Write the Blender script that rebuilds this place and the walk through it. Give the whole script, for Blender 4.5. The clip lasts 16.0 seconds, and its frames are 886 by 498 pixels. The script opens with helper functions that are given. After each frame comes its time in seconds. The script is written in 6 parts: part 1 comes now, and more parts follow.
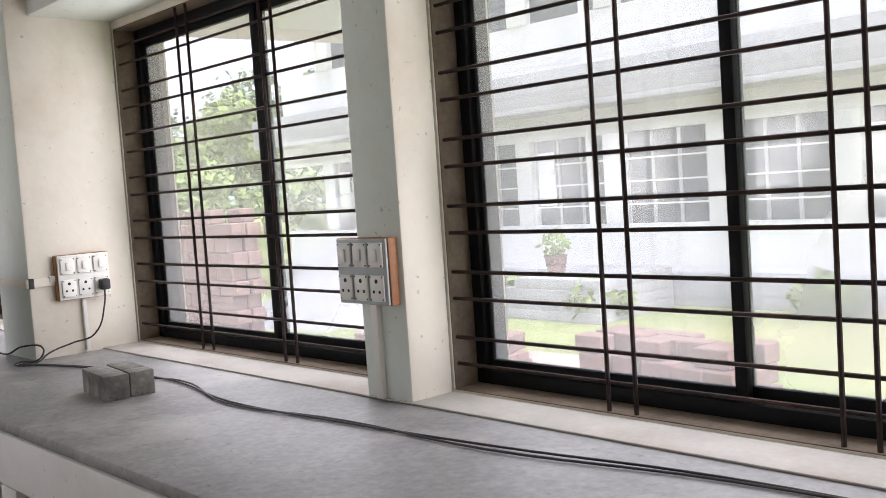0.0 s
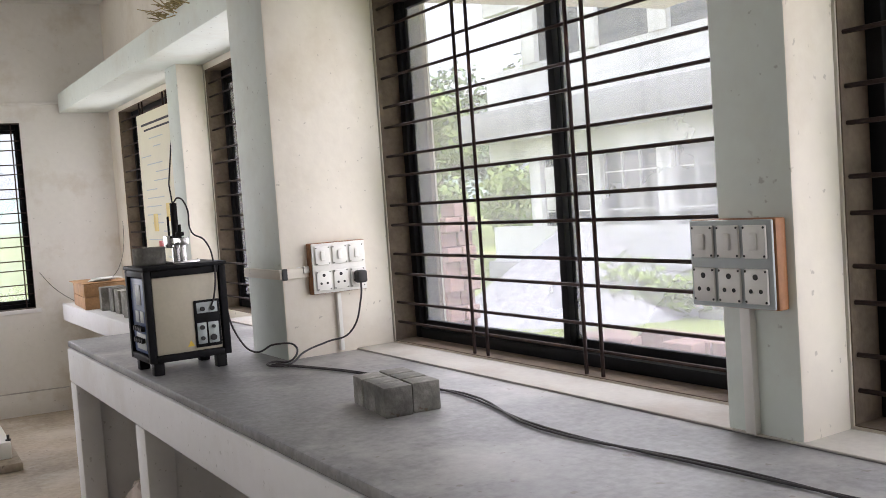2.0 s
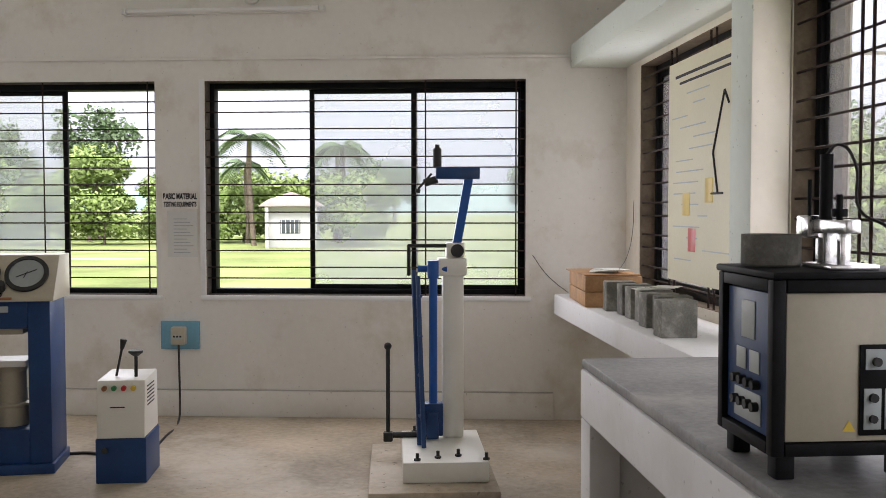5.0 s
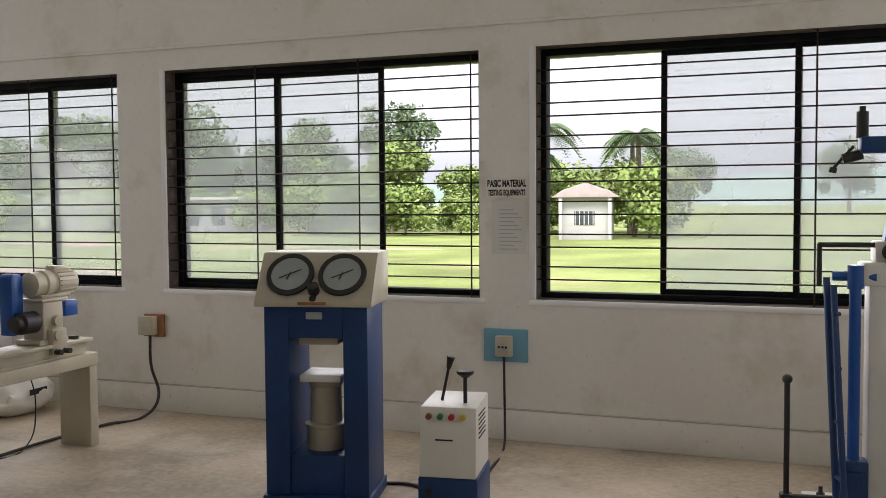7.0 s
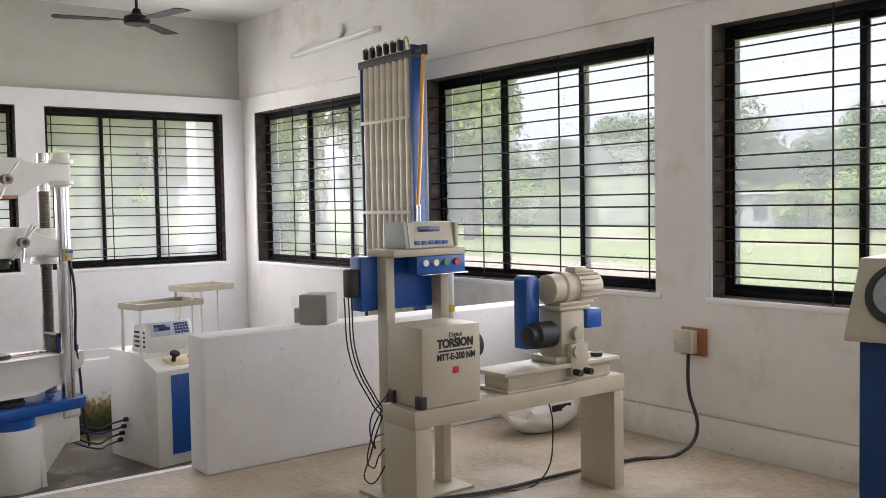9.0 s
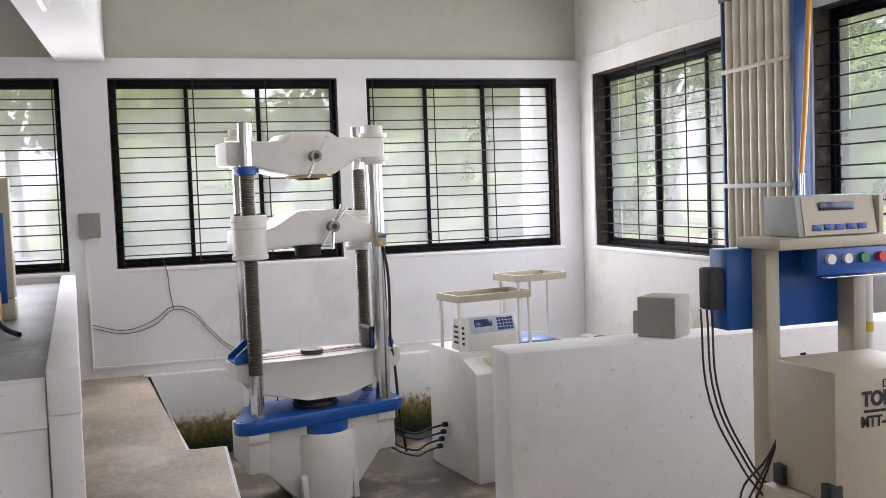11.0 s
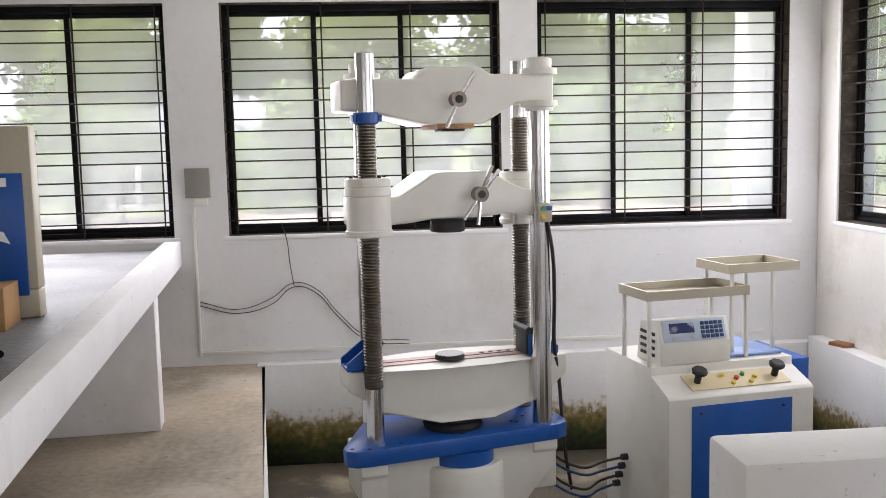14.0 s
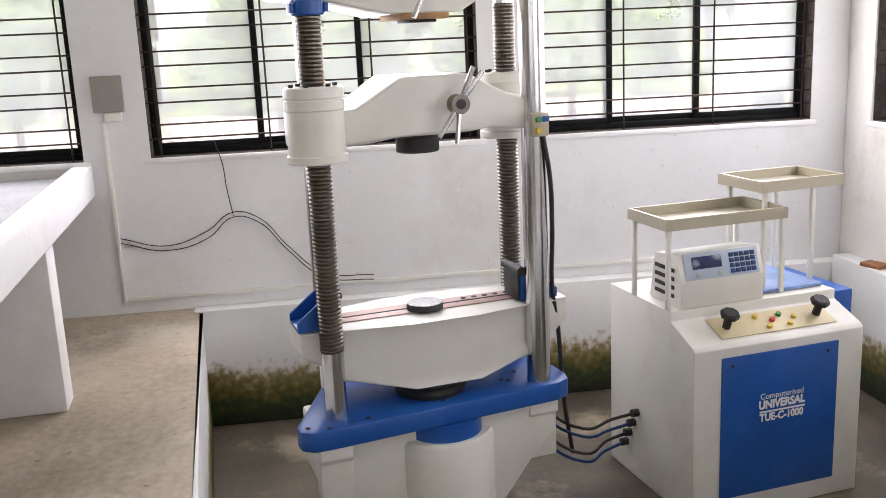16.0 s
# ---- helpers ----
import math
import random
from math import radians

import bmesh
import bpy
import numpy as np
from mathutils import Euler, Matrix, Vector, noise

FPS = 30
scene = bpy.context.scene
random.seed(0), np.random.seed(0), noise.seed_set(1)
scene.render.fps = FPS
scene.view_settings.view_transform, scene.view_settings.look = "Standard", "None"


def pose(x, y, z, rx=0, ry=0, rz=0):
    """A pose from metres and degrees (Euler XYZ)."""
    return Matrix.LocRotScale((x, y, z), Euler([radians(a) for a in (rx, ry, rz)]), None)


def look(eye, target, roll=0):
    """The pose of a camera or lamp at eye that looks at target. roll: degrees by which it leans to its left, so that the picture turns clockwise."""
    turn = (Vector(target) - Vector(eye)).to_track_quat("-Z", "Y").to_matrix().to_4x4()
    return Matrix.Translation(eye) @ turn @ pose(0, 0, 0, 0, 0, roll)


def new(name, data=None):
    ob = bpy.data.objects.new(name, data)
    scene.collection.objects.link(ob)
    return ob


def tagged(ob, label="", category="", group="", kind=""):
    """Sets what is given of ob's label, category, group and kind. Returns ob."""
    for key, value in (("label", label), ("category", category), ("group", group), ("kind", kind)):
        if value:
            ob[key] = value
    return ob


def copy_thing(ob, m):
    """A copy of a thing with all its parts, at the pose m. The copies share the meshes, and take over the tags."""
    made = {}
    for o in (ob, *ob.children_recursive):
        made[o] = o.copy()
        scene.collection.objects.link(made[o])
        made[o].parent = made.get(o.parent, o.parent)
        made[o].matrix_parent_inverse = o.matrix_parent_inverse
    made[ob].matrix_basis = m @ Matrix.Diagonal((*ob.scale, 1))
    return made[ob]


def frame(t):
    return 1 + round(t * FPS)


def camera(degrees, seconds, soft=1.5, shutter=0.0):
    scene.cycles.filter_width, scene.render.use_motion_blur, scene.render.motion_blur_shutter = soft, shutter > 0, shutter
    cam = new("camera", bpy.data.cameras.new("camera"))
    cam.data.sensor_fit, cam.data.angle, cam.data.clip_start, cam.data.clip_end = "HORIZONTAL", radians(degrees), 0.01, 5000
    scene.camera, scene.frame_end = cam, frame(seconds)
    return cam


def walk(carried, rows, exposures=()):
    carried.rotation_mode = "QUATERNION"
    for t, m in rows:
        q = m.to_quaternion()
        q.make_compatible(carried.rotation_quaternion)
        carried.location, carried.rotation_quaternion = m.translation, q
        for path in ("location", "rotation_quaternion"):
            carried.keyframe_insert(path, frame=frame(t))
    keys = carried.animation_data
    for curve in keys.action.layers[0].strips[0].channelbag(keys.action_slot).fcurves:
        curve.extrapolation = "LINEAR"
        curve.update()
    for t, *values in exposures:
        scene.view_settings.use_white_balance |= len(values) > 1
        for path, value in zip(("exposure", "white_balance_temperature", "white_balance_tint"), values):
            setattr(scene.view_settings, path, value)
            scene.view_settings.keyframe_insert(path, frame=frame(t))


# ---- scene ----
cam = camera(50.4, 16.0, soft=0.8)
PATH = [
    (0, (9.372, -8.091, 1.391), (10.546, -6.477, 1.26), -3.9),
    (0.5, (9.427, -8.052, 1.39), (10.495, -6.366, 1.265), -3.4),
    (1, (9.43, -7.885, 1.38), (10.422, -6.154, 1.263), -2.4),
    (1.5, (9.367, -7.683, 1.377), (10.303, -5.919, 1.259), -3.2),
    (2, (9.373, -7.401, 1.351), (10.2, -5.584, 1.244), -4.0),
    (2.5, (9.383, -7.104, 1.349), (10.091, -5.235, 1.258), -3.4),
    (3, (9.299, -6.832, 1.344), (9.937, -4.939, 1.253), -1.7),
    (3.4, (9.249, -6.705, 1.341), (9.78, -4.779, 1.246), -1.9),
    (3.5, (9.236, -6.626, 1.339), (9.725, -4.688, 1.242), -2.5),
    (4, (9.276, -6.312, 1.319), (9.507, -4.328, 1.232), -3.2),
    (4.2, (9.278, -6.224, 1.311), (9.438, -4.233, 1.224), -2.2),
    (6.3, (9.072, -5.088, 1.253), (8.594, -3.147, 1.185), 0.2),
    (6.5, (8.981, -5.002, 1.238), (8.453, -3.074, 1.17), 0.4),
    (7, (8.758, -4.851, 1.285), (8.066, -2.977, 1.186), -0.4),
    (7.5, (8.605, -4.582, 1.277), (7.64, -2.833, 1.183), -1.6),
    (8, (8.494, -4.239, 1.256), (7.263, -2.665, 1.176), -0.2),
    (8.5, (8.27, -4.094, 1.258), (6.899, -2.641, 1.165), 0.4),
    (9, (8.025, -3.899, 1.249), (6.445, -2.677, 1.154), -1.0),
    (9.5, (7.767, -3.707, 1.221), (6.025, -2.729, 1.139), 0.0),
    (10, (7.559, -3.674, 1.215), (5.742, -2.843, 1.12), 0.9),
    (10.2, (7.421, -3.601, 1.195), (5.575, -2.836, 1.096), 0.3),
    (12.3, (6.431, -2.893, 1.286), (4.453, -2.639, 1.131), -1.5),
    (12.5, (6.317, -2.87, 1.289), (4.333, -2.677, 1.131), -1.2),
    (13, (6.065, -2.878, 1.276), (4.079, -2.706, 1.111), -2.3),
    (13.5, (5.827, -2.803, 1.273), (3.842, -2.651, 1.084), -2.2),
    (14, (5.57, -2.845, 1.259), (3.59, -2.663, 1.042), -1.3),
    (14.5, (5.306, -2.815, 1.268), (3.334, -2.634, 0.988), -2.8),
    (15, (5.09, -2.758, 1.286), (3.125, -2.584, 0.953), -2.1),
    (15.5, (4.868, -2.808, 1.278), (2.916, -2.581, 0.907), -1.3),
    (16, (4.684, -2.793, 1.269), (2.749, -2.542, 0.832), -2.6),
]
walk(cam, [(t, look(eye, target, roll)) for t, eye, target, roll in PATH],
     exposures=[(0, 2.86, 6100, 17), (2.0, 2.82, 6100, 17), (4.2, 2.66, 6100, 17), (6.3, 2.18, 6350, 15), (7.2, 2.16, 6350, 15), (8.5, 2.5, 6250, 16), (10.2, 2.65, 6000, 17), (12.3, 2.78, 6100, 17), (14.5, 2.68, 6150, 16), (15.5, 2.64, 6150, 16), (16, 2.92, 6200, 17)])

# ---- light ----
world = bpy.data.worlds.new("sky")
scene.world = world
world.use_nodes = True
wn = world.node_tree
sky = wn.nodes.new("ShaderNodeTexSky")
sky.sky_type = "NISHITA"
sky.sun_disc = False
sky.sun_elevation = radians(55)
sky.sun_rotation = radians(200)
sky.dust_density = 6.0
sky.air_density = 1.5
soft_sky = wn.nodes.new("ShaderNodeHueSaturation")
soft_sky.inputs["Saturation"].default_value = 0.15
wn.links.new(sky.outputs[0], soft_sky.inputs["Color"])
cloud = wn.nodes.new("ShaderNodeMixRGB")
cloud.inputs[0].default_value = 0.55
cloud.inputs[2].default_value = (2.7, 2.8, 3.0, 1)
wn.links.new(soft_sky.outputs[0], cloud.inputs[1])
wn.links.new(cloud.outputs[0], wn.nodes["Background"].inputs[0])
wn.nodes["Background"].inputs[1].default_value = 0.11

sun_data = bpy.data.lights.new("sun", "SUN")
sun_data.energy = 0.8
sun_data.angle = radians(20)
sun_data.color = (1.0, 0.96, 0.9)
sun = new("sun", sun_data)
sun.matrix_world = pose(0, 0, 30, 35, 0, 200 - 180)

# wall A runs at a slant to the room: u along it from the corner, w inwards
SLANT = 7.4
WA = pose(10.121, -0.175, 0, 0, 0, SLANT - 90)          # local x = u, local y -> outwards of the room is +y
def a_pose(u, w, z, rz=0):
    return WA @ pose(u, -w, z, 0, 0, rz)


# window openings: spans along each wall
SILL, HEAD = 0.765, 2.1
WB = [(7.493, 9.487), (5.16, 7.178), (2.83, 4.805), (0.24, 2.2)]
WC = [(-1.747, -0.2), (-3.585, -1.97), (-5.55, -3.897)]
WALL_B = pose(0, 0, 0)                               # local x = x, outwards +y
WALL_C = pose(0, 0, 0, 0, 0, 90)                     # local x = world y, outwards -x
ASILL, AHEAD = 0.835, 2.13
WAU = [(5.90, 7.61), (4.00, 5.71), (2.07, 3.66), (0.11, 1.86)]


def sky_lamp(m, width, height, power):
    """Sky light entering by a window opening, set between the bars and the glass."""
    d = bpy.data.lights.new("window_light", "AREA")
    d.shape, d.size, d.size_y, d.energy, d.color = "RECTANGLE", width, height, power, LAMP_COLOUR
    o = new("window_light", d)
    o.matrix_world = m
LAMP_COLOUR = (1.0, 0.955, 0.935)
for wall, spans, y, z, power in ((WALL_B, WB, -0.005, 1.43, 3.7), (WALL_C, WC, -0.005, 1.43, 4.2), (WA, WAU, 0.01, 1.48, 1.9)):
    for a, b in spans:
        for dz in (-0.3, 0.3):
            sky_lamp(wall @ pose((a + b) / 2, y, z + dz, -82, 0, 0), b - a - 0.24, 0.58, power / 2)

# ---- materials ----
def mat(name, col, rough=0.6, metal=0.0, var=0.12, scale=3.0, fine=60.0, bump=0.05, stain=None, stain_amt=0.0, stain_scale=1.5,
        spec=0.5, coat=0.0, speck=0.0, speck_scale=16.0, vary=0.0):
    m = bpy.data.materials.new(name)
    m.use_nodes = True
    nt = m.node_tree
    p = nt.nodes["Principled BSDF"]
    tc = nt.nodes.new("ShaderNodeTexCoord")
    big = nt.nodes.new("ShaderNodeTexNoise")
    big.inputs["Scale"].default_value, big.inputs["Detail"].default_value = scale, 5
    sm = nt.nodes.new("ShaderNodeTexNoise")
    sm.inputs["Scale"].default_value, sm.inputs["Detail"].default_value = fine, 3
    for n in (big, sm):
        nt.links.new(tc.outputs["Object"], n.inputs["Vector"])
    add = nt.nodes.new("ShaderNodeMath")
    add.operation = "MULTIPLY_ADD"
    nt.links.new(sm.outputs[0], add.inputs[0])
    add.inputs[1].default_value = 0.4
    nt.links.new(big.outputs[0], add.inputs[2])
    ramp = nt.nodes.new("ShaderNodeValToRGB")
    ramp.color_ramp.elements[0].position, ramp.color_ramp.elements[1].position = 0.45, 0.95
    lo = [max(0, c * (1 - var)) for c in col]
    hi = [min(1, c * (1 + var)) for c in col]
    ramp.color_ramp.elements[0].color, ramp.color_ramp.elements[1].color = (*lo, 1), (*hi, 1)
    nt.links.new(add.outputs[0], ramp.inputs[0])
    out = ramp.outputs[0]
    if stain:
        sn = nt.nodes.new("ShaderNodeTexNoise")
        sn.inputs["Scale"].default_value, sn.inputs["Detail"].default_value, sn.inputs["Roughness"].default_value = stain_scale, 8, 0.65
        nt.links.new(tc.outputs["Object"], sn.inputs["Vector"])
        sr = nt.nodes.new("ShaderNodeValToRGB")
        sr.color_ramp.elements[0].position, sr.color_ramp.elements[1].position = 0.52, 0.72
        sr.color_ramp.elements[0].color, sr.color_ramp.elements[1].color = (0, 0, 0, 1), (stain_amt,) * 3 + (1,)
        nt.links.new(sn.outputs[0], sr.inputs[0])
        mx = nt.nodes.new("ShaderNodeMixRGB")
        nt.links.new(sr.outputs[0], mx.inputs[0])
        nt.links.new(out, mx.inputs[1])
        mx.inputs[2].default_value = (*stain, 1)
        out = mx.outputs[0]
    if speck:
        kn = nt.nodes.new("ShaderNodeTexNoise")
        kn.inputs["Scale"].default_value, kn.inputs["Detail"].default_value = speck_scale, 2
        nt.links.new(tc.outputs["Object"], kn.inputs["Vector"])
        kr = nt.nodes.new("ShaderNodeValToRGB")
        kr.color_ramp.elements[0].position, kr.color_ramp.elements[1].position = 0.69, 0.74
        kr.color_ramp.elements[0].color, kr.color_ramp.elements[1].color = (0, 0, 0, 1), (speck,) * 3 + (1,)
        nt.links.new(kn.outputs[0], kr.inputs[0])
        kx = nt.nodes.new("ShaderNodeMixRGB")
        nt.links.new(kr.outputs[0], kx.inputs[0])
        nt.links.new(out, kx.inputs[1])
        kx.inputs[2].default_value = (0.13, 0.10, 0.07, 1)
        out = kx.outputs[0]
    if vary:
        oi = nt.nodes.new("ShaderNodeObjectInfo")
        vr = nt.nodes.new("ShaderNodeMapRange")
        vr.inputs[3].default_value, vr.inputs[4].default_value = 1 - vary, 1 + vary
        nt.links.new(oi.outputs["Random"], vr.inputs[0])
        hv = nt.nodes.new("ShaderNodeHueSaturation")
        nt.links.new(vr.outputs[0], hv.inputs["Value"])
        nt.links.new(out, hv.inputs["Color"])
        out = hv.outputs[0]
    nt.links.new(out, p.inputs["Base Color"])
    p.inputs["Roughness"].default_value, p.inputs["Metallic"].default_value = rough, metal
    p.inputs["Specular IOR Level"].default_value = spec
    p.inputs["Coat Weight"].default_value = coat
    if bump:
        b = nt.nodes.new("ShaderNodeBump")
        b.inputs["Strength"].default_value, b.inputs["Distance"].default_value = min(1, bump * 6), 0.004
        nt.links.new(add.outputs[0], b.inputs["Height"])
        nt.links.new(b.outputs[0], p.inputs["Normal"])
    return m

M_WALL = mat("wall_paint", (0.80, 0.78, 0.73), 0.75, var=0.06, scale=1.2, fine=25, bump=0.06, stain=(0.52, 0.44, 0.31), stain_amt=0.7, stain_scale=1.9, speck=0.3, speck_scale=45)
M_WALLC = mat("wall_paint_cool", (0.80, 0.80, 0.80), 0.7, var=0.05, scale=1.2, fine=25, bump=0.06, stain=(0.58, 0.54, 0.47), stain_amt=0.5, stain_scale=1.3, speck=0.28, speck_scale=48)
# the green is light off the lawn, put into the paint's colour
M_GREENLIT = mat("green_lit_paint", (0.70, 0.755, 0.70), 0.65, var=0.06, scale=1.5, fine=25, bump=0.08, stain=(0.56, 0.52, 0.40), stain_amt=0.45, stain_scale=1.6, speck=0.35, speck_scale=42)
M_CREAM = mat("cream_paint", (0.78, 0.73, 0.63), 0.7, var=0.06, scale=1.5, fine=25, bump=0.1, stain=(0.56, 0.48, 0.34), stain_amt=0.5, stain_scale=2.0, speck=0.35, speck_scale=42)
M_GREYWALL = mat("grey_plaster", (0.52, 0.51, 0.45), 0.85, var=0.08, scale=1.5, fine=30, bump=0.06, stain=(0.36, 0.35, 0.28), stain_amt=0.5)
M_CEIL = mat("ceiling_paint", (0.76, 0.76, 0.71), 0.85, var=0.05, scale=1.0, fine=20, bump=0.04, stain=(0.55, 0.53, 0.43), stain_amt=0.4, stain_scale=0.8)
M_FLOOR = mat("cement_floor", (0.40, 0.335, 0.25), 0.6, var=0.42, scale=1.3, fine=30, bump=0.08, stain=(0.62, 0.57, 0.49), stain_amt=0.9, stain_scale=1.1, speck=0.6, speck_scale=26, spec=0.35)
M_BENCH = mat("cement_benchtop", (0.225, 0.225, 0.225), 0.5, var=0.5, scale=1.7, fine=60, bump=0.05, stain=(0.52, 0.50, 0.48), stain_amt=0.7, stain_scale=2.0, speck=0.5, speck_scale=36, spec=0.3)
M_DUSTY = mat("dusty_sill", (0.50, 0.48, 0.44), 0.7, var=0.15, scale=5, fine=60, bump=0.05, stain=(0.36, 0.25, 0.2), stain_amt=0.4, stain_scale=4)
M_CONC = mat("concrete_cube", (0.19, 0.185, 0.165), 0.9, var=0.35, scale=14, fine=120, bump=0.15, stain=(0.42, 0.41, 0.37), stain_amt=0.8, stain_scale=14, vary=0.3, speck=0.8, speck_scale=40)
M_BLACK = mat("black_frame", (0.008, 0.008, 0.009), 0.6, var=0.5, scale=8, bump=0.02, spec=0.15)
M_BAR = mat("rusty_bar", (0.03, 0.019, 0.017), 0.6, var=0.5, scale=20, bump=0.05, stain=(0.11, 0.045, 0.028), stain_amt=0.5, stain_scale=9, spec=0.15)
M_REVEAL = mat("raw_reveal", (0.085, 0.065, 0.055), 0.9, var=0.4, scale=10, bump=0.15, stain=(0.22, 0.19, 0.16), stain_amt=0.6, stain_scale=10)
M_RAW = mat("raw_brown_reveal", (0.17, 0.13, 0.095), 0.9, var=0.35, scale=10, bump=0.2, stain=(0.09, 0.05, 0.035), stain_amt=0.7, stain_scale=5)
M_MACH = mat("cream_machine_enamel", (0.46, 0.42, 0.32), 0.42, var=0.09, scale=5, fine=80, bump=0.02, stain=(0.5, 0.44, 0.32), stain_amt=0.3, stain_scale=6, spec=0.5)
M_UTM = mat("ivory_enamel", (0.76, 0.75, 0.69), 0.36, var=0.04, scale=4, fine=80, bump=0.02, stain=(0.55, 0.5, 0.4), stain_amt=0.3, stain_scale=5)
M_BLUE = mat("blue_enamel", (0.010, 0.085, 0.36), 0.35, var=0.15, scale=4, fine=60, bump=0.02, stain=(0.05, 0.12, 0.35), stain_amt=0.4, stain_scale=4)
M_NAVY = mat("dark_blue_enamel", (0.006, 0.042, 0.15), 0.42, var=0.2, scale=4, fine=60, bump=0.02, stain=(0.02, 0.06, 0.22), stain_amt=0.6, stain_scale=3)
M_STEEL = mat("bright_steel", (0.62, 0.62, 0.62), 0.2, 1.0, var=0.08, scale=10, bump=0.01)
M_OILY = mat("oily_screw_steel", (0.16, 0.145, 0.12), 0.34, 0.9, var=0.35, scale=5, bump=0.02, stain=(0.22, 0.11, 0.05), stain_amt=0.6, stain_scale=4)
M_DARK = mat("dark_rubber", (0.02, 0.02, 0.02), 0.6, var=0.3, scale=20, bump=0.03)
M_CABLE = mat("dark_cable", (0.022, 0.018, 0.02), 0.5, var=0.3, bump=0)
M_PLASTIC = mat("white_switch_plastic", (0.78, 0.77, 0.72), 0.35, var=0.04, bump=0.01)
M_GREYPL = mat("grey_switch_plate", (0.42, 0.46, 0.46), 0.45, var=0.08, bump=0.02)
M_WOOD = mat("pale_board_wood", (0.42, 0.24, 0.11), 0.65, var=0.3, scale=9, fine=80, bump=0.08)
M_WOOD2 = mat("brown_wood", (0.30, 0.13, 0.05), 0.55, var=0.3, scale=9, fine=80, bump=0.06)
M_CARD = mat("cardboard_brown", (0.36, 0.20, 0.08), 0.85, var=0.15, scale=6, bump=0.03)
M_PAPER = mat("paper", (0.70, 0.70, 0.66), 0.9, var=0.05, bump=0.01)
M_INK = mat("black_ink", (0.02, 0.02, 0.025), 0.7, var=0.1, bump=0)
M_WHITE = mat("white_lettering", (0.85, 0.85, 0.85), 0.6, var=0.02, bump=0)
M_RED = mat("red_button", (0.55, 0.03, 0.03), 0.35, var=0.1, bump=0)
M_GREEN = mat("green_button", (0.04, 0.25, 0.08), 0.35, var=0.1, bump=0)
M_YELLOW = mat("yellow_button", (0.7, 0.5, 0.06), 0.4, var=0.1, bump=0)
M_BRASS = mat("yellowed_tube", (0.50, 0.40, 0.2), 0.35, var=0.2, scale=10, bump=0.01)
M_TUBE = mat("clouded_tube", (0.60, 0.55, 0.44), 0.25, var=0.12, scale=12, bump=0.01)
M_LBLUE = mat("pale_blue_board", (0.16, 0.36, 0.48), 0.6, var=0.1, scale=5, bump=0.02)
M_SCREEN = mat("dark_screen", (0.03, 0.045, 0.12), 0.15, var=0.1, bump=0)
M_DIAL = mat("dial_face", (0.30, 0.33, 0.33), 0.3, var=0.1, bump=0)
def mossy_wall():
    m = mat("mossy_pit_plaster", (0.78, 0.78, 0.77), 0.8, var=0.06, scale=2, fine=30, bump=0.12)
    nt = m.node_tree
    p = nt.nodes["Principled BSDF"]
    base = p.inputs["Base Color"].links[0].from_socket
    tc = nt.nodes.new("ShaderNodeTexCoord")
    xyz = nt.nodes.new("ShaderNodeSeparateXYZ")
    nt.links.new(tc.outputs["Object"], xyz.inputs[0])
    hgt = xyz.outputs[2]
    for sc, amp in ((2.5, 0.20), (28.0, 0.22)):
        n = nt.nodes.new("ShaderNodeTexNoise")
        n.inputs["Scale"].default_value, n.inputs["Detail"].default_value = sc, 6
        nt.links.new(tc.outputs["Object"], n.inputs["Vector"])
        a = nt.nodes.new("ShaderNodeMath")
        a.operation = "MULTIPLY_ADD"
        a.inputs[1].default_value = amp
        nt.links.new(n.outputs[0], a.inputs[0])
        nt.links.new(hgt, a.inputs[2])
        hgt = a.outputs[0]
    mr = nt.nodes.new("ShaderNodeMapRange")
    mr.inputs[1].default_value, mr.inputs[2].default_value = -0.40, 0.05
    nt.links.new(hgt, mr.inputs[0])
    growth = nt.nodes.new("ShaderNodeValToRGB")
    el = growth.color_ramp.elements
    el[0].position, el[0].color = 0.0, (0.022, 0.022, 0.012, 1)
    el[1].position, el[1].color = 0.66, (0.40, 0.31, 0.17, 1)
    for pos, c in ((0.22, (0.035, 0.055, 0.016, 1)), (0.42, (0.15, 0.125, 0.035, 1))):
        e = el.new(pos)
        e.color = c
    nt.links.new(mr.outputs[0], growth.inputs[0])
    cover = nt.nodes.new("ShaderNodeValToRGB")
    cover.color_ramp.elements[0].position, cover.color_ramp.elements[0].color = 0.56, (1, 1, 1, 1)
    cover.color_ramp.elements[1].position, cover.color_ramp.elements[1].color = 0.72, (0, 0, 0, 1)
    nt.links.new(mr.outputs[0], cover.inputs[0])
    mx = nt.nodes.new("ShaderNodeMixRGB")
    nt.links.new(cover.outputs[0], mx.inputs[0])
    nt.links.new(base, mx.inputs[1])
    nt.links.new(growth.outputs[0], mx.inputs[2])
    nt.links.new(mx.outputs[0], p.inputs["Base Color"])
    return m
M_PITWALL = mossy_wall()
M_PITF = mat("pit_floor", (0.10, 0.085, 0.06), 0.5, var=0.4, scale=3, fine=40, bump=0.1, stain=(0.42, 0.36, 0.26), stain_amt=0.9, stain_scale=2.2)
M_GRASS = mat("lawn", (0.21, 0.25, 0.085), 0.95, var=0.35, scale=0.25, fine=6, bump=0.1, stain=(0.40, 0.34, 0.20), stain_amt=0.75, stain_scale=0.07, spec=0.1)
M_LEAF = mat("leaf_green", (0.12, 0.17, 0.085), 0.7, var=0.45, scale=0.7, fine=4, bump=0, spec=0.2)
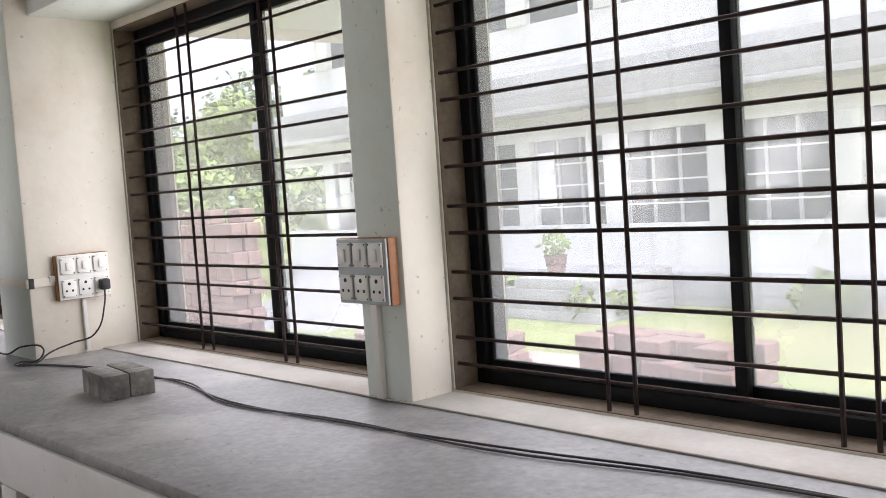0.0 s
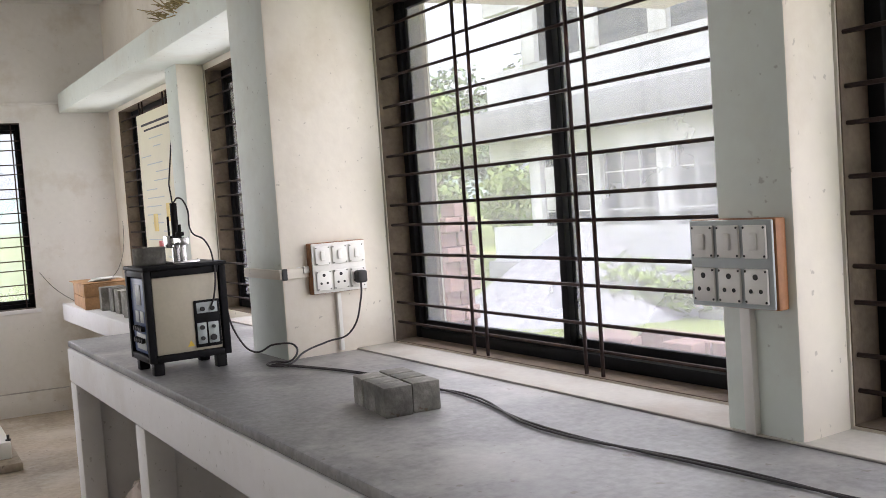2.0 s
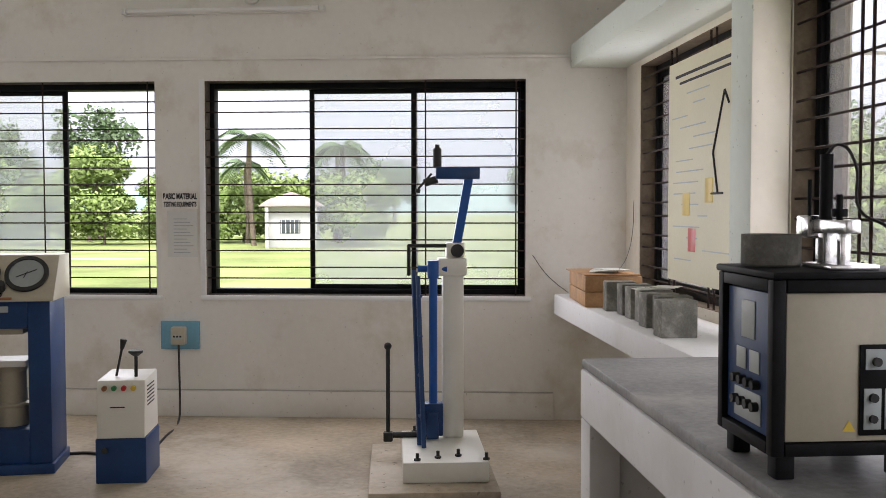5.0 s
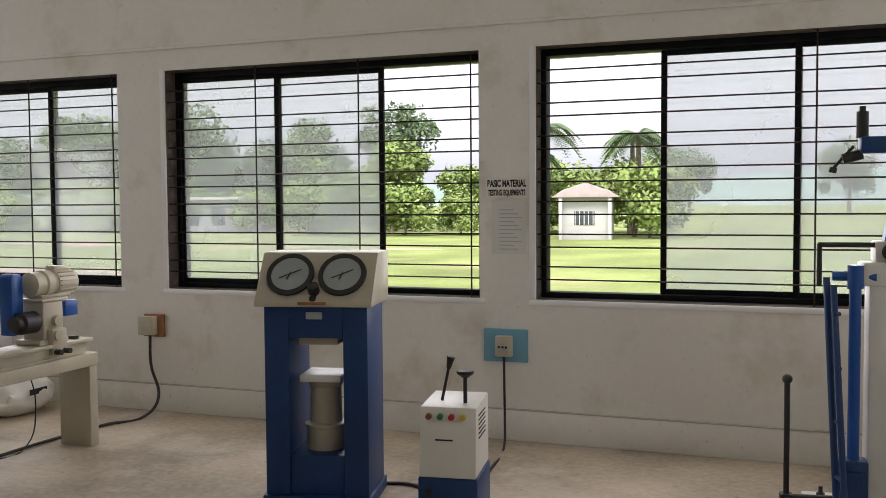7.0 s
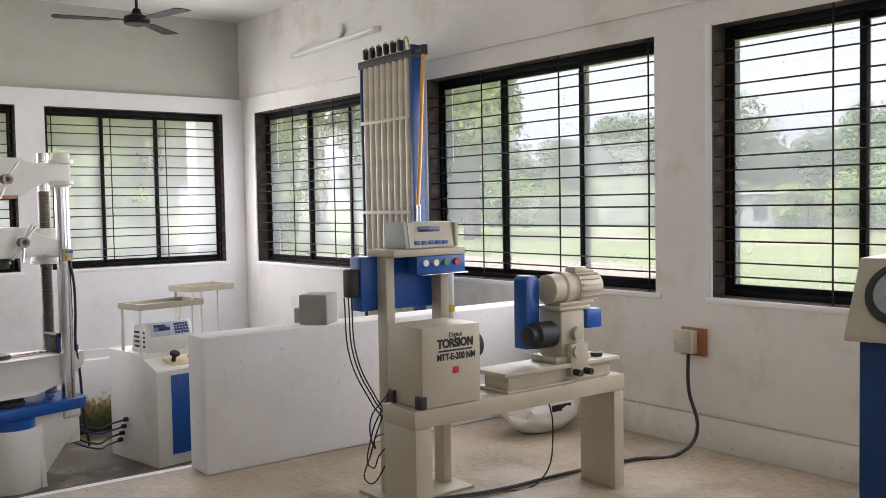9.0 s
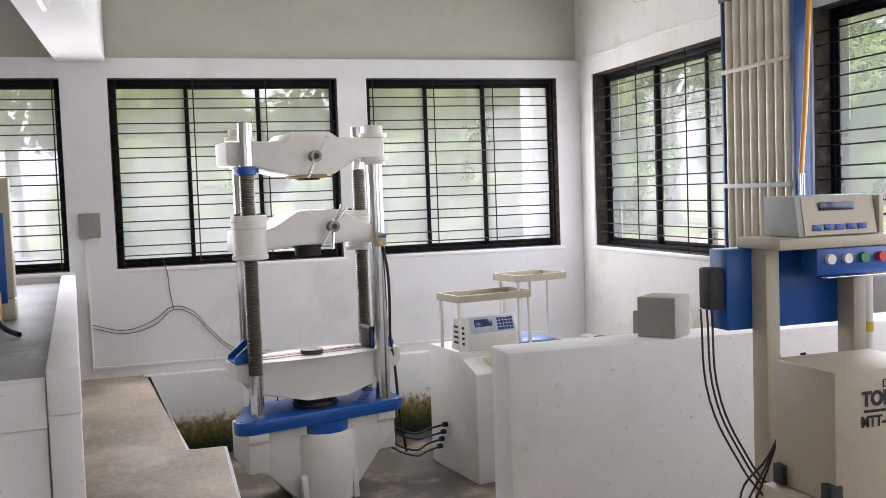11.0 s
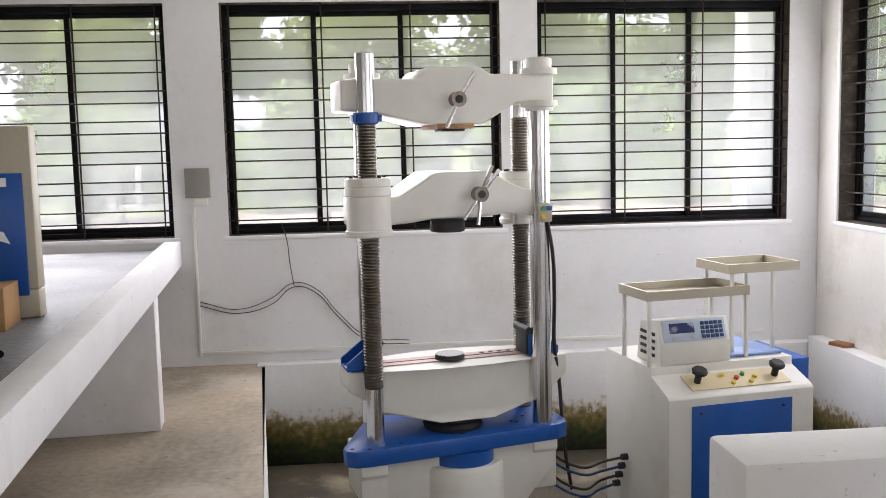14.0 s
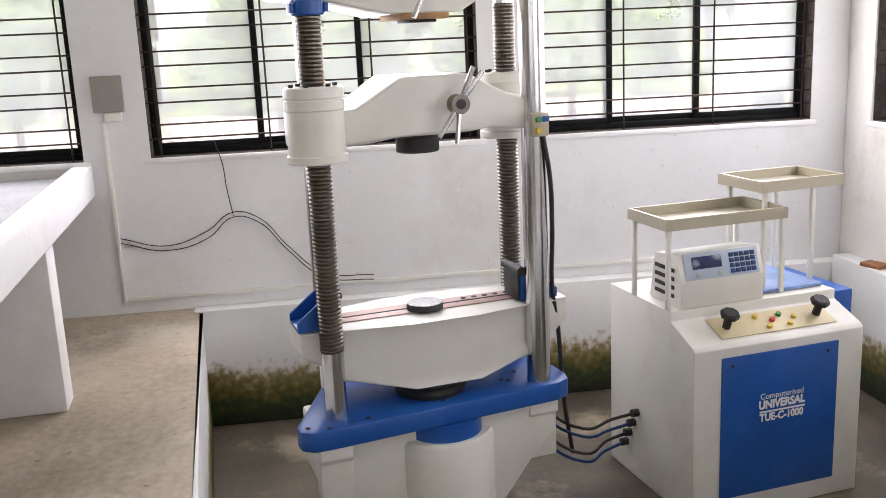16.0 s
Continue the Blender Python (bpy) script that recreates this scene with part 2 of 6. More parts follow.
M_LEAF2 = mat("leaf_light", (0.22, 0.29, 0.09), 0.7, var=0.4, scale=0.7, fine=4, bump=0, spec=0.2)
M_BARK = mat("bark", (0.14, 0.11, 0.08), 0.9, var=0.3, scale=6, bump=0.15)
M_HOUSE = mat("whitewash", (0.47, 0.465, 0.45), 0.8, var=0.06, scale=0.7, fine=8, bump=0.03, stain=(0.55, 0.54, 0.5), stain_amt=0.5, stain_scale=0.5)
M_FACADE = mat("facade_white", (0.68, 0.68, 0.67), 0.85, var=0.06, scale=0.7, fine=8, bump=0.03, stain=(0.36, 0.36, 0.34), stain_amt=0.5, stain_scale=0.5)
M_FACGREY = mat("facade_grey", (0.36, 0.36, 0.37), 0.85, var=0.12, scale=0.6, fine=8, bump=0.03, stain=(0.18, 0.18, 0.17), stain_amt=0.5, stain_scale=0.4)
M_ROOF = mat("pinkish_roof", (0.36, 0.30, 0.29), 0.8, var=0.12, scale=2, bump=0.05)
M_BRICK = mat("laterite", (0.22, 0.135, 0.115), 0.9, var=0.25, scale=3, fine=20, bump=0.12)
M_GRAVEL = mat("gravel", (0.27, 0.27, 0.275), 0.9, var=0.35, scale=8, fine=30, bump=0.3)
M_HILL = mat("far_hill", (0.22, 0.29, 0.25), 1.0, var=0.2, scale=0.03, fine=0.4, bump=0)
M_DIMGLASS = mat("dim_window", (0.07, 0.08, 0.09), 0.25, var=0.2, scale=1, bump=0)
M_LAMPTUBE = mat("fluorescent_tube", (0.85, 0.85, 0.82), 0.3, var=0.02, bump=0)
M_BANNER = mat("printed_banner", (0.72, 0.68, 0.50), 0.5, var=0.06, scale=2, bump=0.01)
M_FABRIC = mat("pale_cloth", (0.6, 0.52, 0.47), 0.9, var=0.2, scale=12, bump=0.1)
M_STRAW = mat("straw", (0.38, 0.30, 0.14), 0.9, var=0.4, scale=20, bump=0.1)

def glass_mat(name, haze, tint=(0.93, 0.94, 0.955)):
    m = bpy.data.materials.new(name)
    m.use_nodes = True
    nt = m.node_tree
    nt.nodes.remove(nt.nodes["Principled BSDF"])
    out = nt.nodes["Material Output"]
    tr = nt.nodes.new("ShaderNodeBsdfTransparent")
    tr.inputs[0].default_value = (*tint, 1)
    di = nt.nodes.new("ShaderNodeBsdfTranslucent")
    di.inputs[0].default_value = (0.88, 0.86, 0.97, 1)
    gl = nt.nodes.new("ShaderNodeBsdfGlossy")
    gl.inputs["Roughness"].default_value = 0.06
    tc = nt.nodes.new("ShaderNodeTexCoord")
    no = nt.nodes.new("ShaderNodeTexNoise")
    no.inputs["Scale"].default_value, no.inputs["Detail"].default_value = 1.6, 6
    nt.links.new(tc.outputs["Object"], no.inputs["Vector"])
    mr = nt.nodes.new("ShaderNodeMapRange")
    mr.inputs[3].default_value, mr.inputs[4].default_value = haze * 0.65, haze * 1.35
    nt.links.new(no.outputs[0], mr.inputs[0])
    a = nt.nodes.new("ShaderNodeMixShader")
    nt.links.new(mr.outputs[0], a.inputs[0])
    nt.links.new(tr.outputs[0], a.inputs[1])
    nt.links.new(di.outputs[0], a.inputs[2])
    b = nt.nodes.new("ShaderNodeMixShader")
    b.inputs[0].default_value = 0.04
    nt.links.new(a.outputs[0], b.inputs[1])
    nt.links.new(gl.outputs[0], b.inputs[2])
    nt.links.new(b.outputs[0], out.inputs[0])
    return m

M_HAZY = glass_mat("dusty_glass", 0.27)
# haze stands for thin dust and for a veil of lens flare
M_AGLASS = glass_mat("dusty_flare_glass", 0.25)
M_CLEAR = glass_mat("clear_glass", 0.05)
M_MILK = glass_mat("very_dusty_glass", 0.30)

# ---- mesh helpers ----
def box(bm, x0, x1, y0, y1, z0, z1, bev=0.0, m=None, seg=2):
    r = bmesh.ops.create_cube(bm, size=1.0)
    vs = r["verts"]
    for v in vs:
        v.co = Vector((x0 + (x1 - x0) * (v.co.x + 0.5), y0 + (y1 - y0) * (v.co.y + 0.5), z0 + (z1 - z0) * (v.co.z + 0.5)))
    if bev:
        es = {e for v in vs for e in v.link_edges}
        g = bmesh.ops.bevel(bm, geom=list(es), offset=bev, segments=seg, affect="EDGES", profile=0.5)
        vs = list({v for f in g["faces"] for v in f.verts} | {v for v in vs if v.is_valid})
    if m is not None:
        bmesh.ops.transform(bm, matrix=m, verts=vs)
    return vs

def rod(bm, p0, p1, r0, r1=None, seg=14, cap=True):
    r1 = r0 if r1 is None else r1
    p0, p1 = Vector(p0), Vector(p1)
    d = p1 - p0
    q = d.to_track_quat("Z", "Y").to_matrix().to_4x4()
    mm = Matrix.Translation((p0 + p1) / 2) @ q
    bmesh.ops.create_cone(bm, cap_ends=cap, segments=seg, radius1=r0, radius2=r1, depth=d.length, matrix=mm)

def lathe(bm, prof, c=(0, 0, 0), axis="Z", seg=24):
    """A turned shape from (radius, height) pairs."""
    rings = []
    for r, h in prof:
        ring = []
        for i in range(seg):
            a = 2 * math.pi * i / seg
            p = (r * math.cos(a), r * math.sin(a), h)
            if axis == "X":
                p = (h, r * math.cos(a), r * math.sin(a))
            if axis == "Y":
                p = (r * math.cos(a), h, r * math.sin(a))
            ring.append(bm.verts.new((c[0] + p[0], c[1] + p[1], c[2] + p[2])))
        rings.append(ring)
    for a, b in zip(rings, rings[1:]):
        for i in range(seg):
            bm.faces.new((a[i], a[(i + 1) % seg], b[(i + 1) % seg], b[i]))
    bm.faces.new(rings[0][::-1])
    bm.faces.new(rings[-1])

def prism(bm, pts, h0, h1, axis="Z", bev=0.0):
    """An extruded outline; pts in the two other axes."""
    def put(p, h):
        return {"Z": (p[0], p[1], h), "Y": (p[0], h, p[1]), "X": (h, p[0], p[1])}[axis]
    a = [bm.verts.new(put(p, h0)) for p in pts]
    b = [bm.verts.new(put(p, h1)) for p in pts]
    fs = [bm.faces.new(a[::-1]), bm.faces.new(b)]
    n = len(pts)
    for i in range(n):
        fs.append(bm.faces.new((a[i], a[(i + 1) % n], b[(i + 1) % n], b[i])))
    bmesh.ops.recalc_face_normals(bm, faces=fs)
    if bev:
        bmesh.ops.bevel(bm, geom=list({e for f in fs for e in f.edges}), offset=bev, segments=2, affect="EDGES", profile=0.5)

def mesh(name, bm, material, smooth=True):
    bmesh.ops.recalc_face_normals(bm, faces=bm.faces[:])
    me = bpy.data.meshes.new(name)
    bm.to_mesh(me)
    bm.free()
    if smooth:
        for p in me.polygons:
            p.use_smooth = True
        me.set_sharp_from_angle(angle=radians(35))
    me.materials.append(material)
    return me

def part(name, bm, material, parent=None, label="", m=None):
    o = new(name, mesh(name, bm, material))
    if parent is not None:
        o.parent = parent
    if m is not None:
        o.matrix_basis = m
    if label:
        tagged(o, label=label)
    return o

def thing(name, m, label, category, group="", kind=""):
    o = new(name)
    o.empty_display_size = 0.1
    o.matrix_basis = m
    return tagged(o, label, category, group, kind)

def solid(name, bm, material, label, category, m=None, kind="", group=""):
    return tagged(part(name, bm, material, None, "", m), label, category, group, kind)

def B():
    return bmesh.new()

def boxpart(name, dims, material, parent=None, bev=0.0, label="", m=None):
    bm = B()
    box(bm, *dims, bev=bev)
    return part(name, bm, material, parent, label, m)

def cable(name, pts, r, material, label="", parent=None, category="cable"):
    cu = bpy.data.curves.new(name, "CURVE")
    cu.dimensions = "3D"
    cu.bevel_depth, cu.bevel_resolution, cu.resolution_u = r, 2, 6
    sp = cu.splines.new("BEZIER")
    sp.bezier_points.add(len(pts) - 1)
    for bp, p in zip(sp.bezier_points, pts):
        bp.co = p
        bp.handle_left_type = bp.handle_right_type = "AUTO"
    tmp = bpy.data.objects.new(name, cu)
    scene.collection.objects.link(tmp)
    dg = bpy.context.evaluated_depsgraph_get()
    dg.update()
    me = bpy.data.meshes.new_from_object(tmp.evaluated_get(dg))
    bpy.data.objects.remove(tmp)
    bpy.data.curves.remove(cu)
    me.materials.clear()
    me.materials.append(material)
    for p in me.polygons:
        p.use_smooth = True
    o = new(name, me)
    if parent is not None:
        o.parent = parent
    else:
        tagged(o, label, category)
    return o

def lettering(text, size, m, material, parent, name="lettering", bold=0.0, width=None):
    cu = bpy.data.curves.new(name, "FONT")
    cu.body, cu.size, cu.align_x, cu.align_y, cu.extrude, cu.offset = text, size, "CENTER", "CENTER", 0.0006, bold
    tmp = bpy.data.objects.new(name, cu)
    scene.collection.objects.link(tmp)
    dg = bpy.context.evaluated_depsgraph_get()
    dg.update()
    me = bpy.data.meshes.new_from_object(tmp.evaluated_get(dg))
    bpy.data.objects.remove(tmp)
    bpy.data.curves.remove(cu)
    if width:
        xs = [v.co.x for v in me.vertices]
        k = width / (max(xs) - min(xs))
        for v in me.vertices:
            v.co.x *= k
    me.materials.clear()
    me.materials.append(material)
    o = new(name, me)
    o.parent = parent
    o.matrix_basis = m
    return o

# a sign's own plane: x to the right, y up, facing the given way
def facing(x, y, z, rz, tilt=90):
    return pose(x, y, z, 0, 0, rz) @ pose(0, 0, 0, tilt, 0, 0)

# ---- structure ----
CEIL_Z = 2.95
def wall_mesh(name, u0, u1, z0, z1, thick, holes, m, material, label, y0=0.0):
    """A wall along local x, its room face at local y = y0, with rectangular holes (u0, u1, z0, z1)."""
    bm = B()
    us = sorted({u0, u1, *[h[0] for h in holes], *[h[1] for h in holes]})
    zs = sorted({z0, z1, *[h[2] for h in holes], *[h[3] for h in holes]})
    us = [u for u in us if u0 <= u <= u1]
    grid = {}
    def vert(i, j, k):
        if (i, j, k) not in grid:
            grid[i, j, k] = bm.verts.new((us[i], y0 + k * thick, zs[j]))
        return grid[i, j, k]
    def full(i, j):
        if not (0 <= i < len(us) - 1 and 0 <= j < len(zs) - 1):
            return False
        a, b = (us[i] + us[i + 1]) / 2, (zs[j] + zs[j + 1]) / 2
        return not any(h[0] < a < h[1] and h[2] < b < h[3] for h in holes)
    for i in range(len(us) - 1):
        for j in range(len(zs) - 1):
            if not full(i, j):
                continue
            for k in (0, 1):
                bm.faces.new((vert(i, j, k), vert(i + 1, j, k), vert(i + 1, j + 1, k), vert(i, j + 1, k)))
            for (di, dj, e0, e1) in ((-1, 0, (i, j), (i, j + 1)), (1, 0, (i + 1, j), (i + 1, j + 1)), (0, -1, (i, j), (i + 1, j)), (0, 1, (i, j + 1), (i + 1, j + 1))):
                if not full(i + di, j + dj):
                    bm.faces.new((vert(*e0, 0), vert(*e1, 0), vert(*e1, 1), vert(*e0, 1)))
    return tagged(part(name, bm, material, None, "", m), label, "wall", kind="structure")

wall_mesh("wall_b", -0.3, 10.6, -0.9, CEIL_Z + 0.2, 0.23, [(a, b, SILL, HEAD) for a, b in WB], WALL_B, M_WALL, "off-white painted plaster wall with three-pane barred windows")
wall_mesh("wall_c", -10.0, -0.002, -0.9, 2.24, 0.23, [(a, b, SILL, HEAD) for a, b in WC], WALL_C, M_WALLC, "white painted plaster wall with barred windows over the machine pit")
wall_mesh("wall_c_upper", -10.0, -0.002, 2.24, CEIL_Z + 0.2, 0.17, [], WALL_C, M_GREYWALL, "grey unpainted plaster band above the window lintel", y0=0.06)
wall_mesh("wall_a", -0.4, 10.1, -0.9, CEIL_Z + 0.2, 0.23, [(a, b, ASILL, AHEAD) for a, b in WAU], WA, M_CREAM, "cream painted window wall behind the workbench")
# out of view: added to close the room so light bounces back
wall_mesh("wall_d", -0.5, 12.6, -0.9, CEIL_Z + 0.2, 0.23, [], pose(12.3, -9.6, 0, 0, 0, 180), M_WALL, "plain off-white wall added to close the unseen side of the room")

bm = B(); box(bm, -0.3, 12.6, -9.9, 0.3, CEIL_Z, CEIL_Z + 0.12)
solid("ceiling", bm, M_CEIL, "off-white painted concrete ceiling slab", "ceiling", kind="structure")
# floor round the pit: the pit lies in the corner under wall C
PX, PY, PZ = 3.71, -3.27, -0.6
bm = B()
box(bm, PX, 12.6, -9.9, 0.1, -0.9, 0.0)
box(bm, -0.1, PX, -9.9, -3.42, -0.9, 0.0)
prism(bm, [(-0.1, -3.42), (PX, -3.42), (PX, -3.03), (2.23, -3.03), (2.23, -3.21), (-0.1, -3.44)], -0.9, 0.0)
solid("floor", bm, M_FLOOR, "worn brown cement floor with pale stains", "floor", kind="structure")
bm = B(); box(bm, -0.1, PX, -3.5, 0.1, -0.9, PZ)
solid("pit_floor", bm, M_PITF, "damp dirty concrete floor of the machine pit", "floor", kind="structure")
# ledge under wall C inside the pit, mossy at its foot
bm = B(); box(bm, 0.0, 0.10, -3.45, -0.02, PZ, 0.01, bev=0.006)
solid("pit_ledge", bm, M_PITWALL, "white plastered pit wall with green moss at its foot", "wall", kind="structure")
bm = B(); box(bm, 0.10, PX, -0.10, 0.0, PZ, 0.05, bev=0.006)
solid("pit_ledge_b", bm, M_PITWALL, "white plastered ledge along the pit's end", "ledge", kind="structure")

# skirting of wall B
bm = B(); box(bm, PX + 0.2, 9.66, -0.016, 0.0, 0.0, 0.165, bev=0.004)
solid("baseboard", bm, M_WALL, "off-white cement skirting below the barred windows", "skirting", kind="structure")
bm = B(); box(bm, PX + 0.2, 9.66, -0.019, -0.001, 0.1655, 0.173, bev=0.002)
solid("baseboard_edge", bm, M_DUSTY, "thin greyer strip along the top edge of the cement skirting", "skirting", kind="structure")
bm = B(); box(bm, 0.0, 12.0, -0.02, -0.002, 2.225, 2.245, bev=0.004)
solid("lintel_line", bm, M_WALL, "thin plaster band above the windows", "trim", kind="structure")

# wall A: lintel shelf, columns and piers
bm = B(); box(bm, -0.21, 9.9, -0.34, 0.0, 2.16, 2.30, bev=0.006)
solid("lintel_shelf", bm, M_GREENLIT, "pale green painted concrete lintel shelf above the bench windows", "beam", m=WA, kind="structure")
# fronts keep the green light painted in; side faces get plain cream
def cream_flanks(o):
    o.data.materials.append(M_CREAM)
    for f in o.data.polygons:
        if abs(f.normal.x) > 0.7:
            f.material_index = 1
for i, (u0, u1, w) in enumerate([(3.66, 4.0, 0.43), (7.61, 7.95, 0.43)]):
    bm = B(); box(bm, u0, u1, -w, -0.002, 0.0, CEIL_Z, bev=0.012)
    cream_flanks(solid("column_%d" % (i + 1), bm, M_GREENLIT, "painted concrete column between the bench windows", "column", m=WA, kind="structure"))
for i, (u0, u1) in enumerate([(1.86, 2.07), (5.71, 5.90)]):
    bm = B(); box(bm, u0, u1, -0.155, -0.002, 0.0, 2.17, bev=0.012)
    cream_flanks(solid("pier_%d" % (i + 1), bm, M_GREENLIT, "pale green painted pier with chipped edges", "pier", m=WA, kind="structure"))
# ceiling beam over the column of wall C
bm = B(); box(bm, 0.0, 12.4, -3.91, -3.59, 2.21, CEIL_Z, bev=0.006)
solid("ceiling_beam", bm, M_WALLC, "white concrete beam under the ceiling", "beam", kind="structure")
# plastered side of the pit under the walking strip
bm = B(); prism(bm, [(0.1, -3.43), (2.23, -3.212), (2.245, -3.03), (3.65, -3.03), (3.65, -3.015), (2.23, -3.015), (2.215, -3.195), (0.1, -3.412)], PZ, -0.003)
solid("pit_strip_side", bm, M_PITWALL, "white plastered side of the pit with moss at its foot", "wall", kind="structure")
# half wall beside the pit
HWX = 3.72
bm = B(); box(bm, HWX, HWX + 0.19, -2.13, -0.0, 0.0, 0.65, bev=0.012)
solid("half_wall", bm, M_WALLC, "white plastered half-height wall beside the pit", "wall", kind="structure")
bm = B(); box(bm, PX - 0.06, PX + 0.002, -3.03, 0.0, PZ, -0.004)
solid("pit_side", bm, M_PITWALL, "plastered side of the pit", "wall", kind="structure")

# ---- windows ----
def window(name, m, W, z0, z1, mulls, panes, vbars, label, bars=14, depth=0.05, f=0.032, first=0.107, pitch=0.1725, gap=0.068, r=0.0042, lining=None):
    """Local x along the wall, y outwards, z up."""
    H = z1 - z0
    w = thing(name, m @ pose(0, 0, z0), label, "window", kind="structure")
    fr = B()
    box(fr, 0.003, f, depth, depth + 0.09, 0.003, H - 0.003, bev=0.003)
    box(fr, W - f, W - 0.003, depth, depth + 0.09, 0.003, H - 0.003, bev=0.003)
    box(fr, f, W - f, depth, depth + 0.09, 0.003, f, bev=0.003)
    box(fr, f, W - f, depth, depth + 0.09, H - f - 0.008, H - 0.003, bev=0.003)
    part("window_frame", fr, M_BLACK, w, "black aluminium sliding window frame")
    xs = [f, *mulls, W - f]
    for i in range(len(xs) - 1):
        if panes[i] == "o":
            continue
        y = depth + 0.03 + 0.03 * (i % 2)
        a, b = xs[i] - 0.018, xs[i + 1] + 0.018
        s = B()
        e = 0.03
        box(s, a, a + e, y - 0.012, y + 0.012, f + 0.001, H - f - 0.009, bev=0.002)
        box(s, b - e, b, y - 0.012, y + 0.012, f + 0.001, H - f - 0.009, bev=0.002)
        box(s, a + e, b - e, y - 0.012, y + 0.012, f + 0.001, f + 0.028, bev=0.002)
        box(s, a + e, b - e, y - 0.012, y + 0.012, H - f - 0.034, H - f - 0.009, bev=0.002)
        sash = part("sash", s, M_BLACK, w)
        g = B()
        box(g, a + e, b - e, y - 0.002, y + 0.002, f + 0.028, H - f - 0.034)
        pane = part("pane", g, {"h": M_HAZY, "c": M_CLEAR, "m": M_MILK, "a": M_AGLASS}[panes[i]], sash, {"h": "dusty glass pane", "c": "clear glass pane", "m": "milky dusty glass pane", "a": "thinly dusty glass pane with lens flare veil in its haze"}[panes[i]])
        pane.visible_shadow = False
    hb = B()
    rod(hb, (0.0, 0.02, 0), (W, 0.02, 0), r, seg=8)
    hm = mesh("grille_bar", hb, M_BAR)
    for i in range(bars):
        o = new("grille_bar", hm)
        o.parent = w
        o.location.z = first + pitch * (i // 2) + (gap if i % 2 else 0)
    vb = B()
    rod(vb, (0, 0.012, 0.0), (0, 0.012, H), r * 1.1, seg=8)
    vm = mesh("grille_upright", vb, M_BAR)
    for x in vbars:
        o = new("grille_upright", vm)
        o.parent = w
        o.location.x = x
    # raw reveal edge round the opening
    rv = B()
    box(rv, 0.0005, 0.003, 0.004, 0.22, 0, H)
    box(rv, W - 0.003, W - 0.0005, 0.004, 0.22, 0, H)
    box(rv, 0.003, W - 0.003, 0.004, 0.22, H - 0.003, H - 0.0005)
    box(rv, 0.003, W - 0.003, 0.0, 0.22, 0.0005, 0.003)
    part("reveal", rv, lining or M_REVEAL, w, "dark raw plaster reveal")
    return w

MB = [(8.14, 8.79), (5.864, 6.533), (3.473, 4.167), (0.987, 1.648)]
PB = ["ohh", "hho", "hhh", "hhh"]
for i, ((a, b), mm, pn) in enumerate(zip(WB, MB, PB)):
    window("window_%d" % (i + 1), WALL_B @ pose(a, 0, 0), b - a, SILL, HEAD, [v - a for v in mm], pn,
           [mm[0] - a - 0.075, mm[1] - a - 0.075, b - a - 0.05] if i else [mm[1] - a + 0.08, b - a - 0.06], "black framed sliding window with horizontal iron bars in the painted wall", depth=0.10)
    bm = B()
    box(bm, a - 0.035, b + 0.035, -0.008, 0.002, SILL - 0.03, SILL - 0.002, bev=0.003)
    box(bm, a - 0.035, a - 0.002, -0.006, 0.002, SILL - 0.002, HEAD + 0.01, bev=0.002)
    solid("window_trim_%d" % (i + 1), bm, M_WHITE, "rough white plaster edge round a window", "trim", kind="structure")
MC = [(-1.267, -0.788), (-3.06, -2.545), (-4.98, -4.455)]
for i, ((a, b), mm) in enumerate(zip(WC, MC)):
    window("window_%d" % (i + 5), WALL_C @ pose(a, 0, 0), b - a, SILL, HEAD, [v - a for v in mm], "mmm",
           [mm[0] - a + 0.05, mm[1] - a + 0.05, 0.05, b - a - 0.05], "black framed sliding window with rusty horizontal bars in the white wall", depth=0.08, first=0.088)
    bm = B()
    box(bm, a - 0.03, b + 0.03, -0.008, 0.002, SILL - 0.028, SILL - 0.002, bev=0.003)
    solid("window_trim_%d" % (i + 5), bm, M_WHITE, "rough white plaster edge below a window", "trim", m=WALL_C, kind="structure")
for i, (a, b) in enumerate(WAU):
    W = b - a
    mid = 0.51 * W if i != 0 else 0.80
    window("window_%d" % (i + 8), WA @ pose(a, 0, 0), W, ASILL, AHEAD, [mid], "aa" if i != 3 else "ac",
           [0.30 * W, 0.345 * W, 0.625 * W, 0.665 * W], "tall black framed window with rusty iron bars above the bench", depth=0.09, f=0.04, first=0.07, pitch=0.18, gap=0.073, r=0.0052, lining=M_RAW)

# ---- workbenches ----
BZ = 0.825
bench = thing("workbench", WA, "built-in white workbench with a grey cement top along the windows", "workbench")
boxpart("benchtop", (2.54, 9.9, -0.895, -0.005, BZ - 0.03, BZ), M_BENCH, bench, 0.006, "worn grey cement benchtop")
bm = B(); box(bm, 2.54, 9.9, -0.90, -0.80, 0.64, BZ - 0.032, bev=0.008)
part("front_beam", bm, M_WALLC, bench, "white plastered front edge")
boxpart("end_panel", (2.54, 2.62, -0.795, -0.02, 0.0, BZ - 0.032), M_WALLC, bench, 0.006)
for u in (2.54, 3.70, 4.95, 6.2, 7.45, 8.7):
    boxpart("leg", (u, u + 0.12, -0.898, -0.80, 0.0, 0.638), M_WALLC, bench, 0.006)
    if u > 3:
        boxpart("divider", (u + 0.02, u + 0.10, -0.798, -0.02, 0.0, BZ - 0.032), M_WALLC, bench)
boxpart("dusty_strip", (2.54, 9.9, -0.16, -0.004, BZ + 0.0005, BZ + 0.006), M_DUSTY, bench, 0.002, "pale dusty strip under the windows")
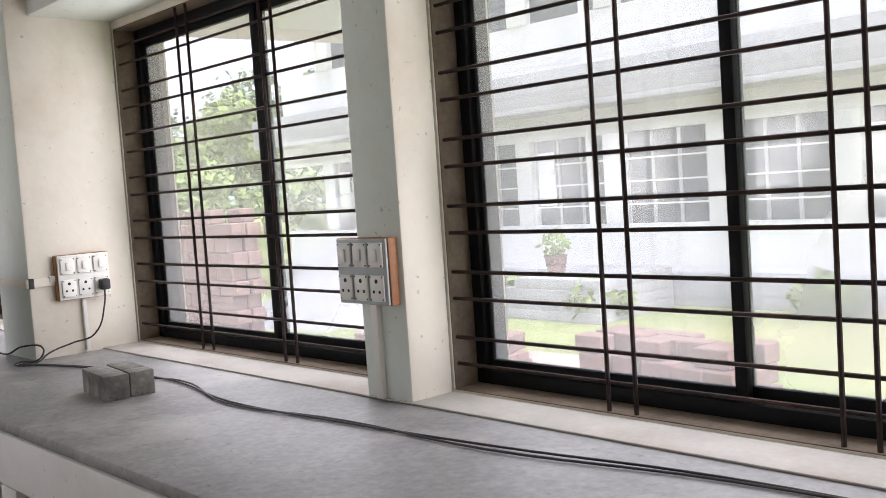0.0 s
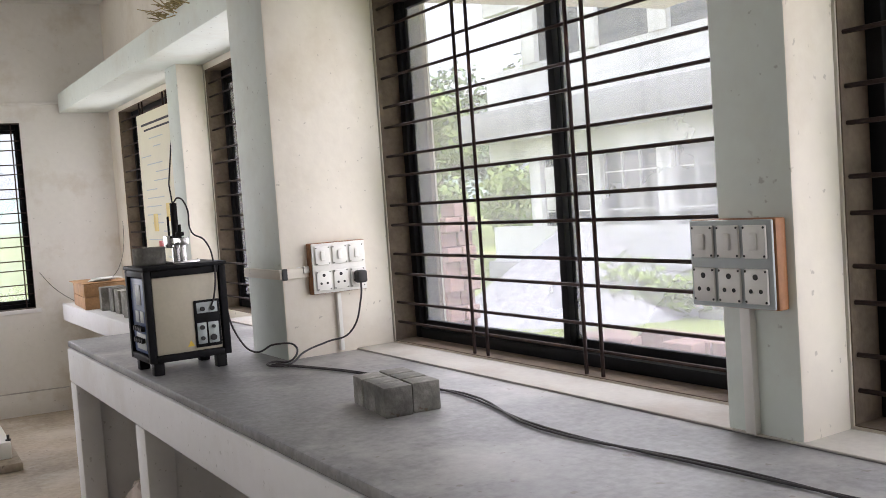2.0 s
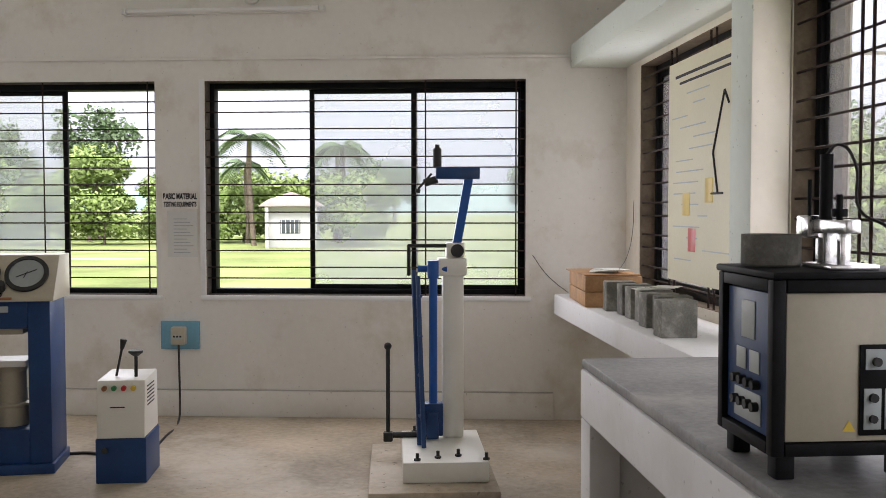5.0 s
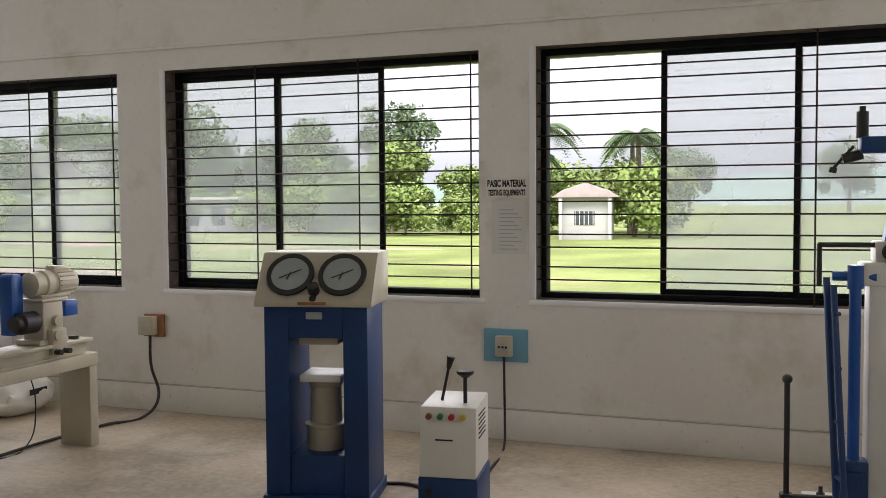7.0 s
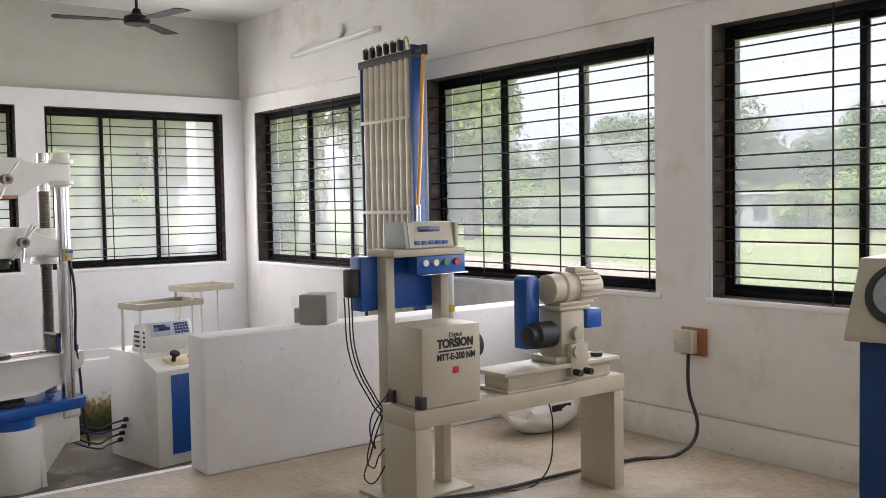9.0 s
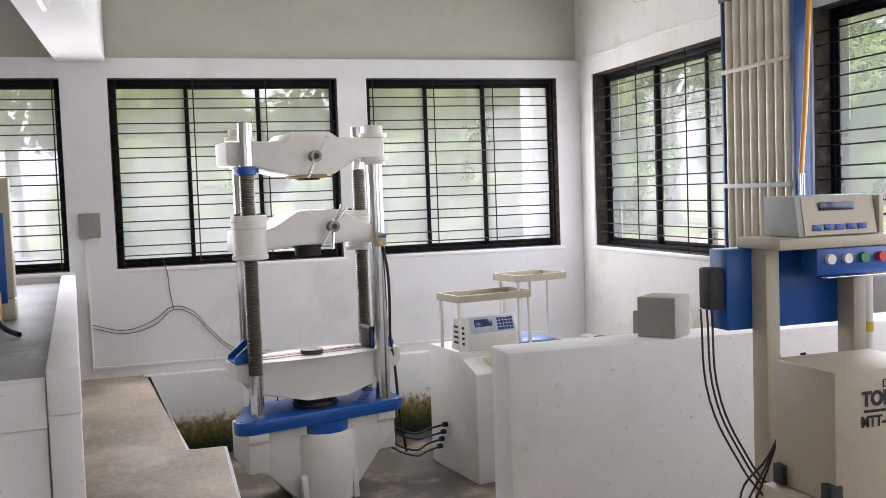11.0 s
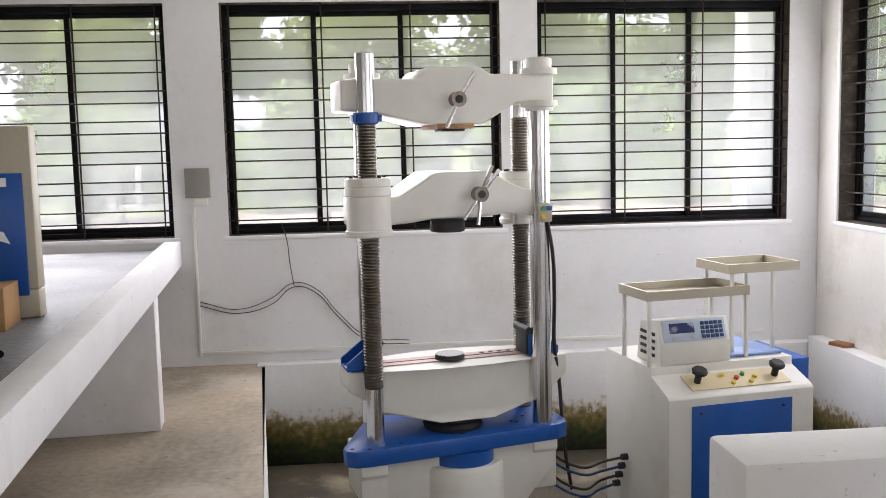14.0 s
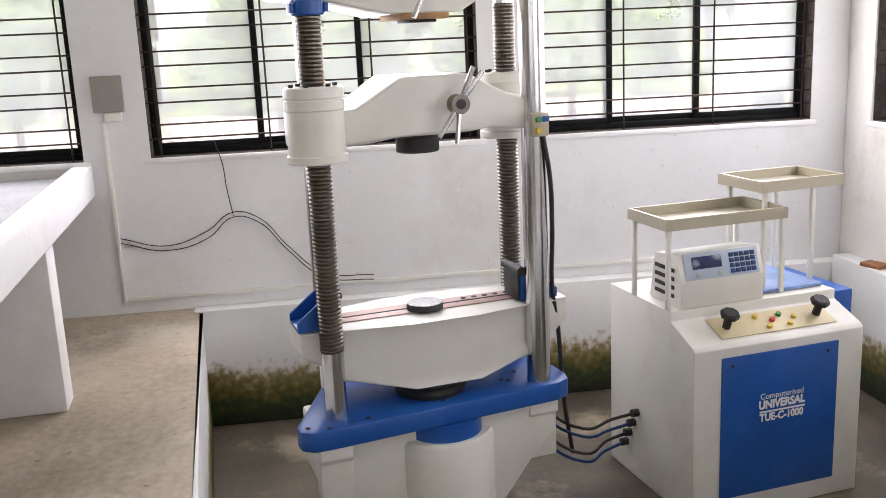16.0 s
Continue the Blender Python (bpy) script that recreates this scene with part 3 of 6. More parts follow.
far = thing("wall_shelf_bench", WA, "narrow white cement shelf bench in the window bay", "workbench")
boxpart("shelf_slab", (-0.19, 2.535, -0.44, -0.004, 0.66, 0.785), M_WALLC, far, 0.008, "white plastered slab")
boxpart("support", (1.92, 2.05, -0.40, -0.01, 0.0, 0.658), M_WALLC, far)

cb = thing("side_workbench", pose(0, -3.862, 0, 0, 0, 4.8), "white workbench with a raised rim under the far windows", "workbench")
boxpart("benchtop", (0.02, 3.98, -2.2, -0.097, 0.66, 0.70), M_BENCH, cb, 0.005, "worn grey cement benchtop")
bm = B(); box(bm, 0.0, 4.02, -0.095, 0.0, 0.60, 0.745, bev=0.008)
part("rim", bm, M_WALLC, cb, "white plastered rim")
bm = B(); box(bm, 3.92, 4.0, -2.2, -0.098, 0.56, 0.705, bev=0.008)
part("end_beam", bm, M_WALLC, cb)
boxpart("end_panel", (3.86, 3.98, -2.2, -0.10, 0.0, 0.558), M_WALLC, cb, 0.006)
boxpart("end_leg", (3.86, 4.0, -0.095, -0.003, 0.0, 0.598), M_WALLC, cb, 0.006)
boxpart("divider", (1.16, 1.30, -2.2, -0.005, 0.0, 0.598), M_WALLC, cb, 0.006)

# ---- switchboards and wiring of wall A ----
def switchboard(m, name_label, wood, plugged):
    """Three switches over three sockets; local x right, z up, facing -y."""
    s = thing("switchboard", m, name_label, "switchboard", "switchboards")
    boxpart("back_box", (-0.108, 0.108, -0.030, 0.0, -0.09, 0.09), wood, s, 0.004, "wooden back box")
    boxpart("face_plate", (-0.104, 0.104, -0.038, -0.0305, -0.088, 0.088), M_GREYPL if wood is M_WOOD2 and not plugged else M_PLASTIC, s, 0.003)
    for i, x in enumerate((-0.066, 0.0, 0.066)):
        sw = boxpart("switch", (x - 0.028, x + 0.028, -0.045, -0.0385, 0.012, 0.078), M_PLASTIC, s, 0.003)
        boxpart("rocker", (x - 0.009, x + 0.009, -0.051, -0.0455, 0.028, 0.062), M_PLASTIC, sw, 0.003)
        so = boxpart("socket", (x - 0.028, x + 0.028, -0.045, -0.0385, -0.078, -0.008), M_PLASTIC, s, 0.003)
        for (dx, dz, r) in ((0, -0.024, 0.006), (-0.012, -0.052, 0.0045), (0.012, -0.052, 0.0045)):
            bm = B(); rod(bm, (x + dx, -0.0458, dz), (x + dx, -0.0445, dz), r, seg=10)
            part("socket_hole", bm, M_DARK, so)
        for dx in (-0.024, 0.024):
            for dz in (0.017, 0.073, -0.013, -0.073):
                bm = B(); rod(bm, (x + dx, -0.0456, dz), (x + dx, -0.0445, dz), 0.0025, seg=8)
                part("screw", bm, M_DARK, s)
    if plugged:
        bm = B(); box(bm, 0.048, 0.086, -0.085, -0.046, -0.062, -0.018, bev=0.008)
        part("plug", bm, M_DARK, s, "black three-pin plug")
    return s

sb1 = switchboard(a_pose(4.002, 0.225, 1.135, 90), "white switchboard with a black plug on the painted column", M_WOOD2, True)
sb2 = switchboard(a_pose(5.775, 0.156, 1.18), "greyish switchboard with an orange wooden back on the pier", M_WOOD2, False)
def conduit(name, p0, p1, w, m, label):
    bm = B()
    box(bm, min(p0[0], p1[0]) - w, max(p0[0], p1[0]) + w, min(p0[1], p1[1]) - w * 0.7, max(p0[1], p1[1]) + w * 0.7, min(p0[2], p1[2]) - w, max(p0[2], p1[2]) + w, bev=0.002)
    return solid(name, bm, M_PLASTIC, label, "conduit", m=m)
conduit("conduit", (5.785, -0.163, BZ + 0.02), (5.785, -0.163, 1.085), 0.013, WA, "white plastic conduit below the switchboard on the pier")
conduit("conduit", (4.008, -0.225, BZ + 0.02), (4.008, -0.225, 1.03), 0.011, WA, "white plastic conduit below the switchboard on the column")
conduit("conduit", (3.83, -0.367, 1.135), (3.99, -0.367, 1.135), 0.011, WA, "white plastic conduit round the column")
conduit("conduit", (4.006, -0.345, 1.135), (4.006, -0.345, 1.135), 0.012, WA, "conduit corner piece on the column")
conduit("conduit", (4.008, -0.335, 1.135), (4.008, -0.34, 1.135), 0.011, WA, "short plastic conduit beside the switchboard")
def apt(u, w, z):
    return WA @ Vector((u, -w, z))
cable("power_cable", [apt(4.07, 0.16, 1.09), apt(4.08, 0.17, 1.02), apt(4.07, 0.22, 0.90), apt(4.06, 0.30, 0.88), apt(4.08, 0.40, 0.86), apt(4.12, 0.48, 0.832), apt(4.10, 0.53, 0.832),
                      apt(4.03, 0.50, 0.834), apt(4.08, 0.45, 0.838), apt(4.06, 0.42, 0.875), apt(3.98, 0.47, 0.885), apt(3.92, 0.52, 0.86), apt(3.90, 0.57, 0.92), apt(3.84, 0.60, 1.08), apt(3.80, 0.66, 1.20)], 0.0035, M_CABLE,
      "black power cable from the plug to the tester on the bench")
for k, dw in enumerate((0.0, 0.014)):
    cable("bench_cable", [apt(4.06, 0.50 + dw, BZ + 0.006), apt(4.463, 0.376 + dw, BZ + 0.005), apt(4.75, 0.36 + dw * 2, BZ + 0.005), apt(4.98, 0.35 - dw, BZ + 0.005), apt(5.42, 0.416 + dw, BZ + 0.005), apt(5.9, 0.387 - dw, BZ + 0.005),
                          apt(6.37, 0.336 + dw * 2, BZ + 0.005), apt(6.88, 0.255 + dw, BZ + 0.005), apt(7.5, 0.25 - dw, BZ + 0.005)], 0.003, M_CABLE, "thin dark cable lying along the benchtop")

# ---- mortar cubes on the bench ----
random.seed(4)
bm = B(); box(bm, -0.037, 0.037, -0.037, 0.037, 0, 0.075, bev=0.003)
for v in bm.verts:
    v.co += Vector((noise.noise(v.co * 40), noise.noise(v.co * 40 + Vector((5, 0, 0))), 0)) * 0.0015
cube0 = None
for i in range(3):
    for j in range(2):
        m = a_pose(4.865 + 0.079 * i + random.uniform(-0.002, 0.002), 0.475 + 0.080 * j + 0.010 * i, BZ, random.uniform(-3, 3) - 6)
        if cube0 is None:
            cube0 = solid("mortar_cube", bm, M_CONC, "rough grey cement mortar cube in a block on the bench", "test cube", m=m, group="mortar cubes")
        else:
            copy_thing(cube0, m)

# ---- electronic tester on the bench ----
ts = thing("bench_tester", a_pose(3.79, 0.74, BZ), "cream and black electronic testing cabinet standing on the bench", "test instrument")
hx, hy = 0.115, 0.128
for x in (-hx + 0.02, hx - 0.02):
    for y in (-hy + 0.02, hy - 0.02):
        bm = B(); box(bm, x - 0.018, x + 0.018, y - 0.018, y + 0.018, 0, 0.045, bev=0.004)
        part("foot", bm, M_BLACK, ts)
boxpart("cabinet", (-hx + 0.006, hx - 0.006, -hy + 0.006, hy - 0.006, 0.046, 0.345), M_BLACK, ts, 0.004)
fr = B()
for x in (-hx, hx):
    for y in (-hy, hy):
        box(fr, x - 0.012, x + 0.012, y - 0.012, y + 0.012, 0.044, 0.352, bev=0.003)
for z in (0.044, 0.33):
    for x in (-hx, hx):
        box(fr, x - 0.0118, x + 0.0118, -hy + 0.013, hy - 0.013, z, z + 0.022, bev=0.002)
    for y in (-hy, hy):
        box(fr, -hx + 0.013, hx - 0.013, y - 0.0118, y + 0.0118, z, z + 0.022, bev=0.002)
part("frame", fr, M_BLACK, ts, "black edge frame")
boxpart("top_plate", (-hx - 0.02, hx + 0.02, -hy - 0.015, hy + 0.015, 0.353, 0.366), M_BLACK, ts, 0.004)
sp = boxpart("side_panel", (hx - 0.004, hx + 0.003, -hy + 0.016, hy - 0.016, 0.068, 0.328), M_MACH, ts, 0.002, "cream painted side panel")
inset = boxpart("connector_panel", (hx + 0.0035, hx + 0.007, hy - 0.108, hy - 0.018, 0.078, 0.238), M_BLACK, ts, 0.002)
for (y, z, w, h) in ((hy - 0.063, 0.212, 0.036, 0.018), (hy - 0.085, 0.125, 0.016, 0.036), (hy - 0.045, 0.125, 0.018, 0.036)):
    boxpart("connector_plate", (hx + 0.0072, hx + 0.009, y - w, y + w, z - h, z + h), M_GREYPL, inset, 0.001)
for (y, z, r) in ((hy - 0.085, 0.145, 0.008), (hy - 0.085, 0.108, 0.007), (hy - 0.045, 0.145, 0.006), (hy - 0.048, 0.108, 0.011), (hy - 0.08, 0.208, 0.008), (hy - 0.046, 0.208, 0.008)):
    bm = B(); rod(bm, (hx + 0.0085, y, z), (hx + 0.016, y, z), r, seg=12)
    part("connector", bm, M_DARK, inset)
bm = B(); prism(bm, [(-0.012, 0), (0.012, 0), (0, 0.02)], hx + 0.0032, hx + 0.004, axis="X")
part("warning_sign", bm, M_YELLOW, ts, "small warning triangle", m=pose(0, hy - 0.125, 0.085))
cp = boxpart("control_panel", (-hx + 0.016, hx - 0.016, -hy - 0.002, -hy + 0.006, 0.07, 0.326), M_NAVY, ts, 0.002, "dark control panel")
for (x, z, w, h) in ((0, 0.27, 0.03, 0.035), (-0.03, 0.195, 0.022, 0.02), (0.03, 0.195, 0.022, 0.02), (0, 0.11, 0.06, 0.028)):
    boxpart("module_plate", (x - w, x + w, -hy - 0.004, -hy - 0.0021, z - h, z + h), M_GREYPL, cp, 0.001)
for x in (-0.045, -0.015, 0.015, 0.045):
    for z in (0.155, 0.115):
        bm = B(); rod(bm, (x, -hy - 0.002, z), (x, -hy - 0.016, z), 0.009, seg=12)
        part("knob", bm, M_DARK, cp)
# mechanism on top
bm = B(); lathe(bm, [(0.052, 0), (0.055, 0.004), (0.055, 0.06), (0.05, 0.06), (0.05, 0.012)], (-0.045, -0.07, 0.3665))
part("metal_pan", bm, M_CONC, ts, "dull metal pan")
bm = B()
box(bm, -0.02, 0.10, 0.0, 0.03, 0.43, 0.455, bev=0.003)
box(bm, -0.01, 0.02, 0.0, 0.03, 0.366, 0.43, bev=0.002)
box(bm, 0.06, 0.075, 0.005, 0.025, 0.366, 0.43, bev=0.002)
box(bm, 0.0, 0.11, -0.03, 0.06, 0.3662, 0.376, bev=0.002)
box(bm, -0.07, -0.022, -0.01, 0.03, 0.42, 0.462, bev=0.004)
part("bracket", bm, M_STEEL, ts, "grey metal bracket arm")
bm = B()
rod(bm, (-0.045, 0.005, 0.462), (-0.045, 0.005, 0.53), 0.004)
rod(bm, (0.0, 0.015, 0.455), (0.0, 0.015, 0.575), 0.012)
rod(bm, (0.05, 0.015, 0.455), (0.05, 0.015, 0.50), 0.006)
rod(bm, (0.05, 0.015, 0.46), (0.05, 0.015, 0.474), 0.014)
part("sensor_rod", bm, M_BLACK, ts)
cable("sensor_lead", [(0.0, 0.015, 0.575), (0.015, 0.03, 0.592), (0.035, 0.05, 0.56), (0.04, 0.06, 0.47), (0.08, 0.09, 0.44), (0.128, 0.10, 0.36), (0.135, 0.09, 0.25), (0.125, hy - 0.05, 0.21)], 0.003, M_CABLE, parent=ts)

# ---- window bay shelf: box, specimens ----
wb = thing("wooden_crate", a_pose(0.36, 0.27, 0.785, -4), "pale wooden crate with loose papers on top", "crate")
for z in (0.0, 0.083):
    boxpart("front_board", (-0.27, 0.27, -0.15, -0.135, z + 0.002, z + 0.08), M_WOOD, wb, 0.002)
    boxpart("side_board", (0.27, 0.285, -0.15, 0.15, z + 0.002, z + 0.08), M_WOOD, wb, 0.002)
    boxpart("side_board", (-0.285, -0.27, -0.15, 0.15, z + 0.002, z + 0.08), M_WOOD, wb, 0.002)
boxpart("back_board", (-0.27, 0.27, 0.135, 0.15, 0.002, 0.163), M_WOOD, wb, 0.002)
boxpart("lid", (-0.28, 0.24, -0.16, 0.14, 0.164, 0.172), M_WOOD, wb, 0.002, "thin loose lid", m=pose(0, 0, 0, 0, 0, 3))
bm = B()
for k in range(5):
    box(bm, 0.0, 0.18, -0.06, 0.07, 0.173 + 0.004 * k, 0.1755 + 0.004 * k, m=pose(0.02 * k, 0, 0, 0, 0, 7 * k - 12))
solid("paper_stack", bm, M_PAPER, "few loose papers lying on the wooden crate", "papers", m=a_pose(0.30, 0.27, 0.786, -4))
random.seed(9)
bm = B(); box(bm, -0.05, 0.05, -0.075, 0.075, 0, 0.15, bev=0.004)
sp0 = None
for k in range(7):
    u = 0.78 + 0.165 * k + random.uniform(-0.02, 0.02)
    m = a_pose(u, 0.30 + random.uniform(-0.03, 0.04), 0.785, random.uniform(-7, 7))
    if sp0 is None:
        sp0 = solid("specimen_block", bm, M_CONC, "weathered grey concrete test specimen standing on the shelf", "test specimen", m=m, group="specimens on the shelf")
    else:
        copy_thing(sp0, m)
bm = B()
for k in range(6):
    box(bm, -0.05, 0.06, -0.07, 0.06, 0.003 * k, 0.003 * k + 0.002, m=pose(0.01 * k, 0.012 * k, 0, 0, 0, 11 * k))
solid("paper_stack", bm, M_PAPER, "crumpled papers lying on a concrete specimen", "papers", m=a_pose(1.30, 0.30, 0.937))
cable("thin_wire", [apt(0.55, 0.25, 0.96), apt(0.30, 0.12, 1.05), apt(0.12, 0.04, 1.2), apt(0.10, 0.03, 1.35)], 0.0018, M_CABLE, "thin loose wire hanging beside the window")
cable("thin_wire", [(9.53, -0.01, 1.02), (9.60, -0.03, 0.92), (9.66, -0.06, 0.86), (9.74, -0.12, 0.80)], 0.002, M_CABLE, "thin loose wire hanging beside the window sill")

# printed banner hanging in the bay window
bn = thing("printed_banner", WA @ pose(0.80, -0.05, 0.95, 0, 0, 0), "printed paper chart with drawings hanging before the barred window", "poster")
boxpart("sheet", (0.0, 0.98, -0.003, 0.0, 0.0, 1.07), M_BANNER, bn)
for (x0, x1, z, h) in ((0.10, 0.88, 0.99, 0.014), (0.16, 0.82, 0.955, 0.012)):
    boxpart("heading_bar", (x0, x1, -0.0042, -0.0032, z, z + h), M_INK, bn)
random.seed(12)
for k in range(16):
    z = 0.9 - 0.053 * k
    x = random.uniform(0.05, 0.5)
    boxpart("text_bar", (x, x + random.uniform(0.12, 0.4), -0.0042, -0.0032, z, z + 0.006), M_GREYPL, bn)
for (x, z, c) in ((0.22, 0.32, M_YELLOW), (0.52, 0.38, M_YELLOW), (0.30, 0.15, M_RED)):
    bm = B(); box(bm, x, x + 0.10, -0.0044, -0.0033, z, z + 0.11, bev=0.0004)
    part("drawing_patch", bm, c, bn)
bm = B()
rod(bm, (0.62, -0.004, 0.60), (0.75, -0.004, 0.86), 0.006, seg=6)
rod(bm, (0.62, -0.004, 0.60), (0.68, -0.004, 0.42), 0.006, seg=6)
rod(bm, (0.75, -0.004, 0.86), (0.80, -0.004, 0.80), 0.006, seg=6)
rod(bm, (0.60, -0.0038, 0.42), (0.74, -0.0038, 0.42), 0.005, seg=6)
part("line_drawing", bm, M_INK, bn)

# straw on the lintel shelf
random.seed(21)
bm = B()
for k in range(260):
    u, w = random.uniform(2.35, 3.0), random.uniform(0.05, 0.36)
    z = 2.302 + random.uniform(0, 0.10) - (0.03 if w > 0.335 else 0)
    a = random.uniform(-0.35, 0.35)
    L = random.uniform(0.05, 0.16)
    rod(bm, (u, -w, z), (u + L * math.sin(a), -w - L * math.cos(a) * 0.5, z + random.uniform(-0.02, 0.03)), 0.003, 0.0015, seg=4)
solid("straw_tuft", bm, M_STRAW, "bundle of dry straw and twigs lying on the lintel shelf", "straw", m=WA)

# cloth sack under the bench
bm = B()
bmesh.ops.create_icosphere(bm, subdivisions=4, radius=1.0)
for v in bm.verts:
    n = noise.noise(v.co * 2.3) * 0.25 + noise.noise(v.co * 6) * 0.08
    v.co = Vector((v.co.x * 0.20, v.co.y * 0.15, max(v.co.z, -0.75) * 0.15 + 0.115)) * (1 + n * 0.8)
    v.co.z = max(v.co.z, 0.001)
solid("cloth_sack", bm, M_FABRIC, "crumpled pale cloth sack lying under the bench", "sack", m=a_pose(2.95, 0.62, 0.0))

cd_ = thing("cable_trunking", a_pose(4.0, 0.43, 1.125), "cream painted cable trunking round the column to the switchboard", "trunking")
boxpart("trunk", (-0.34, 0.012, -0.012, -0.0005, -0.017, 0.017), M_CREAM, cd_, 0.002)
boxpart("trunk", (0.0005, 0.012, 0.0, 0.115, -0.017, 0.017), M_CREAM, cd_, 0.002)
boxpart("joint", (0.0125, 0.016, -0.004, 0.016, -0.02, 0.02), M_DARK, cd_, 0.001, "dark taped joint")

# ---- impact tester beside the corner ----
im = thing("impact_tester", pose(9.12, -1.25, 0, 0, 0, -84) @ Matrix.Scale(0.968, 4), "pendulum impact tester, white column and blue arms, on a plinth", "testing machine")
bm = B(); box(bm, -0.47, 0.45, -0.45, 0.16, 0.0, 0.05, bev=0.008)
part("plinth", bm, M_FLOOR, im, "cement plinth")
boxpart("base", (-0.35, 0.31, -0.29, 0.12, 0.051, 0.15), M_UTM, im, 0.008, "white painted steel base")
boxpart("column", (-0.27, -0.17, -0.075, 0.035, 0.151, 1.02), M_UTM, im, 0.01, "white painted column")
boxpart("head", (-0.29, -0.15, -0.10, 0.05, 1.0, 1.09), M_UTM, im, 0.01)
boxpart("bearing_block", (-0.275, -0.17, -0.055, 0.04, 1.091, 1.17), M_UTM, im, 0.008)
bm = B(); rod(bm, (-0.165, 0.0, 1.13), (-0.14, 0.0, 1.13), 0.034, seg=24)
part("dial", bm, M_DARK, im, "dark round dial")
bm = B()
prism(bm, [(-0.25, 1.17), (-0.19, 1.17), (-0.185, 1.50), (-0.235, 1.50)], -0.02, 0.025, axis="Y")
for v in bm.verts:
    v.co.y += 0.18 * (v.co.z - 1.17)
part("upper_arm", bm, M_BLUE, im, "blue upright arm")
boxpart("release_head", (-0.245, -0.175, -0.13, 0.10, 1.50, 1.565), M_NAVY, im, 0.008, "dark release head", m=pose(0, 0.02, 0))
bm = B()
rod(bm, (-0.21, -0.10, 1.56), (-0.21, -0.10, 1.66), 0.022); rod(bm, (-0.21, -0.10, 1.66), (-0.21, -0.10, 1.68), 0.012)
rod(bm, (-0.21, -0.13, 1.53), (-0.21, -0.20, 1.45), 0.006); rod(bm, (-0.21, -0.20, 1.45), (-0.21, -0.205, 1.43), 0.014)
rod(bm, (-0.21, -0.17, 1.48), (-0.21, -0.10, 1.50), 0.02)
part("release_lever", bm, M_DARK, im)
bm = B()
rod(bm, (-0.16, -0.125, 0.33), (-0.16, -0.125, 1.07), 0.022)
rod(bm, (-0.16, -0.125, 0.99), (-0.16, -0.125, 1.08), 0.03)
rod(bm, (-0.20, -0.20, 1.035), (-0.16, -0.05, 1.035), 0.018)
part("pendulum_arm", bm, M_BLUE, im, "blue pendulum tube")
bm = B()
prism(bm, [(-0.20, 0.17), (-0.12, 0.17), (-0.12, 0.34), (-0.20, 0.34)], -0.185, -0.075, axis="Y", bev=0.008)
box(bm, -0.12, -0.10, -0.16, -0.10, 0.16, 0.30, bev=0.004)
part("hammer", bm, M_NAVY, im, "dark steel hammer")
bm = B()
rod(bm, (-0.02, -0.20, 0.151), (-0.18, -0.225, 1.03), 0.013)
rod(bm, (0.04, -0.18, 0.151), (-0.14, -0.205, 1.0), 0.012)
for k in range(4):
    z = 0.3 + 0.2 * k
    rod(bm, (-0.05 - 0.035 * k, -0.205, z), (0.01 - 0.035 * k, -0.19, z), 0.008, seg=8)
part("guide_rail", bm, M_NAVY, im, "dark blue guide rails")
bm = B()
rod(bm, (-0.19, -0.25, 1.0), (-0.19, -0.25, 1.16), 0.01); rod(bm, (-0.19, -0.255, 1.155), (-0.19, 0.0, 1.155), 0.01)
part("pointer_arm", bm, M_DARK, im)
bm = B()
rod(bm, (-0.20, -0.36, 0.17), (-0.20, -0.36, 0.62), 0.011)
bmesh.ops.create_uvsphere(bm, u_segments=12, v_segments=8, radius=0.02, matrix=pose(-0.20, -0.36, 0.63))
rod(bm, (-0.20, -0.38, 0.16), (-0.20, -0.15, 0.165), 0.016)
box(bm, -0.225, -0.175, -0.385, -0.335, 0.13, 0.18, bev=0.008)
part("brake_lever", bm, M_DARK, im, "black brake lever")
for (x, y) in ((0.27, -0.22), (0.27, 0.11), (-0.3, -0.22), (0.20, -0.02), (0.23, -0.12)):
    bm = B(); rod(bm, (x, y, 0.15), (x, y, 0.185), 0.008); rod(bm, (x, y, 0.15), (x, y, 0.16), 0.016, seg=6)
    part("anchor_bolt", bm, M_DARK, im)

# ---- compression tester ----
ct = thing("compression_tester", pose(6.86, -1.20, 0, 0, 0, 13), "blue compression testing frame with two dials on a cream head", "testing machine")
W2, D2 = 0.222, 0.165
boxpart("base", (-W2 - 0.012, W2 + 0.012, -D2 - 0.012, D2 + 0.012, 0.0, 0.05), M_NAVY, ct, 0.004)
for sx in (-1, 1):
    x0, x1 = sorted((sx * (W2 - 0.105), sx * W2))
    boxpart("side_column", (x0, x1, -D2, D2, 0.051, 0.855), M_NAVY, ct, 0.004, "dark blue steel side column")
boxpart("top_beam", (-W2 + 0.106, W2 - 0.106, -D2, D2, 0.72, 0.855), M_NAVY, ct, 0.004)
boxpart("bottom_beam", (-W2 + 0.106, W2 - 0.106, -D2 + 0.01, D2, 0.051, 0.22), M_NAVY, ct, 0.004)
boxpart("name_plate", (-0.04, 0.03, -D2 - 0.003, -D2 - 0.0005, 0.80, 0.83), M_GREYPL, ct, 0.001)
boxpart("upper_platen", (-0.085, 0.085, -0.12, 0.10, 0.685, 0.72), M_MACH, ct, 0.006)
bm = B(); lathe(bm, [(0.085, 0.22), (0.085, 0.315), (0.092, 0.32), (0.092, 0.33), (0.07, 0.335), (0.068, 0.49), (0.075, 0.5), (0.075, 0.52)])
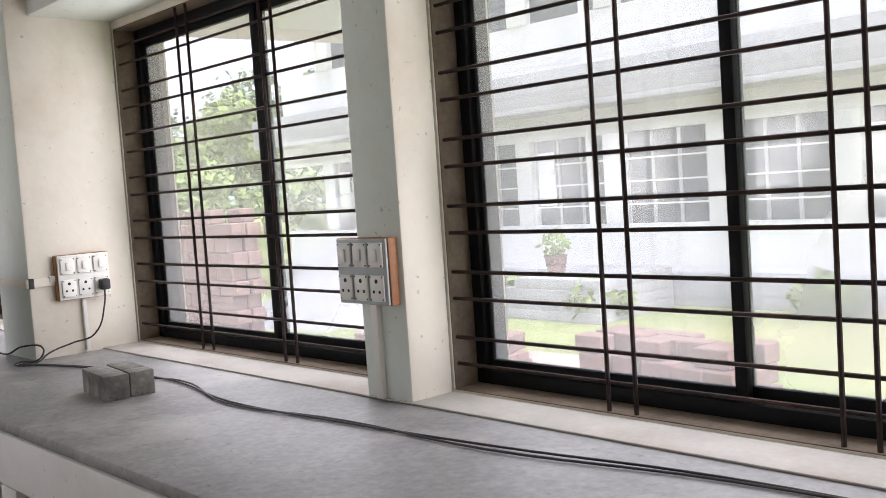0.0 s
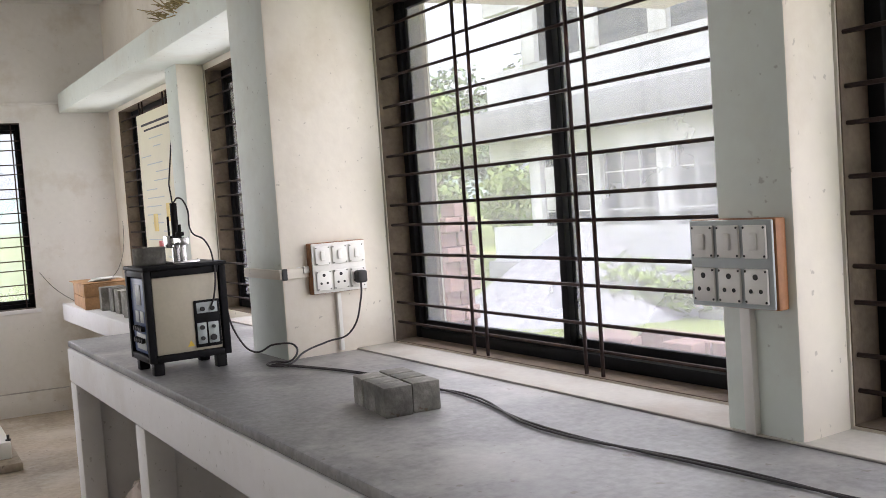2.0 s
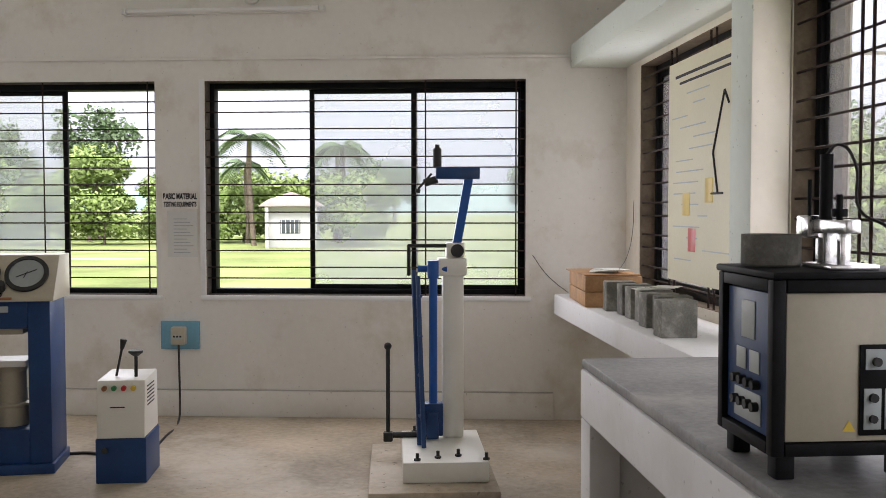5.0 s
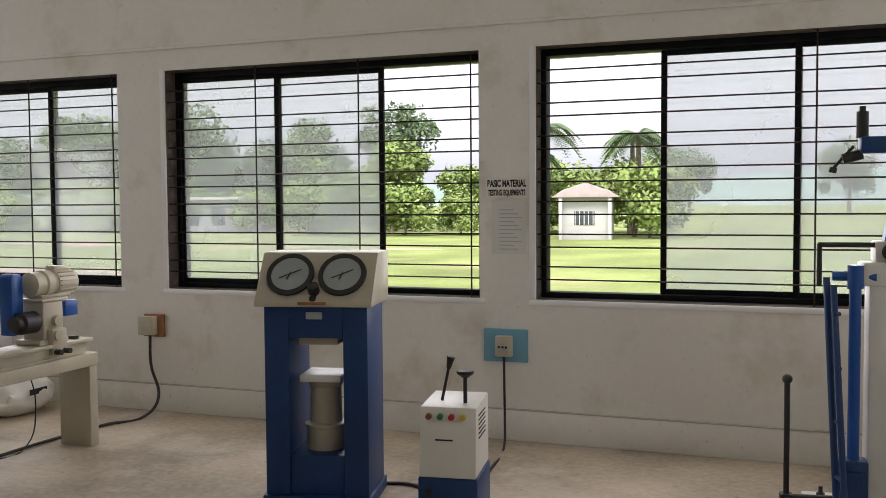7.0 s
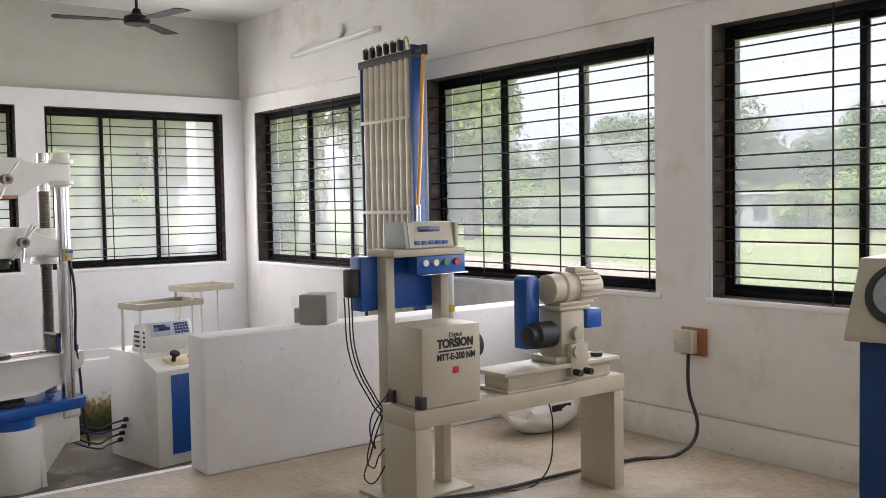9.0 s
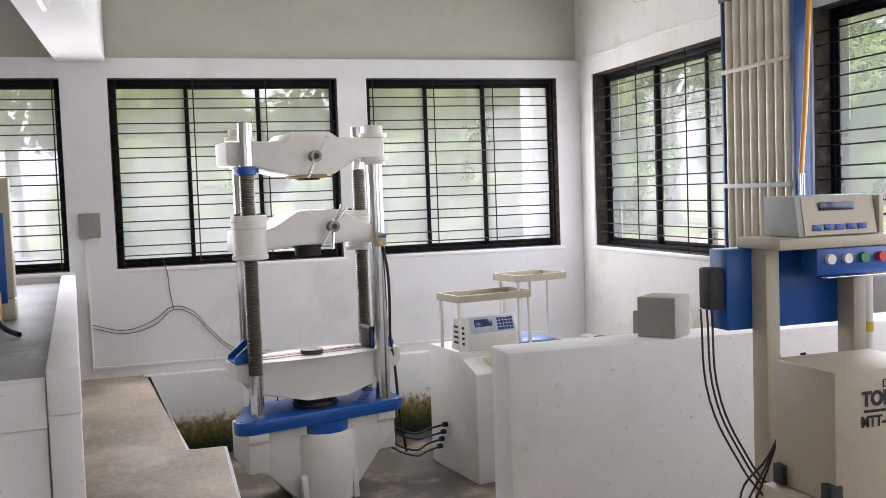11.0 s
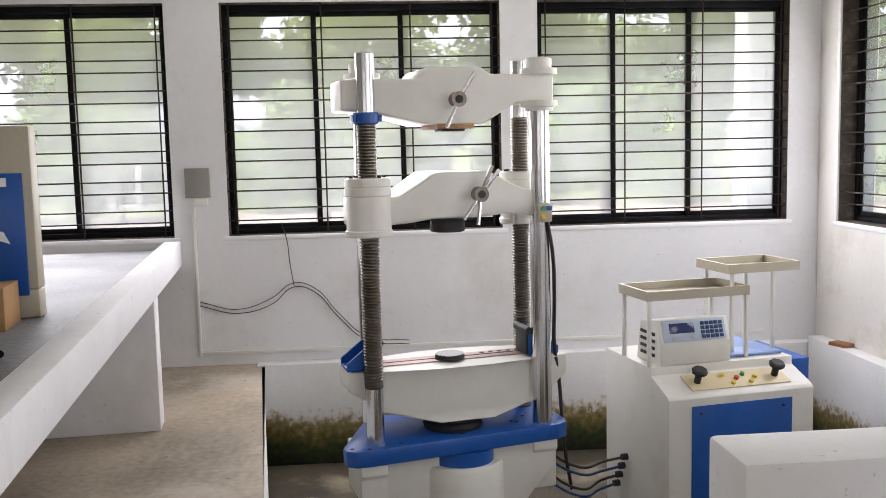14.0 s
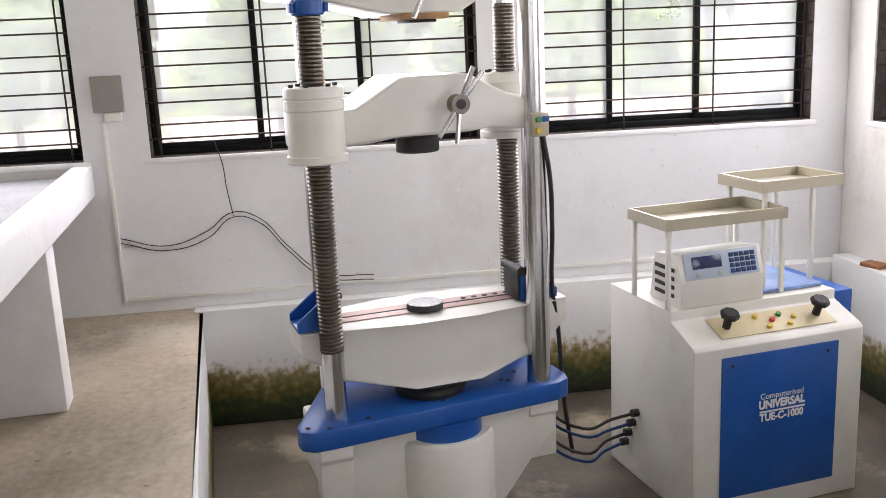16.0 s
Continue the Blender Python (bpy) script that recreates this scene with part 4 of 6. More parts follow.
part("ram", bm, M_MACH, ct, "cream painted hydraulic ram")
boxpart("lower_platen", (-0.09, 0.09, -0.10, 0.09, 0.521, 0.552), M_UTM, ct, 0.004, "square steel platen")
hd = B(); prism(hd, [(-0.215, 0.856), (-0.21, 0.875), (-0.06, 1.075), (0.16, 1.075), (0.16, 0.856)], -W2 - 0.028, W2 + 0.028, axis="X", bev=0.004)
head = part("dial_head", hd, M_MACH, ct, "cream sloping dial head")
slope = math.degrees(math.atan2(0.20, 0.15))
for sx in (-0.112, 0.112):
    g = pose(sx, -0.132, 0.981, slope, 0, 0)
    bm = B(); lathe(bm, [(0.100, 0), (0.103, 0.006), (0.101, 0.016), (0.082, 0.018), (0.080, 0.010)], seg=40)
    dial = part("dial", bm, M_DARK, head, "black-rimmed round dial", m=g)
    bm = B(); rod(bm, (0, 0, 0.011), (0, 0, 0.013), 0.081, seg=40)
    part("dial_face", bm, M_DIAL, dial)
    bm = B(); box(bm, -0.05, 0.05, -0.002, 0.002, 0.0135, 0.015, m=pose(0, 0, 0, 0, 0, 25)); box(bm, -0.03, 0.01, -0.002, 0.002, 0.0152, 0.016, m=pose(0, 0, 0, 0, 0, 70))
    part("needle", bm, M_INK, dial)
bm = B(); rod(bm, (0, -0.165, 0.90), (0.0, -0.20, 0.945), 0.024, seg=16); rod(bm, (0, -0.175, 0.90), (0, -0.21, 0.89), 0.014, seg=12)
part("dial_knob", bm, M_DARK, head)
boxpart("label_plate", (-0.06, 0.06, -0.219, -0.214, 0.866, 0.878), M_WOOD2, head, 0.001, "small brown plate")

# hydraulic pump unit
pu = thing("pump_unit", pose(7.50, -1.32, 0, 0, 0, 8), "cream and blue pump unit with two control levers", "pump unit")
boxpart("base", (-0.118, 0.118, -0.15, 0.15, 0.0, 0.215), M_NAVY, pu, 0.005, "dark blue lower cabinet")
bm = B(); prism(bm, [(-0.152, 0.216), (-0.13, 0.49), (0.14, 0.50), (0.148, 0.216)], -0.112, 0.112, axis="X", bev=0.006)
part("cabinet", bm, M_UTM, pu, "cream upper cabinet")
for i, (x, c) in enumerate(((-0.075, M_WOOD2), (-0.03, M_GREEN), (0.015, M_RED), (0.06, M_YELLOW))):
    bm = B(); rod(bm, (x, -0.133, 0.455), (x, -0.150, 0.453), 0.012)
    part("button", bm, c, pu)
bm = B(); rod(bm, (-0.045, -0.03, 0.495), (-0.015, -0.03, 0.64), 0.006); rod(bm, (-0.018, -0.03, 0.625), (-0.008, -0.03, 0.672), 0.009, 0.017)
part("control_lever", bm, M_DARK, pu)
bm = B(); rod(bm, (0.055, -0.06, 0.495), (0.055, -0.06, 0.61), 0.008); lathe(bm, [(0.012, 0.595), (0.034, 0.612), (0.034, 0.622), (0.03, 0.622)], (0.055, -0.06, 0))
part("control_wheel", bm, M_DARK, pu)
for k in range(6):
    boxpart("vent_slot", (0.1125, 0.1145, -0.09, 0.06, 0.36 + 0.018 * k, 0.366 + 0.018 * k), M_DARK, pu, 0.0005)
boxpart("name_mark", (-0.05, 0.02, -0.1445, -0.142, 0.36, 0.366), M_INK, pu, 0.0005)
bm = B(); rod(bm, (-0.075, -0.151, 0.16), (-0.075, -0.158, 0.16), 0.014)
part("valve_cap", bm, M_DARK, pu)
cable("pump_cable", [(7.38, -1.15, 0.12), (7.25, -1.0, 0.02), (7.12, -0.95, 0.008), (7.03, -0.98, 0.01)], 0.008, M_CABLE, "black hose on the floor beside the pump unit")

# sockets of wall B
sk = thing("isolator_switch", pose(7.328, 0, 0.515), "small grey isolator on a pale blue wooden board", "isolator")
boxpart("backboard", (-0.122, 0.122, -0.024, -0.001, -0.088, 0.088), M_LBLUE, sk, 0.003, "pale blue painted board")
boxpart("isolator_box", (-0.045, 0.045, -0.07, -0.0245, -0.055, 0.055), M_MACH, sk, 0.006)
boxpart("isolator_slot", (-0.03, 0.03, -0.073, -0.0705, -0.018, 0.008), M_GREYPL, sk, 0.001)
for x in (-0.02, 0.0, 0.02):
    boxpart("isolator_toggle", (x - 0.006, x + 0.006, -0.079, -0.0735, -0.008, 0.003), M_DARK, sk, 0.001)
cable("power_cable", [(7.328, -0.05, 0.465), (7.33, -0.05, 0.30), (7.335, -0.06, 0.12), (7.36, -0.15, 0.02), (7.42, -0.55, 0.01), (7.45, -1.0, 0.012), (7.46, -1.15, 0.06)], 0.007, M_CABLE, "black power cable running down from the isolator")
sk2 = thing("isolator_switch", pose(5.045, 0, 0.535), "small cream isolator box on a wooden board", "isolator")
boxpart("backboard", (-0.06, 0.085, -0.024, -0.001, -0.07, 0.07), M_WOOD2, sk2, 0.003, "brown wooden board")
boxpart("isolator_box", (-0.068, 0.045, -0.075, -0.0245, -0.055, 0.06), M_MACH, sk2, 0.006)
boxpart("isolator_slot", (-0.045, 0.02, -0.078, -0.0755, -0.012, 0.012), M_GREYPL, sk2, 0.001)
cable("power_cable", [(5.05, -0.05, 0.48), (5.06, -0.06, 0.30), (5.14, -0.10, 0.10), (5.13, -0.22, 0.015), (5.05, -0.45, 0.012), (5.0, -0.9, 0.012), (4.98, -1.3, 0.012), (4.90, -1.6, 0.012), (4.88, -1.75, 0.012)], 0.009, M_CABLE, "thick black cable on the floor from the wall isolator")

# ---- notices on the pier of wall B ----
nt1 = thing("wall_sign", facing(7.333, -0.004, 1.36, 0), "paper sign with two lines of black lettering", "sign")
boxpart("sheet", (-0.115, 0.115, -0.055, 0.055, 0.0005, 0.002), M_WALL, nt1)
lettering("BASIC MATERIAL", 0.05, pose(0, 0.022, 0.003), M_INK, nt1, bold=0.002, width=0.215)
lettering("TESTING EQUIPMENTS", 0.042, pose(0, -0.027, 0.003), M_INK, nt1, bold=0.0015, width=0.208)
nt2 = thing("wall_notice", facing(7.345, -0.003, 1.15, 0), "faded paper notice with a printed list", "notice")
boxpart("sheet", (-0.095, 0.095, -0.145, 0.145, 0.0005, 0.0015), M_PAPER, nt2)
for k in range(11):
    boxpart("text_bar", (-0.055, 0.03 + 0.02 * (k % 3), 0.09 - 0.021 * k, 0.095 - 0.021 * k, 0.0016, 0.0022), M_GREYPL, nt2)

# tube lights on wall B
def tube_light(m, L, label):
    t = thing("tube_light", m, label, "lamp", "wall tube lights")
    boxpart("housing", (0, L, -0.035, 0.0, -0.02, 0.02), M_PLASTIC, t, 0.004)
    bm = B(); rod(bm, (0.03, -0.05, 0), (L - 0.03, -0.05, 0), 0.014)
    part("tube", bm, M_LAMPTUBE, t)
    for x in (0.012, L - 0.012):
        boxpart("end_cap", (x - 0.012, x + 0.012, -0.065, -0.0355, -0.018, 0.018), M_PLASTIC, t, 0.003)
    return t
tube_light(pose(1.04, -0.001, 2.50, 0, -1.5, 0), 1.25, "unlit fluorescent tube light on the wall near the ceiling")
tube_light(pose(7.0, -0.001, 2.52, 0, -0.6, 0), 1.25, "unlit fluorescent tube light on the wall above the sign")
for (x, z) in ((1.75, 2.60), (7.8, 2.62)):
    bm = B(); lathe(bm, [(0.05, 0), (0.055, -0.01), (0.055, -0.03), (0.045, -0.038), (0.02, -0.038)], (x, -0.001, z), axis="Y")
    solid("junction_box", bm, M_PLASTIC, "round plastic ceiling rose on the wall", "junction box")

# ---- torsion tester ----
tt = thing("torsion_tester", pose(5.18, -1.89, 0), "cream torsion testing machine with motor head on a steel bench frame", "testing machine")
# local x across (front is +x), y along the bed
boxpart("leg", (-0.10, 0.105, -0.03, 0.045, 0.0, 0.43), M_MACH, tt, 0.004)
boxpart("leg", (-0.10, 0.105, 1.03, 1.09, 0.0, 0.43), M_MACH, tt, 0.004)
boxpart("bed", (-0.102, 0.108, -0.035, 1.095, 0.431, 0.50), M_MACH, tt, 0.004, "cream steel bed")
tb = boxpart("torque_box", (-0.10, 0.112, 0.0, 0.275, 0.502, 0.80), M_MACH, tt, 0.005, "cream sheet metal housing with lettering")
lettering("Digital", 0.024, pose(0.1135, 0.155, 0.765) @ pose(0, 0, 0, 90, 0, 90), M_INK, tb)
lettering("TORSION", 0.044, pose(0.1135, 0.155, 0.733) @ pose(0, 0, 0, 90, 0, 90), M_INK, tb, bold=0.002, width=0.17)
boxpart("underline", (0.1125, 0.114, 0.075, 0.235, 0.704, 0.710), M_INK, tb, 0.0005)
lettering("MTT-E-200 NM", 0.034, pose(0.1135, 0.158, 0.683) @ pose(0, 0, 0, 90, 0, 90), M_INK, tb, bold=0.001, width=0.18)
boxpart("brand_mark", (0.1125, 0.1135, 0.14, 0.17, 0.62, 0.645), M_RED, tb, 0.0005)
for (x, y) in ((-0.09, -0.003), (0.08, -0.003)):
    boxpart("corner_foot", (x, x + 0.035, y - 0.012, y + 0.02, 0.503, 0.55), M_DARK, tt, 0.003)
bm = B(); lathe(bm, [(0.03, 0.276), (0.05, 0.28), (0.05, 0.33), (0.035, 0.34)], (0.02, 0, 0.70), axis="Y")
part("fixed_chuck", bm, M_DARK, tt, "black steel chuck")
bm = B(); box(bm, -0.085, 0.11, 0.40, 1.06, 0.565, 0.583, bev=0.003); box(bm, -0.06, 0.085, 0.44, 1.03, 0.502, 0.565, bev=0.004); box(bm, -0.08, 0.105, 0.42, 0.78, 0.5025, 0.512)
part("slide_rail", bm, M_MACH, tt, "cream slide rail")
bm = B(); box(bm, -0.06, 0.075, 0.70, 0.84, 0.584, 0.80, bev=0.012); box(bm, -0.075, 0.09, 0.68, 0.86, 0.80, 0.815, bev=0.004); box(bm, -0.07, 0.085, 0.66, 0.86, 0.5835, 0.61, bev=0.005)
part("gear_housing", bm, M_MACH, tt, "cream gear housing")
bm = B(); lathe(bm, [(0.03, 0.70), (0.055, 0.69), (0.055, 0.60), (0.04, 0.59), (0.04, 0.56), (0.02, 0.555)], (0.02, 0, 0.70), axis="Y")
part("driven_chuck", bm, M_DARK, tt)
bm = B(); prism(bm, [(0.585, 0.64), (0.645, 0.64), (0.66, 0.70), (0.66, 0.93), (0.64, 0.945), (0.60, 0.945), (0.585, 0.93)], -0.09, -0.01, axis="X", bev=0.006)
part("belt_guard", bm, M_BLUE, tt, "blue belt guard")
bm = B(); lathe(bm, [(0.045, 0.68), (0.062, 0.69), (0.062, 0.75), (0.07, 0.76), (0.07, 0.80), (0.055, 0.81), (0.06, 0.83), (0.066, 0.835), (0.066, 0.96), (0.058, 0.975)], (0.0, 0, 0.885), axis="Y", seg=28)
box(bm, -0.03, 0.03, 0.83, 0.90, 0.95, 0.972, bev=0.004)
motor = part("motor", bm, M_MACH, tt, "cream finned electric motor")
bm = B(); box(bm, -0.0025, 0.0025, 0.84, 0.95, 0.0, 0.012)
fin = mesh("fin", bm, M_MACH)
for k in range(18):
    o = new("fin", fin)
    o.parent = motor
    o.matrix_basis = pose(0, 0, 0.885) @ Matrix.Rotation(math.tau * k / 18, 4, "Y") @ pose(0, 0, 0.063)
bm = B()
for k in range(8):
    a = math.tau * k / 8
    box(bm, -0.006, 0.006, 0.9752, 0.977, 0.018, 0.048, m=pose(0, 0, 0.885) @ Matrix.Rotation(a, 4, "Y"))
part("fan_grille", bm, M_DARK, motor)
boxpart("motor_foot", (-0.05, 0.05, 0.72, 0.92, 0.816, 0.83), M_MACH, tt, 0.003)
bm = B(); box(bm, 0.076, 0.112, 0.72, 0.82, 0.53, 0.66, bev=0.006); rod(bm, (0.112, 0.75, 0.63), (0.125, 0.75, 0.63), 0.025); rod(bm, (0.07, 0.78, 0.70), (0.10, 0.78, 0.70), 0.028)
part("clamp_plate", bm, M_MACH, tt)
for y in (0.74, 0.80):
    bm = B(); rod(bm, (0.112, y, 0.545), (0.15, y, 0.545), 0.014)
    part("clamp_knob", bm, M_DARK, tt)
boxpart("label_box", (-0.04, 0.06, 0.87, 0.96, 0.71, 0.79), M_BLUE, tt, 0.003, "bright blue label box")
bm = B(); rod(bm, (0.05, 0.98, 0.584), (0.05, 0.98, 0.60), 0.026)
part("stop_knob", bm, M_DARK, tt)
# the driven head stands further along the slide
for o in tt.children:
    if o.name.split(".")[0] in ("gear_housing", "driven_chuck", "belt_guard", "motor", "motor_foot", "clamp_plate", "clamp_knob", "label_box"):
        o.location.y += 0.045
cable("motor_lead", [(5.2, -1.06, 0.58), (5.06, -1.05, 0.5), (5.05, -1.0, 0.25), (5.03, -1.05, 0.03), (5.0, -1.3, 0.012), (4.93, -1.55, 0.012)], 0.0035, M_CABLE, "thin cable hanging from the motor to the floor")
random.seed(2)
bm = B()
bmesh.ops.create_icosphere(bm, subdivisions=4, radius=1.0)
for v in bm.verts:
    n = noise.noise(v.co * 2.0 + Vector((9, 0, 0))) * 0.22 + noise.noise(v.co * 7) * 0.05
    v.co = Vector((v.co.x * 0.14, v.co.y * 0.26, v.co.z * 0.13 + 0.12)) * (1 + n)
    v.co.z = max(v.co.z, 0.001)
sack = solid("cement_sack", bm, M_UTM, "white plastic sack with dark lettering slumped by the half wall", "sack", m=pose(4.3, -0.35, 0))
boxpart("print_bar", (0.139, 0.141, -0.06, 0.08, 0.13, 0.165), M_INK, sack)

# control stand of the torsion tester
st = thing("control_stand", pose(4.72, -1.50, 0), "cream stand carrying a digital indicator above a blue control box", "control stand")
for y in (-0.15, 0.14):
    bm = B(); box(bm, -0.04, 0.03, y - 0.022, y + 0.022, 0, 1.03, bev=0.004)
    part("post", bm, M_MACH, st)
boxpart("foot_plate", (-0.14, 0.14, -0.22, 0.20, 0.0005, 0.012), M_MACH, st, 0.002)
boxpart("shelf_plate", (-0.09, 0.11, -0.185, 0.195, 1.031, 1.062), M_MACH, st, 0.004)
ind = thing("digital_indicator", pose(4.72, -1.47, 1.0625) @ Matrix.Diagonal((0.9, 0.88, 0.9, 1)), "cream digital indicator with a dark display on a stand", "indicator")
bm = B(); prism(bm, [(-0.085, 0.001), (0.09, 0.001), (0.07, 0.125), (-0.085, 0.125)], -0.15, 0.145, axis="Y", bev=0.004)
body = part("case", bm, M_GREYPL, ind)
bm = B(); prism(bm, [(0.0905, 0.004), (0.094, 0.004), (0.074, 0.121), (0.0705, 0.121)], -0.13, 0.14, axis="Y")
fp = part("front_panel", bm, M_MACH, ind, "cream front panel")
boxpart("display", (0.0815, 0.085, -0.07, 0.06, 0.078, 0.104), M_SCREEN, ind, 0.001, "dark digital display")
for k in range(5):
    boxpart("key", (0.0905, 0.0955, -0.10 + 0.042 * k, -0.068 + 0.042 * k, 0.018, 0.036), M_BLUE, ind, 0.001)
boxpart("side_rail", (-0.03, 0.095, 0.148, 0.165, 0.001, 0.12), M_MACH, ind, 0.002)
cbx = boxpart("control_box", (-0.13, -0.042, -0.25, 0.13, 0.80, 1.03), M_BLUE, st, 0.004, "blue control box")
bp = boxpart("button_panel", (0.031, 0.10, -0.06, 0.20, 0.955, 1.03), M_BLUE, st, 0.003, "blue button panel")
for y, c in ((-0.02, M_PLASTIC), (0.035, M_PLASTIC), (0.09, M_GREEN), (0.15, M_RED)):
    bm = B(); rod(bm, (0.10, y, 1.0), (0.113, y, 1.0), 0.014)
    part("button", bm, c, bp)
boxpart("button_lip", (0.09, 0.13, -0.05, 0.195, 0.95, 0.954), M_STEEL, st, 0.001)
bm = B(); rod(bm, (-0.06, 0.245, 0.60), (-0.06, 0.245, 0.97), 0.015)
part("grease_tube", bm, M_PLASTIC, st, "white plastic tube with a yellow band")
bm = B(); rod(bm, (-0.06, 0.245, 0.76), (-0.06, 0.245, 0.79), 0.0165)
part("yellow_band", bm, M_YELLOW, st)
bm = B(); box(bm, -0.11, -0.05, -0.30, -0.251, 0.86, 0.98, bev=0.008)
part("plug_socket", bm, M_DARK, st, "black wall-type plug and socket")
for k, (dy, zlow) in enumerate(((0.0, 0.10), (0.02, 0.16), (0.035, 0.24))):
    cable("stand_cable", [(4.62, -1.80 + dy, 0.86), (4.66, -1.80 + dy, 0.6), (4.74, -1.75 + dy, 0.42), (4.80, -1.70 + dy, 0.30), (4.80, -1.74 - dy, zlow + 0.05), (4.78, -1.80 + dy, zlow), (4.76, -1.77, zlow + 0.12), (4.78, -1.70, 0.42 + dy), (4.80, -1.66, 0.55)], 0.0032, M_CABLE,
          "dark loose cable loops hanging beside the control stand")
for y in (-1.53, -1.44):
    cable("stand_cable", [(4.60, y, 0.70), (4.62, y + 0.01, 0.6), (4.60, y + 0.03, 0.45)], 0.009, M_CABLE, "thick black cable below the blue control box")

# ---- manometer board in the pit's end ----
mb = thing("manometer_board", pose(2.745, -0.27, PZ, 0, 0, -3), "tall blue manometer board with clouded glass tubes and hoses on top", "manometer")
boxpart("backboard", (-0.31, 0.33, 0.03, 0.05, 0.30, 2.83), M_NAVY, mb, 0.003, "dark blue backboard")
boxpart("side_rail", (0.31, 0.345, -0.02, 0.06, 0.0, 2.88), M_NAVY, mb, 0.003, "blue steel side rail")
boxpart("side_rail", (-0.33, -0.31, -0.02, 0.06, 0.0, 2.84), M_NAVY, mb, 0.003)
tbm = B(); rod(tbm, (0, 0, 0.75), (0, 0, 2.80), 0.026, seg=16)
tm = mesh("glass_tube", tbm, M_TUBE)
for k in range(8):
    o = new("glass_tube", tm)
    o.parent = mb
    o.location = (-0.268 + 0.0765 * k, 0.0, 0)
bm = B()
for k in range(7):
    box(bm, -0.236 + 0.0765 * k, -0.223 + 0.0765 * k, 0.018, 0.029, 0.75, 2.80)
part("scale_strip", bm, M_BRASS, mb, "yellowed scale strips")
for z in (1.80, 2.42):
    boxpart("clamp_bar", (-0.32, 0.31, -0.028, -0.014, z - 0.012, z + 0.012), M_MACH if z > 2 else M_GREYPL, mb, 0.003)
boxpart("top_manifold", (-0.34, 0.36, -0.03, 0.05, 2.80, 2.85), M_DARK, mb, 0.008, "black top manifold")
bm = B()
for k in range(6):
    x = -0.22 + 0.09 * k
    rod(bm, (x, -0.03, 2.86), (x + 0.03, -0.05, 2.91), 0.02)
part("valve", bm, M_DARK, mb)
for k in range(7):
    x = -0.27 + 0.085 * k
    cable("hose", [(x, 0.0, 2.85), (x + 0.02, -0.02, 2.92), (x + 0.06, -0.03, 2.93), (x + 0.085, -0.02, 2.85)], 0.006, M_BRASS, parent=mb)
bm = B(); rod(bm, (0.345, 0.0, 2.83), (0.46, 0.0, 2.83), 0.016); rod(bm, (0.46, 0.0, 2.80), (0.46, 0.0, 2.86), 0.022)
part("side_valve", bm, M_DARK, mb)
cable("amber_hose", [(0.455, -0.005, 2.81), (0.45, -0.02, 2.5), (0.42, -0.02, 2.15), (0.385, -0.02, 1.85)], 0.013, mat("amber_hose", (0.55, 0.28, 0.05), 0.35, var=0.15, bump=0.01), parent=mb)
bm = B(); rod(bm, (0.36, -0.01, 1.2), (0.36, -0.01, 1.85), 0.006); rod(bm, (0.39, -0.01, 1.2), (0.39, -0.01, 1.85), 0.006)
part("side_pipe", bm, M_STEEL, mb)

# ---- concrete cubes on the half wall ----
def concrete_cube(m, label):
    bm = B(); box(bm, -0.075, 0.075, -0.075, 0.075, 0.0, 0.15, bev=0.004)
    return solid("concrete_cube", bm, M_CONC2, label, "test cube", m=m)
M_CONC2 = mat("grey_concrete", (0.34, 0.33, 0.30), 0.9, var=0.12, scale=8, fine=90, bump=0.1, stain=(0.24, 0.23, 0.2), stain_amt=0.5, stain_scale=7)
concrete_cube(pose(3.815, -1.46, 0.651, 0, 0, 38), "grey concrete test cube standing on the half wall")
concrete_cube(pose(3.30, -1.20, PZ + 0.001, 0, 0, 20), "second concrete test cube standing beyond the half wall").location.z = 0.52
pd = boxpart("pedestal", (3.20, 3.42, -1.32, -1.08, PZ, 0.518), M_WALLC, None, 0.01)
tagged(pd, "plain white plastered pedestal inside the pit", "pedestal")
cable("wire_handle", [(3.25, -1.22, 0.67), (3.27, -1.2, 0.71), (3.33, -1.14, 0.71), (3.36, -1.10, 0.60)], 0.006, M_CABLE, "bent black wire loop over the concrete cube")

# ---- universal testing machine ----
um = thing("universal_tester", pose(1.44, -2.385, 0, 0, 0, 102), "large ivory and blue universal testing machine in a pit", "testing machine")
bm = B(); prism(bm, [(-0.555, 0.03), (-0.55, -0.02), (-0.51, -0.052), (-0.45, -0.055), (0.47, 0.015), (0.525, 0.045), (0.54, 0.10), (0.53, 0.40), (0.47, 0.46), (-0.30, 0.46), (-0.36, 0.44)], -0.125, -0.05, bev=0.008)
pl = part("blue_plate", bm, M_BLUE, um, "thick blue painted steel plate")
for (x, y) in ((-0.52, 0.0), (-0.45, -0.03), (-0.30, 0.0), (0.0, 0.04), (0.30, 0.12), (0.50, 0.17), (0.36, 0.2), (0.28, 0.14)):
    bm = B(); rod(bm, (x, y, -0.052), (x, y, -0.047), 0.009, seg=10)
    part("bolt_hole", bm, M_DARK, pl)
bm = B()
prism(bm, [(-0.46, -0.126), (0.46, -0.126), (0.46, -0.26), (0.36, -0.36), (0.20, -0.56), (0.17, -0.598), (-0.17, -0.598), (-0.20, -0.56), (-0.36, -0.40), (-0.46, -0.36)], 0.04, 0.42, axis="Y", bev=0.012)
part("cast_base", bm, M_UTM, um, "ivory painted cast base")
bm = B(); lathe(bm, [(0.20, -0.598), (0.20, -0.205), (0.19, -0.188), (0.10, -0.185)], (0.02, 0.13, 0), seg=40)
